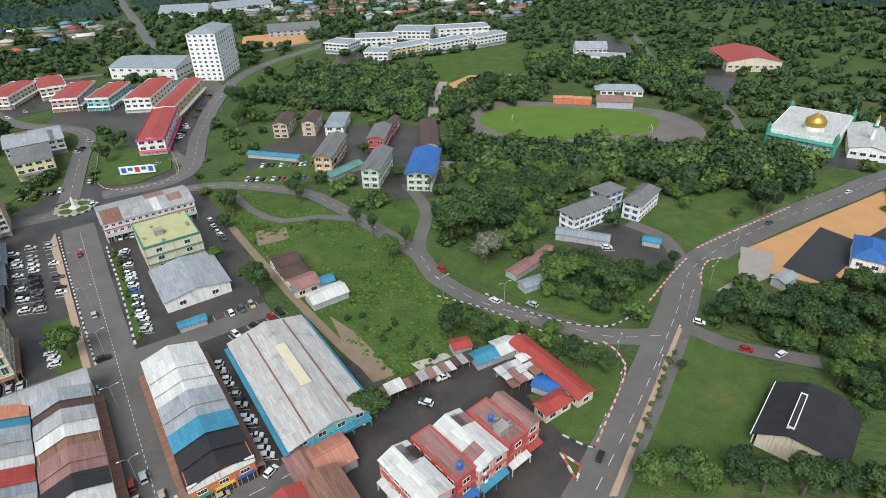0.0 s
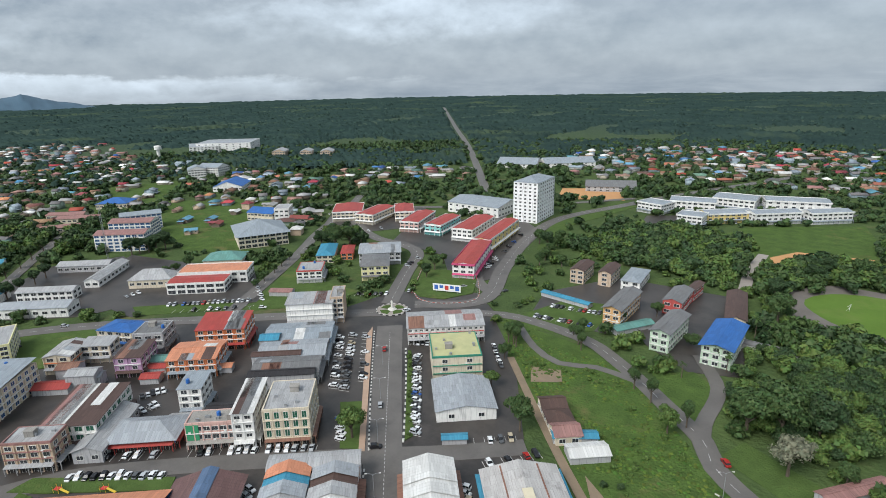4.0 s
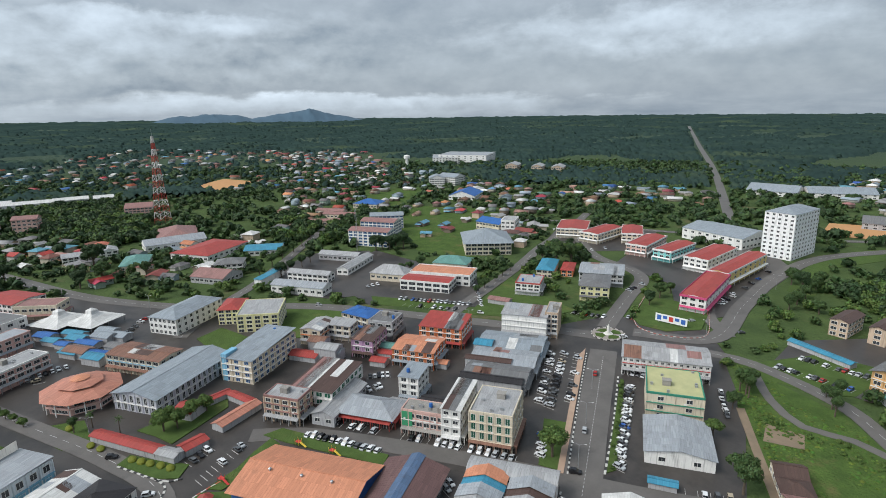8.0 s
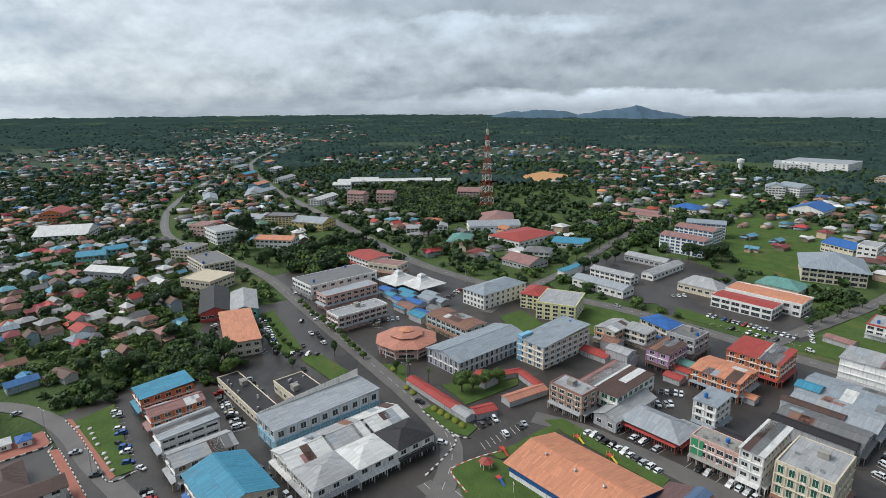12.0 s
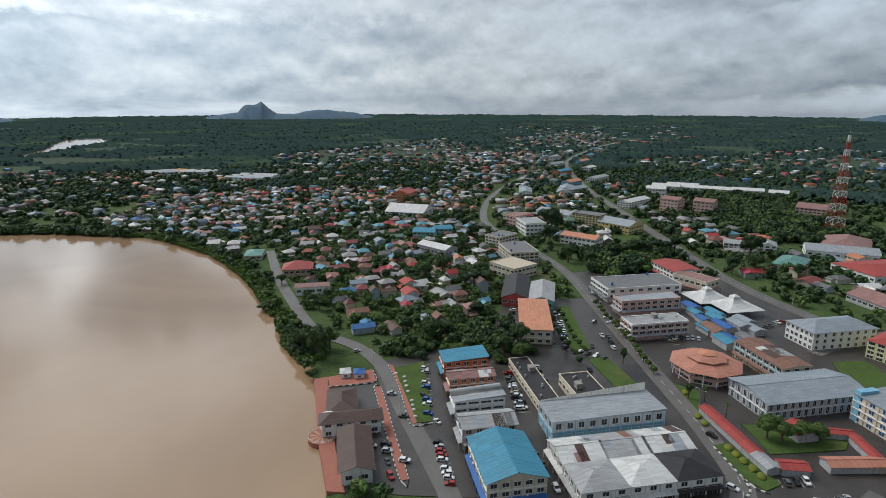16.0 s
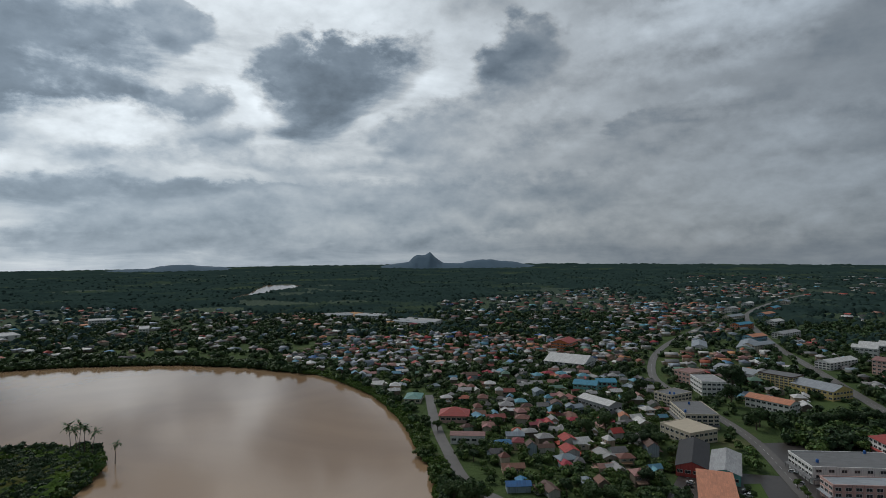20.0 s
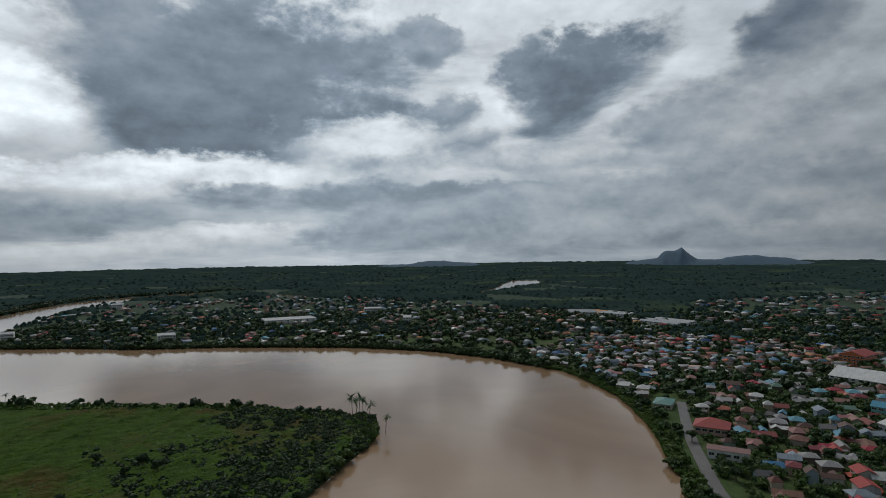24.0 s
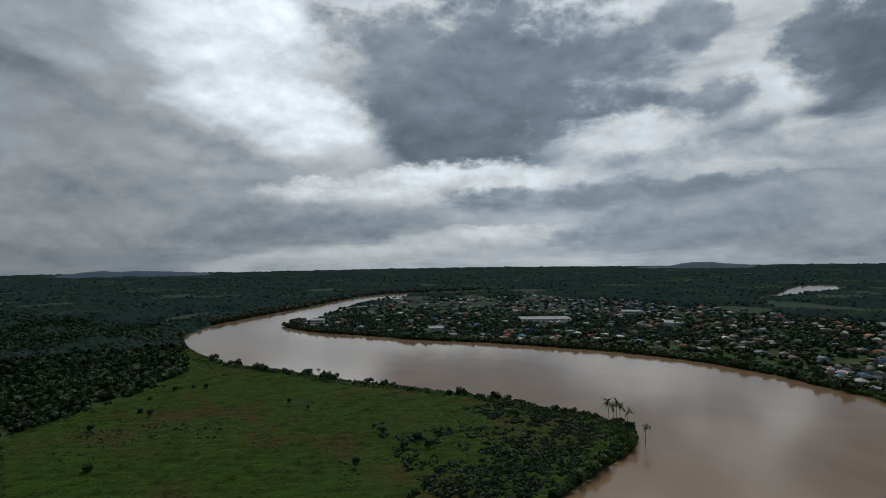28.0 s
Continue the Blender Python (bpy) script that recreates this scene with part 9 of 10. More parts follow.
# cars at the riverside pavilion
for (cx_, cy_), a_ in (((-163.9, -104.9), 35), ((-166.8, -100.5), 35), ((-163.2, -97.8), 35), ((-202.1, -118), 35), ((-187.3, -103.9), 35), ((-160.6, -89.1), 35), ((-234.9, -157.5), 60)):
    car(cx_, cy_, a_ + 75, 0.36)

# ---------------------------------------------------------------- vegetation
vrng = np.random.default_rng(21)


def crown(n_lobe, n_leaf, size, seed, tall=0.8, core=True):
    """A crown of radius 1: lobes set round a centre, smaller lobes on them, all covered with small leaf sprays."""
    g = np.random.default_rng(seed)
    V, T = [], []
    lobes = [(np.array([0, 0, 0.55 * tall]), 0.58)]
    for k in range(n_lobe):
        a = 2 * math.pi * k / n_lobe + g.uniform(-0.45, 0.45)
        r = g.uniform(0.36, 0.66)
        lobes.append((np.array([r * math.cos(a), r * math.sin(a), g.uniform(0.1, 0.8) * tall]), g.uniform(0.26, 0.44)))
    if n_leaf > 100:
        for c, rad in list(lobes):
            for k in range(3):
                dvec = g.normal(size=3)
                dvec[2] = abs(dvec[2]) * 0.8
                dvec /= np.linalg.norm(dvec)
                lobes.append((c + dvec * rad * 0.85 * np.array([1, 1, tall]), rad * g.uniform(0.32, 0.55)))
    weight = np.array([rad ** 2 for c, rad in lobes])
    pick = g.choice(len(lobes), n_leaf, p=weight / weight.sum())
    C = np.array([lobes[k][0] for k in pick])
    RAD = np.array([lobes[k][1] for k in pick])[:, None]
    D = g.normal(size=(n_leaf, 3))
    D[:, 2] = D[:, 2] * 0.9 + 0.25
    D /= np.linalg.norm(D, axis=1)[:, None]
    P = C + D * RAD * g.uniform(0.80, 1.10, (n_leaf, 1)) * np.array([1, 1, tall])
    NOR = D + g.normal(size=(n_leaf, 3)) * 0.4
    NOR /= np.linalg.norm(NOR, axis=1)[:, None]
    U = np.cross(NOR, g.normal(size=(n_leaf, 3)))
    U /= np.linalg.norm(U, axis=1)[:, None] + 1e-9
    W = np.cross(NOR, U)
    S = size * g.uniform(0.6, 1.35, (n_leaf, 1))
    V = np.stack([P - U * S - W * S * 0.5, P + U * S - W * S * 0.5, P + W * S * 1.1 + NOR * S * 0.2], 1).reshape(-1, 3)
    T = np.arange(n_leaf * 3).reshape(-1, 3)
    if core:
        VC, TC = [], []
        for c, rad in (lobes if n_leaf > 400 else lobes[:n_lobe + 1] if n_leaf > 100 else lobes[:1]):
            b = len(V) + len(VC)
            rad = rad * (0.80 if n_leaf > 100 else 1.15)
            VC += [c + np.array(o) * rad * np.array([1, 1, tall]) for o in ((0, 0, 1), (1, 0, 0), (0, 1, 0), (-1, 0, 0), (0, -1, 0), (0, 0, -0.8), (0.62, 0.62, 0.5), (-0.62, 0.62, 0.5), (-0.62, -0.62, 0.5), (0.62, -0.62, 0.5))]
            for t in ((0, 6, 7), (0, 7, 8), (0, 8, 9), (0, 9, 6), (6, 1, 2), (6, 2, 7), (7, 2, 3), (7, 3, 8), (8, 3, 4), (8, 4, 9), (9, 4, 1), (9, 1, 6), (5, 2, 1), (5, 3, 2), (5, 4, 3), (5, 1, 4)):
                TC.append(tuple(b + i for i in t))
        V, T = np.concatenate([V, np.array(VC)]), np.concatenate([T, np.array(TC)])
    return V, T


def scatter(name, bases, pts, size, mat_, label, cat, zoff=0.0, squash=(0.8, 1.2), ground_z=None):
    """Many clumps joined into one object."""
    Vs, Ts, off = [], [], 0
    pts = np.asarray(pts)
    if len(pts) == 0:
        return None
    size = np.broadcast_to(size, (len(pts),))
    pick = vrng.integers(len(bases), size=len(pts))
    turn = vrng.uniform(0, 2 * math.pi, len(pts))
    sq = vrng.uniform(*squash, len(pts))
    zz = np.zeros(len(pts)) if ground_z is None else ground_z
    for k, (bv, bt) in enumerate(bases):
        m = pick == k
        n = int(m.sum())
        if not n:
            continue
        c, s = np.cos(turn[m])[:, None], np.sin(turn[m])[:, None]
        sc = size[m][:, None]
        X = (bv[None, :, 0] * c - bv[None, :, 1] * s) * sc + pts[m, 0][:, None]
        Y = (bv[None, :, 0] * s + bv[None, :, 1] * c) * sc + pts[m, 1][:, None]
        Z = bv[None, :, 2] * sc * sq[m][:, None] + zoff * sc + zz[m][:, None]
        Vs.append(np.stack([X, Y, Z], 2).reshape(-1, 3))
        Ts.append((bt[None] + (np.arange(n) * len(bv))[:, None, None] + off).reshape(-1, 3))
        off += n * len(bv)
    ob = new(name, raw_mesh(name, np.concatenate(Vs), np.concatenate(Ts), mat_))
    return tagged(ob, label, cat, kind="stuff")


def tree_proto(name, seed, leaf, label, n_leaf=3600, height=9.0, rad=4.6, tall=0.85, group="broadleaf trees"):
    g = random.Random(seed)
    bm = bmesh.new()
    hz = height - rad * tall * 0.9
    cyl(bm, 0, 0, -0.3, hz * 0.6, 0.42, 0.30, 8)
    cyl(bm, 0, 0, hz * 0.55, hz + rad * 0.5, 0.30, 0.10, 8)
    for k in range(6):
        a = k * 1.05 + g.uniform(-0.3, 0.3)
        tube(bm, (0, 0, hz * g.uniform(0.5, 0.8)), (rad * 0.6 * math.cos(a), rad * 0.6 * math.sin(a), hz + rad * tall * g.uniform(0.1, 0.5)), 0.16, 5, 0, 0.05)
    ob = finish(name, bm, BARK, at=pose(0, 0, -70))
    V, T = crown(8, n_leaf, 0.060, seed, tall)
    me = raw_mesh("crown", V * rad + np.array([0, 0, hz - rad * 0.12]), T, leaf)
    share("crown", me, ob, Matrix())
    return tagged(ob, label, "tree", group), me


TREES = [tree_proto("tree", 31, LEAF, "broad leafy tree with a deep green crown"), tree_proto("tree", 32, LEAF2, "leafy tree with a fresh green crown"), tree_proto("tree", 33, LEAF3, "dense tree with a dark green crown"),
         tree_proto("tree", 34, LEAF4, "thin grey-green tree with pale leaves", 1500), tree_proto("tree", 35, LEAF, "tall leafy tree with a narrow deep green crown", 2400, 11, 3.6, 1.3)]
first = set()
TPOS = []


QUAY = [(-203, -163), (-223, -139), (-145, -78), (-134, -108)]


def tree(p, r, k=0, z=0.0):
    at_ = (np.array([p[0]]), np.array([p[1]]))
    if wet(*at_)[0] or inside(*at_, QUAY)[0]:
        return
    ob, me = TREES[k]
    s = r / 4.6
    m = pose(p[0], p[1], z, 0, 0, vrng.uniform(0, 360))
    if k in first:
        o2 = new("tree", ob.data)
        o2.matrix_basis = m
        tagged(o2, ob["label"], "tree", "broadleaf trees")
        share("crown", me, o2, Matrix())
    else:
        first.add(k)
        o2 = ob
        ob.matrix_basis = m
    o2.scale = (s, s, s * vrng.uniform(0.9, 1.15))
    TPOS.append((p[0], p[1], r))


# single trees along streets, gardens and yards
for p_, r_, k_ in (((-124, 140.1), 6.0, 1), ((-95.3, 198.2), 4.0, 1), ((-71.7, 174), 6.0, 0), ((-106.3, 240.8), 4.5, 4), ((-101.2, 238.3), 4.0, 4), ((-101.1, 224.6), 3.5, 0), ((-21.7, 114), 5.0, 0), ((-75.8, 263), 4, 4), ((-80.8, 264.4), 3, 0),
                   ((1, 210.6), 9, 0), ((12, 212.6), 10, 0), ((23.6, 219.5), 9, 2), ((19.3, 230), 8, 0), ((14.4, 192.5), 6.5, 3), ((30.6, 196.1), 4, 0), ((39.5, 174.2), 7.5, 1), ((46.9, 179.5), 6, 1), ((58.1, 168.4), 7, 0), ((64.5, 177.1), 5.5, 0),
                   ((75, 176.7), 3.5, 2), ((81.4, 182.2), 3.5, 2), ((87.5, 189.9), 3, 2), ((164.2, 356.2), 9.5, 0), ((109.2, 237.3), 3.5, 1), ((128.8, 228.1), 3, 0), ((142.5, 230.3), 7, 2), ((141.3, 235.9), 6, 2), ((167.8, 249.4), 4, 0), ((176.7, 258.5), 3.5, 0),
                   ((9.6, 147.7), 5.0, 0), ((0.2, 148), 5.5, 2), ((-25.3, 114.2), 4.0, 0), ((41.5, 133.4), 4.5, 0), ((37.6, 136.1), 4, 2), ((33.1, 147.1), 3.5, 1), ((47, 130.8), 3.5, 0), ((20, 147.4), 3, 1), ((70.6, 131.5), 1.8, 0),
                   ((48.7, 90.9), 5.5, 1), ((56.2, 92.4), 5.5, 0), ((59.9, 89.1), 5, 1), ((69.5, 90.6), 5, 2), ((75.7, 88.9), 5, 0), ((84.8, 87.9), 5.5, 0), ((93.4, 88.6), 5, 2), ((100.6, 86.9), 5, 0),
                   ((93.2, 154.3), 5.5, 2), ((100.1, 152.6), 6, 0), ((108.8, 150.9), 6.5, 2), ((115, 144.9), 6.5, 0), ((120.7, 142), 7, 2), ((118.3, 158.3), 6, 2), ((127, 156.5), 7, 0), ((132.9, 150.2), 7, 2), ((137.6, 144.3), 7, 0), ((144.2, 165.7), 6.5, 0), ((151, 162.2), 6, 2), ((118, 119.8), 5, 0), ((114.2, 124.4), 4.5, 1), ((125.9, 121.9), 4, 2),
                   ((-295.5, 331.1), 8, 0), ((-307.9, 328.4), 7, 2), ((-290.6, 342.5), 7, 0), ((-285.5, 350.6), 5, 2), ((-199.9, 324.3), 5, 0), ((-195.6, 306.3), 4.5, 2), ((-201.1, 338.1), 4, 0), ((-147.2, 405.4), 6, 2), ((-158.8, 417.5), 6, 0), ((-123.8, 370.2), 4.5, 0), ((-48.4, 308.7), 4, 0), ((-62.3, 291.1), 2.5, 4), ((-65.8, 287.6), 2.5, 4),
                   ((-103.2, 240), 4.5, 4), ((-105.9, 249.6), 4, 0), ((-75.3, 255), 4, 4), ((-72.3, 249.7), 4, 4), ((-41.7, 224.8), 4, 4), ((-33.4, 217), 4, 4), ((-23.9, 198.5), 4.5, 1), ((-18.3, 205.6), 4, 4), ((8.5, 330.3), 8, 0), ((25.5, 408.2), 6, 2), ((33.5, 424.3), 7, 2), ((51.5, 427.5), 7.5, 0), ((6.6, 360.9), 7, 2),
                   ((-560, -136.3), 12, 2), ((-455.9, -95.8), 7, 0), ((-450.9, -77.9), 6, 2), ((-230.4, 36.5), 4.5, 1), ((-231.6, 31.6), 5, 1), ((-233.9, 43.7), 4.5, 1), ((-236.8, 49.6), 3.5, 1), ((-253.1, 2.7), 3, 4), ((-276.7, -28.2), 3, 4), ((-473.1, 25.5), 7, 2), ((-478.5, 40.3), 7, 0), ((-480, 69.9), 5, 0),
                   ((-272.2, -81.5), 6.5, 0), ((-267.4, -85.2), 5, 2), ((-368.7, -134.8), 6, 0), ((-365.8, -141.5), 5.5, 2), ((-307, -117.9), 5, 2), ((-262.7, -128.1), 6, 0), ((-271.7, -122.7), 5.5, 0), ((-221, -171.6), 7.5, 0), ((-223.5, -183.9), 6, 0), ((-231.6, -172.2), 5.5, 1), ((-267.1, -130.3), 5, 0), ((-270, -145.9), 4, 2), ((-393.3, -220.6), 5, 0), ((-377.3, -173.3), 7, 0), ((-360.1, -179.1), 6, 0), ((-357.8, -146.9), 6, 2), ((-374.4, -140.3), 6.5, 0),
                   ((-260.4, -85.2), 6, 0), ((-257, -75.1), 5, 1), ((-338.5, -237.3), 5, 0), ((-278.7, -213.6), 4, 2), ((-311.8, -271.2), 4, 0), ((-350, -206.2), 4.5, 2), ((-453.2, -188.8), 7, 0), ((-498.1, -196.4), 7, 2), ((-513.5, -126.2), 9, 2), ((-465.6, -95.7), 6, 0), ((-526.5, 40.4), 10, 2)):
    tree(p_, r_, k_)
# street trees in rows
for pa, pb, n_, r_, k_ in (((-430.2, 246), (-420.3, 268.6), 5, 6, 2), ((-355.3, 224), (-357.7, 243.6), 3, 4, 0), ((-334.1, -74), (-282.2, -48.9), 8, 1.8, 0), ((-357.3, -55.2), (-272.8, -13.1), 15, 2.0, 1), ((-137.7, 363.1), (-145.7, 433.4), 6, 4.5, 0), ((-141.7, 206.1), (-106.2, 151.1), 16, 1.1, 1),
                           ((70.7, 139.2), (49.4, 103), 14, 1.0, 1), ((-282.9, 236.5), (-306.1, 292.4), 5, 3.2, 0), ((-406.1, 149.6), (-431.5, 184.8), 4, 5, 2), ((-423.1, 139), (-505.5, 217.6), 6, 5, 0), ((-479.2, -61.1), (-525.8, -16.8), 7, 6, 2), ((-323.5, -78.8), (-266.9, -48.4), 8, 2.2, 0)):
    for q in range(n_):
        t_ = q / (n_ - 1)
        tree((pa[0] + (pb[0] - pa[0]) * t_ + vrng.normal() * 0.6, pa[1] + (pb[1] - pa[1]) * t_ + vrng.normal() * 0.6), r_ * vrng.uniform(0.85, 1.15), k_)

# palms
def frond_mesh():
    V, T = [], []
    n = 9
    for k in range(n + 1):
        t = k / n
        x, z = 2.9 * t, 0.9 * t - 2.3 * t * t
        hw = 0.42 * math.sin(math.pi * min(1, t * 0.92 + 0.08)) + 0.03
        V += [(x, -hw, z - hw * 0.55), (x, 0, z), (x, hw, z - hw * 0.55)]
    for k in range(n):
        for s in (0, 1):
            a = 3 * k + s
            if (k + s) % 4 != 3:
                T += [(a, a + 1, a + 4), (a, a + 4, a + 3)]
    return raw_mesh("frond", np.array(V), np.array(T), PALM)


FROND = frond_mesh()


def palm(p, h, lean=0.0, az=0.0, n=13):
    ob = new("palm_tree")
    bm = bmesh.new()
    top = Vector((lean * math.cos(az), lean * math.sin(az), h))
    prev = Vector((0, 0, -1.5))
    for k in range(1, 7):
        t = k / 6
        nxt = Vector((top.x * t ** 1.6, top.y * t ** 1.6, h * t))
        tube(bm, prev, nxt, 0.26 - 0.02 * k, 7, 0, 0.24 - 0.02 * k)
        prev = nxt
    ob.matrix_basis = pose(p[0], p[1], 0)
    part("trunk", bm, BARK, ob)
    for k in range(n):
        share("frond", FROND, ob, Matrix.Translation(top) @ pose(0, 0, 0, 0, vrng.uniform(-62, 34), 360 * k / n + vrng.uniform(-10, 10)) @ Matrix.Scale(h / 9, 4))
    return tagged(ob, "tall coconut palm with drooping fronds", "palm tree", "palms")


for (px_, py_), h_, ln_ in (((-127.4, -426.7), 17, 1), ((-129.3, -420.9), 15, 2), ((-131, -412.5), 17, 2.5), ((-133.6, -407.1), 15, 2), ((-129, -416), 19, 1), ((-138.9, -384.7), 12, 2.5), ((125, -603.7), 10, 0.5), ((-13.9, 262.1), 9, 0.5), ((-9.6, 258.6), 8, 0.5), ((5.5, 298.3), 12, 0.5), ((-0.7, 302.2), 11, 0.3), ((12.5, 302.1), 11, 0.4), ((-25.9, 244.1), 7, 0.4),
                            ((-32, 246.4), 8, 0.4), ((-240.7, 17.4), 7, 0.3), ((-253.2, 9.2), 7, 0.3), ((-335.7, -127.2), 8, 0.6), ((-310.9, -112.9), 8, 0.5), ((-271.5, -118.6), 7, 0.4), ((42.1, 132.1), 6, 0.6), ((38.5, 136), 6, 0.6)):
    palm((px_, py_), h_, ln_, vrng.uniform(0, 6.28))

# ---- woods and scrub, joined
MID = [crown(5, 190, 0.17, 50 + k, 0.9) for k in range(5)]
FINE = [crown(7, 1500, 0.062, 80 + k, 0.9) for k in range(4)]
SMALL = [crown(4, 48, 0.32, 60 + k, 0.85) for k in range(4)]
g_ = np.random.default_rng(77)


def lump(seed):
    g = np.random.default_rng(seed)
    V = [(0, 0, 1.0)] + [(0.62 * math.cos(a) * g.uniform(0.8, 1.2), 0.62 * math.sin(a) * g.uniform(0.8, 1.2), g.uniform(0.55, 0.85)) for a in np.arange(5) * 2 * math.pi / 5] + [(math.cos(a + 0.6) * g.uniform(0.85, 1.15), math.sin(a + 0.6) * g.uniform(0.85, 1.15), g.uniform(-0.1, 0.25)) for a in np.arange(6) * math.pi / 3]
    T = [(0, 1 + k, 1 + (k + 1) % 5) for k in range(5)]
    lo = 6
    for k in range(5):
        T += [(1 + k, lo + k, lo + k + 1), (1 + k, lo + k + 1, 1 + (k + 1) % 5)]
    T += [(1, lo + 5, lo), (1, 5, lo + 5) if False else (5, lo + 5, 1)]
    return np.array(V, float), np.array(T)


LUMPS = [lump(200 + k) for k in range(6)]


def in_zone(outline, n, seed):
    P = np.array([(p[0], p[1]) for p in outline])
    g = np.random.default_rng(seed)
    x, y = g.uniform(P[:, 0].min(), P[:, 0].max(), n), g.uniform(P[:, 1].min(), P[:, 1].max(), n)
    m = inside(x, y, P)
    return x[m], y[m]


WEST_MEADOW = [(378, -852), (245, -670), (99, -578), (-13, -516), (-88, -458), (-122, -436), (-135, -408), (-86, -333), (-63, -299)]+ [(-20, -215), (120, -160), (260, -160)] + [(234, -311), (305, -404), (293, -459), (277, -541), (281, -647), (330, -761)]
x, y = in_zone([(1208, -1602), (445, -982), (348, -799), (284, -565), (296, -464), (308, -408)], 8200, 41)
m = ~wet(x, y) & (gap(x, y, RIVER) > 6)
scatter("woodland", SMALL, np.stack([x, y], 1)[m], g_.uniform(3, 6.5, int(m.sum())), SWAMP, "dense dark swamp forest behind the meadow", "woodland", 0.15)
# belts of wood near the town
xs, ys, rs = [], [], []
for zn, n_, r0_, r1_, sd in (([(14, 319), (67, 311), (132, 310), (163, 314), (196, 298), (175, 259), (141, 257), (103, 249), (97, 276), (72, 270), (54, 252), (37, 246), (25, 266), (2, 288)], 420, 4.5, 8, 1), ([(-118, 467), (-73, 516), (-19, 484), (-8, 429), (-19, 385), (-79, 393), (-130, 414)], 420, 4.5, 7.5, 2),
                             ([(93, 157), (119, 160), (160, 172), (133, 131), (121, 137), (111, 145), (94, 147)], 120, 3.5, 6, 3), ([(108, 122), (130, 126), (122, 113)], 22, 2.5, 4, 4), ([(-776, 9), (-817, 122), (-611, 102), (-602, 28)], 260, 5, 8, 5), ([(-486, -84), (-508, -64), (-527, -22), (-469, -25), (-429, -52), (-434, -72)], 150, 4.5, 7, 6),
                             ([(-8, 429), (66, 467), (61, 415), (12, 390), (-5, 360)], 150, 4, 7, 7), ([(75, 520), (216, 550), (232, 468), (188, 384), (155, 399), (139, 459), (77, 464)], 300, 5, 8, 8), ([(-29, 298), (2, 288), (-1, 267), (-16, 275)], 40, 4, 6, 9), ([(-907, 9), (-942, 116), (-611, 80), (-603, 27)], 260, 5, 8, 10),
                             ([(-564, 258), (-620, 338), (-481, 277), (-447, 238), (-480, 221)], 110, 5, 8, 12), ([(-646, 242), (-625, 278), (-507, 225), (-496, 180)], 120, 5, 8, 13), ([(-247, -141), (-314, -103), (-289, -72), (-257, -75), (-243, -112)], 110, 3, 5, 14), ([(-266, -234), (-264, -211), (-235, -174), (-216, -168), (-215, -188)], 90, 2.5, 4, 15), ([(-1, 260), (39, 265), (39, 224), (24, 201), (1, 202)], 50, 5, 8, 16), ([(37, 192), (74, 186), (65, 165), (41, 164)], 30, 4, 6.5, 17), ([(-372, 388), (-326, 398), (-280, 348), (-294, 323)], 22, 4, 6.5, 18), ([(4, 158), (19, 163), (43, 146), (35, 137), (16, 143)], 70, 1.2, 2.8, 19), ([(-39, 163), (-18, 153), (1, 140), (-10, 138), (-28, 148)], 40, 1.0, 2.2, 20), ([(30, 198), (56, 185), (54, 163), (42, 167), (27, 182)], 40, 3, 5.5, 21)):
    x, y = in_zone(zn, n_ * 2, sd)
    m = clear_mask(x, y, 2, 2.5, False)
    x, y = x[m][:n_], y[m][:n_]
    x, y = x + g_.normal(0, 5, len(x)), y + g_.normal(0, 5, len(y))
    m = clear_mask(x, y, 2, 2.0, False)
    for poly_ in KEEP[OPEN_FROM:OPEN_TO]:
        m &= ~inside(x, y, poly_)
    x, y = x[m], y[m]
    xs.append(x), ys.append(y), rs.append(g_.uniform(r0_, r1_, len(x)))
x, y, r = np.concatenate(xs), np.concatenate(ys), np.concatenate(rs)
half_ = np.arange(len(x)) % 3
close = np.hypot(x, y) < 285
for k_, (lf, lab) in enumerate(((LEAF, "dense mixed tropical trees in deep greens"), (LEAF3, "dense dark tropical trees"), (LEAF2, "fresh green tropical trees"))):
    sel = close & (half_ == k_)
    scatter("woodland", FINE, np.stack([x, y], 1)[sel], r[sel] * 0.85, lf, lab, "woodland", 0.25)
half_ = np.where(close, 9, half_)
scatter("woodland", MID, np.stack([x, y], 1)[half_ == 0], r[half_ == 0], LEAF, "dense mixed tropical woodland in deep greens", "woodland", 0.25)
scatter("woodland", MID, np.stack([x, y], 1)[half_ == 1], r[half_ == 1], LEAF3, "dense dark tropical woodland", "woodland", 0.3)
scatter("woodland", MID, np.stack([x, y], 1)[half_ == 2], r[half_ == 2], LEAF2, "fresh green tropical woodland", "woodland", 0.25)

# trees between houses and over the open land, out to about a kilometre
N = 60000
a = g_.uniform(-math.pi, math.pi, N)
rad_ = np.sqrt(g_.uniform(130 ** 2, 1250 ** 2, N))
x, y = rad_ * np.cos(a), rad_ * np.sin(a)
m = clear_mask(x, y, 2.5, 2.0) & ~inside(x, y, WEST_MEADOW)
x, y, rad_ = x[m], y[m], rad_[m]
dens = 0.22 + 0.78 * patchy(x, y, 70, 5)
m = g_.uniform(0, 1, len(x)) < dens * np.where(rad_ < 700, 0.95, 0.62)
x, y, rad_ = x[m][:19500], y[m][:19500], rad_[m][:19500]
r = g_.uniform(2.4, 5.6, len(x)) * np.where(rad_ > 600, 1.25, 1.0)
nearm = rad_ < 430
kk = np.arange(len(x)) % 2
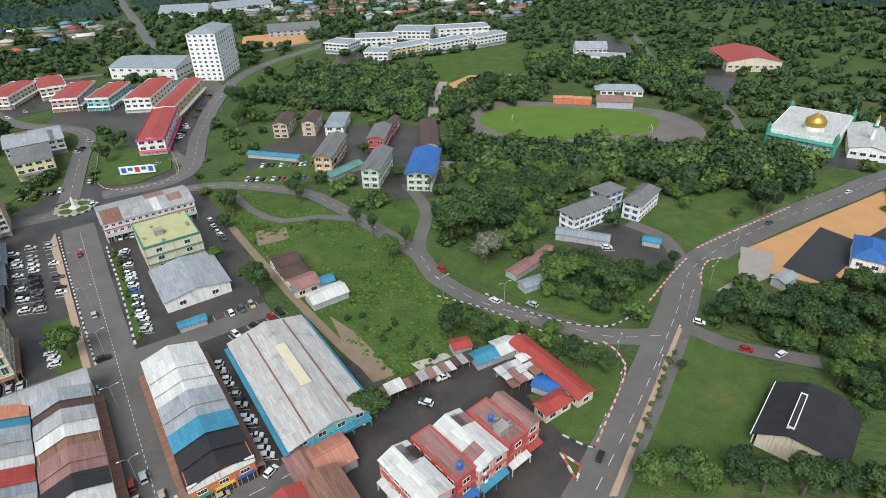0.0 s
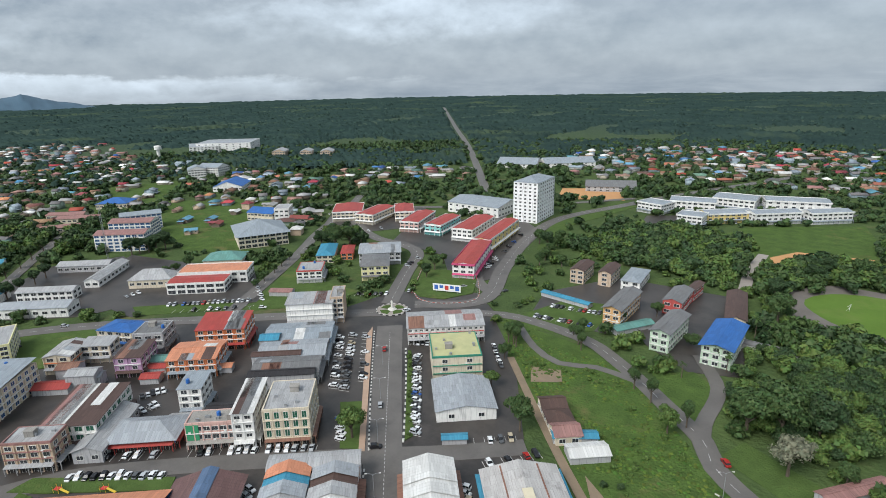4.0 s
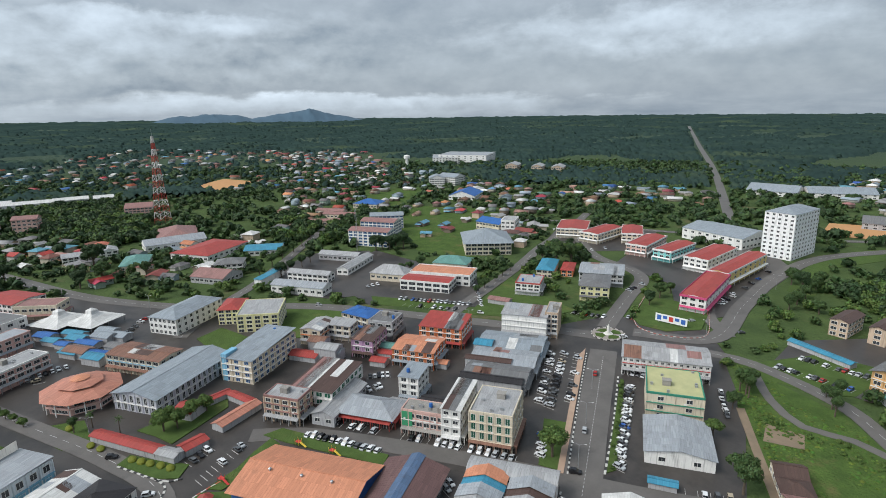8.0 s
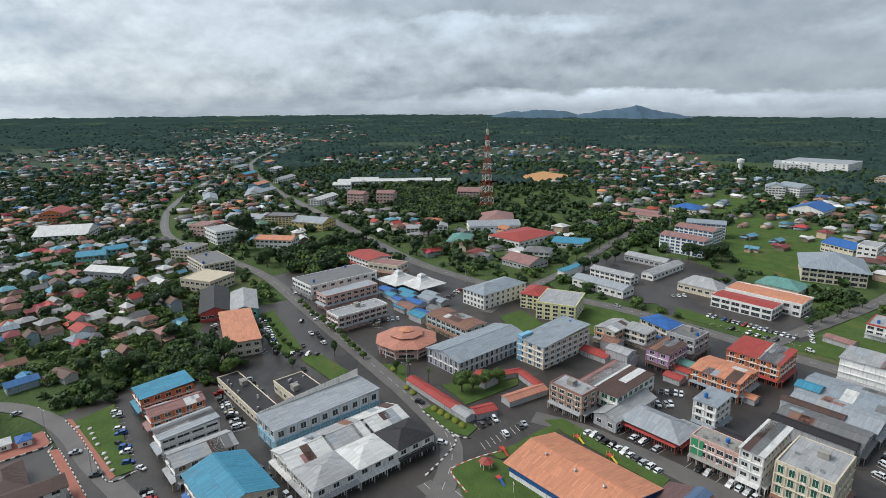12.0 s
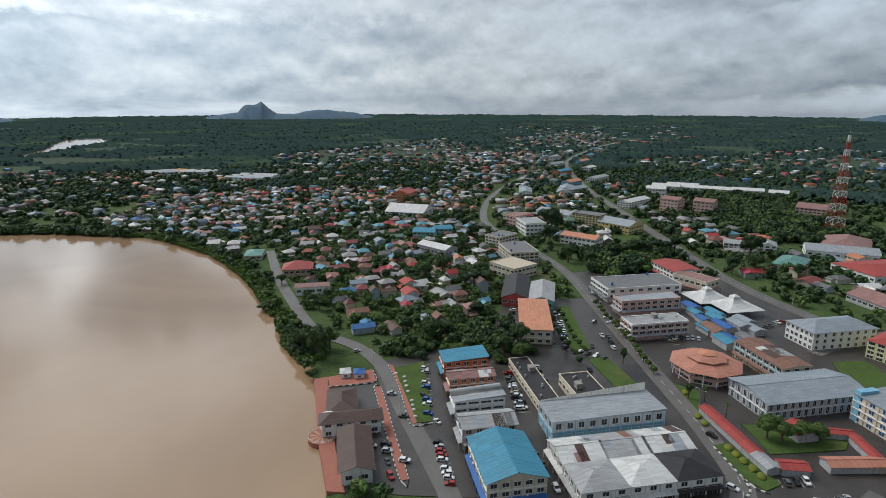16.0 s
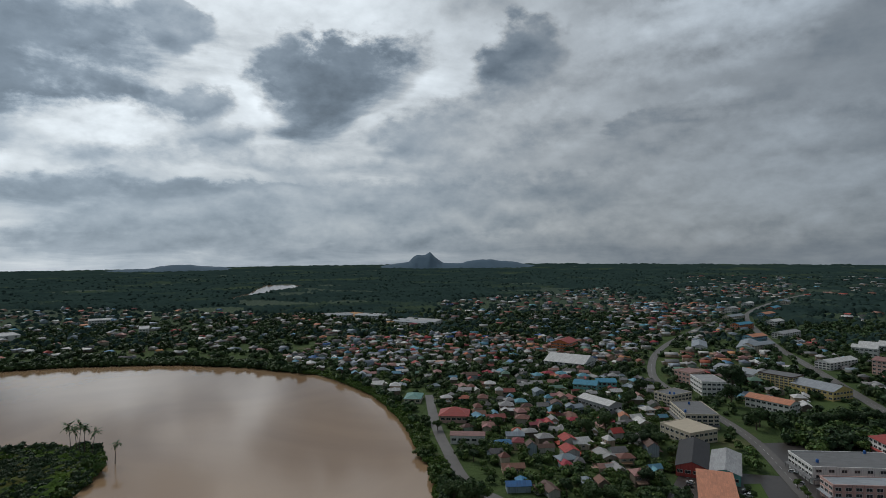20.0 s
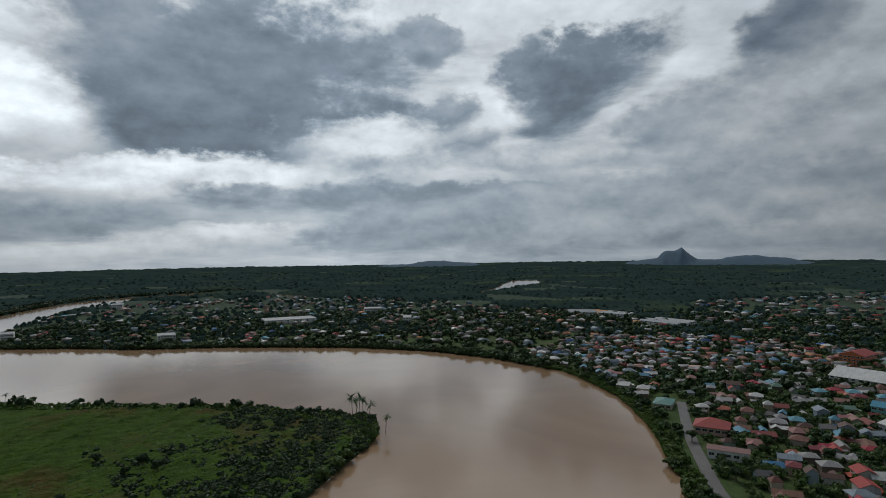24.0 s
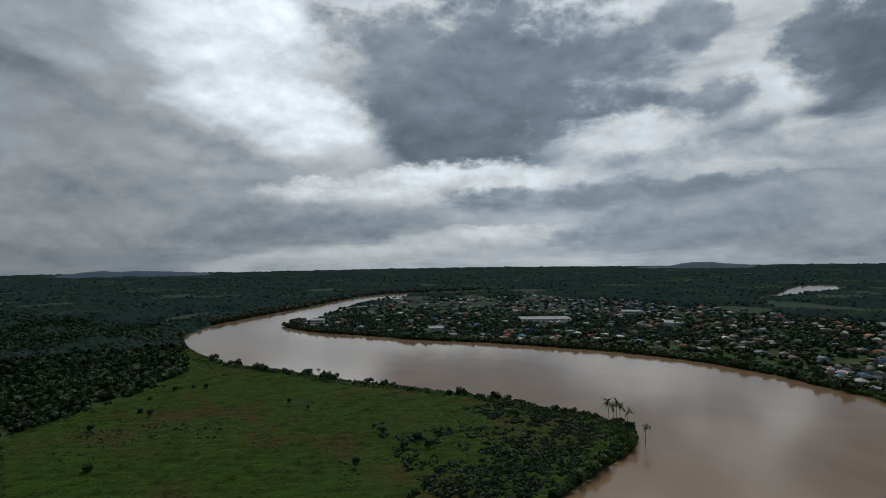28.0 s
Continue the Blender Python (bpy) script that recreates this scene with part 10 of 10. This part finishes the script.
for sel, base_, leaf_ in ((nearm & (kk == 0), MID, LEAF), (nearm & (kk == 1), MID, LEAF2), (~nearm & (kk == 0), SMALL, LEAF), (~nearm & (kk == 1), SMALL, LEAF3)):
    scatter("garden_trees", base_, np.stack([x[sel], y[sel]], 1), r[sel], leaf_, "scattered leafy trees and shrubs between houses", "trees", 0.2)

# fruit trees and palms crowding the riverside village
xs, ys = [], []
for zn, n_, sd in (([(-401, -363), (-454, -372), (-564, -358), (-611, -277), (-543, -193), (-406, -134), (-334, -112), (-272, -129), (-256, -171), (-278, -207), (-292, -236), (-348, -295)], 2100, 61), ([(-391, -602), (-544, -672), (-689, -607), (-778, -452), (-748, -297), (-606, -232), (-564, -358), (-438, -389), (-354, -367), (-380, -448), (-386, -516)], 2000, 62)):
    x, y = in_zone(zn, n_, sd)
    m = clear_mask(x, y, 1.5, -0.6, False)
    xs.append(x[m]), ys.append(y[m])
x, y = np.concatenate(xs), np.concatenate(ys)
kk = np.arange(len(x)) % 3
for k_, leaf_ in enumerate((LEAF, LEAF2, LEAF2)):
    sel = kk == k_
    scatter("village_trees", MID, np.stack([x, y], 1)[sel], g_.uniform(1.8, 4.0, int(sel.sum())), leaf_, "leafy fruit trees crowding between village houses", "trees", 0.35)

# the forest plain to the horizon: a closed, uneven canopy, with single crowns standing out of it
crng_ = np.random.default_rng(15)
ca_, cd_ = np.meshgrid(np.radians(np.arange(46, 314, 0.22)), np.geomspace(900, 4920, 120))
ca_ = ca_ + crng_.uniform(-0.0016, 0.0016, ca_.shape)
cd_ = cd_ * crng_.uniform(0.994, 1.006, cd_.shape)
x, y = (cd_ * np.cos(ca_)).ravel(), (cd_ * np.sin(ca_)).ravel()
taken = np.zeros((340, 340), bool)
for q in HOUSES:
    k0, k1 = int((q[0] + 5100) // 30), int((q[1] + 5100) // 30)
    taken[k0 - 1:k0 + 2, k1 - 1:k1 + 2] = True
shut = clear_mask(x, y, 8, 8) & ~inside(x, y, WEST_MEADOW) & ~taken[((x + 5100) // 30).astype(int), ((y + 5100) // 30).astype(int)]
open_ = patchy(x, y, 130, 9) + crng_.normal(0, 0.05, x.size)
shut &= open_ > np.interp(np.hypot(x, y), [900, 1500, 3000, 4900], [0.42, 0.30, 0.16, 0.05])
tall_ = (3.5 + 5.5 * patchy(x, y, 60, 23)) * crng_.uniform(0.45, 1.35, x.size)
z = np.where(shut, tall_, -2.5) + rim_height(x, y)
nc, nr_ = ca_.shape[1], ca_.shape[0]
i, j = np.meshgrid(np.arange(nr_ - 1), np.arange(nc - 1), indexing="ij")
a0 = (i * nc + j).ravel()
tri = np.concatenate([np.stack([a0, a0 + nc, a0 + nc + 1], 1), np.stack([a0, a0 + nc + 1, a0 + 1], 1)])
tri = tri[shut[tri].any(1)]
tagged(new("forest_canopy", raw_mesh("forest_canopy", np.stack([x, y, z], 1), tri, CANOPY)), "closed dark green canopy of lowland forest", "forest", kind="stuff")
N = 30000
a = crng_.uniform(radians(46), radians(314), N)
rad_ = np.exp(crng_.uniform(math.log(900), math.log(4000), N))
x, y = rad_ * np.cos(a), rad_ * np.sin(a)
m = clear_mask(x, y, 5, 5) & ~inside(x, y, WEST_MEADOW) & (patchy(x, y, 130, 9) > 0.27)
x, y, rad_ = x[m], y[m], rad_[m]
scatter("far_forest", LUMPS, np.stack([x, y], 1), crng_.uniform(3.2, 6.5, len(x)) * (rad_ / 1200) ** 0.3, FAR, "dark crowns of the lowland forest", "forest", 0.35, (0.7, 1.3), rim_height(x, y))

# river banks: scrub hanging over the water
def bank(line, n, width, size, mat_, label, seed):
    g = np.random.default_rng(seed)
    L = spline(line, 4)
    P = np.array([(p.x, p.y) for p in L])
    k = g.integers(0, len(P) - 1, n)
    t = g.uniform(0, 1, n)[:, None]
    base_ = P[k] * (1 - t) + P[k + 1] * t
    tan = P[k + 1] - P[k]
    tan /= np.linalg.norm(tan, axis=1)[:, None] + 1e-9
    nor = np.stack([-tan[:, 1], tan[:, 0]], 1)
    off = g.uniform(-1.5, width, n)[:, None]
    c1, c2 = base_ + nor * off, base_ - nor * off
    w1 = inside(c1[:, 0], c1[:, 1], RIVER)
    pts = np.where(w1[:, None], c2, c1)
    scatter("bank_scrub", SMALL if n > 2500 else MID, pts, g.uniform(*size, n), mat_, label, "scrub", 0.0)


bank(BANK_TOWN[3:12], 1100, 12, (0.9, 2.3), SCRUB, "bright green scrub on the river bank", 1)
bank(BANK_TOWN[11:], 2600, 24, (2.2, 5.0), LEAF, "dark scrub and trees on the far river bank", 2)
bank(BANK_WEST[:14], 2600, 18, (1.1, 2.8), SCRUB, "bright green scrub along the inner bank", 3)
bank(BANK_WEST[8:17], 1200, 55, (1.3, 3.4), LEAF3, "dark bushes at the tip of the inner bank", 4)
bank(BANK_FAR[6:], 2600, 40, (4, 8), LEAF3, "forest edge along the far river", 5)

# the open meadow on the inner bank: a rough, uneven growth of grass and fern
sheet("meadow_west", WEST_MEADOW, 0.03, ROUGH, "wide wet meadow on the inner river bank", "meadow")
WETM = surf("wet_meadow", (0.070, 0.124, 0.014), (0.014, 0.034, 0.008), 0.085, 0.9, fine=0.6, bump=1.0, spec=0.08, patch=((0.086, 0.054, 0.020), 0.014, 0.51, 0.8), relief=1.5)
mxs, mys = np.meshgrid(np.arange(-140, 385, 1.7), np.arange(-856, -158, 1.9), indexing="ij")
x, y = (mxs + g_.uniform(-0.6, 0.6, mxs.shape)).ravel(), (mys + g_.uniform(-0.6, 0.6, mxs.shape)).ravel()
on_ = inside(x, y, WEST_MEADOW) & ~wet(x, y)
tuft = patchy(x, y, 34, 18)
z = 0.3 + 2.2 * patchy(x, y, 3.0, 51) ** 2 * (0.4 + tuft) + g_.uniform(0, 1.0, x.size) + 1.2 * tuft ** 2
nc = mxs.shape[1]
i, j = np.meshgrid(np.arange(mxs.shape[0] - 1), np.arange(nc - 1), indexing="ij")
a0 = (i * nc + j).ravel()
tri = np.concatenate([np.stack([a0, a0 + nc, a0 + nc + 1], 1), np.stack([a0, a0 + nc + 1, a0 + 1], 1)])
tri = tri[on_[tri].all(1)]
keep_ = np.zeros(x.size, bool)
keep_[tri] = True
remap = np.cumsum(keep_) - 1
tagged(new("meadow_growth", raw_mesh("meadow_growth", np.stack([x, y, z], 1)[keep_], remap[tri], WETM)), "knee-high growth of meadow grass and fern with brown patches", "grass", kind="stuff")
x, y = in_zone(WEST_MEADOW, 16000, 31)
m = ~wet(x, y)
x, y = x[m], y[m]
pt = patchy(x, y, 40, 12)
fineness = 0.5 * patchy(x, y, 34, 18) + 0.5 * patchy(x, y, 6, 19) + g_.normal(0, 0.10, len(x))
for lo_, hi_, leaf_ in ((-1, 0.45, leaf_m("meadow_dark", (0.022, 0.050, 0.009), 0.12)), (0.45, 2, MEADOW)):
    sel = (fineness > lo_) & (fineness <= hi_)
    scatter("meadow_tussocks", LUMPS, np.stack([x, y], 1)[sel], (0.6 + 1.5 * pt[sel] ** 1.5 * g_.uniform(0.3, 1.3, int(sel.sum()))), leaf_, "uneven tussocks of meadow grass and fern", "grass", 0.25, (0.6, 1.4))
x, y = in_zone([(60, -455), (23, -416), (-51, -419), (-120, -427), (-133, -402), (-83, -331), (-54, -300), (5, -302)], 6500, 33)
m = g_.uniform(0, 1, len(x)) < np.clip((patchy(x, y, 12, 44) - 0.22) * 1.3, 0, 1)
x, y = x[m], y[m]
scatter("meadow_bushes", SMALL, np.stack([x, y], 1), g_.uniform(0.8, 2.8, len(x)), LEAF3, "dark bushes on the meadow's low tip", "scrub", 0.1)
for px_, py_, r_ in ((*(229, -460.2), 3.2), (*(242.9, -472.4), 2.8), (*(224.6, -561.1), 3.0), (*(235.4, -557), 2.2), (*(250, -551), 2.5), (*(253.9, -423.5), 3.2), (*(129.1, -502.1), 2.4), (*(107.8, -478.8), 2.0), (*(39.7, -407.9), 3.5), (*(49.1, -343.6), 3.2), (*(206.3, -341.3), 3.4), (*(13.4, -384.8), 4.0), (*(5.7, -373.4), 4.0), (*(22.3, -374.1), 3.0), (*(266.7, -563.6), 2.2), (*(256.3, -515.1), 2.4)):
    tree((px_, py_), r_, 2)
# rough meadow beside the avenue: tall grass and shrubs
x, y = in_zone(KEEP[MEADOW_INDEX], 14000, 35)
m = clear_mask(x, y, 1.0, 1.5, False)
x, y = x[m], y[m]
pt = patchy(x, y, 9, 14)
m = pt > 0.35
scatter("meadow_grass", LUMPS, np.stack([x, y], 1)[m], g_.uniform(0.3, 1.1, int(m.sum())), leaf_m("tall_grass", (0.080, 0.130, 0.020), 0.16), "tall rough grass and weeds", "grass", -0.1, (0.5, 1.0))
m = (pt > 0.60) & (g_.uniform(0, 1, len(x)) < 0.07)
scatter("meadow_shrubs", MID, np.stack([x, y], 1)[m], g_.uniform(0.7, 1.9, int(m.sum())), LEAF2, "low shrubs in the rough meadow", "scrub", 0.0)

# clipped hedges and flower mounds in the verges
for q, (hx, hy) in enumerate(((-217.8, 18), (-214.4, 20.4), (-211, 22.8), (-207.3, 25.6), (-203.6, 28), (-257.6, 1.5), (-238, 7), (-233.1, 9.7))):
    bm = bmesh.new()
    bmesh.ops.create_icosphere(bm, subdivisions=3, radius=1.0)
    for v in bm.verts:
        v.co *= 1 + 0.16 * noise.noise(v.co * 3.0 + Vector((q, 0, 0)))
        v.co.z *= 0.6
    tagged(finish("hedge", bm, leaf_m("hedge_yellow_green", (0.16, 0.17, 0.02), 0.1), at=pose(hx, hy, 0.8) @ Matrix.Diagonal((2.2, 1.5, 1.4, 1))), "rounded clipped yellow-green hedge", "hedge", "clipped hedges")
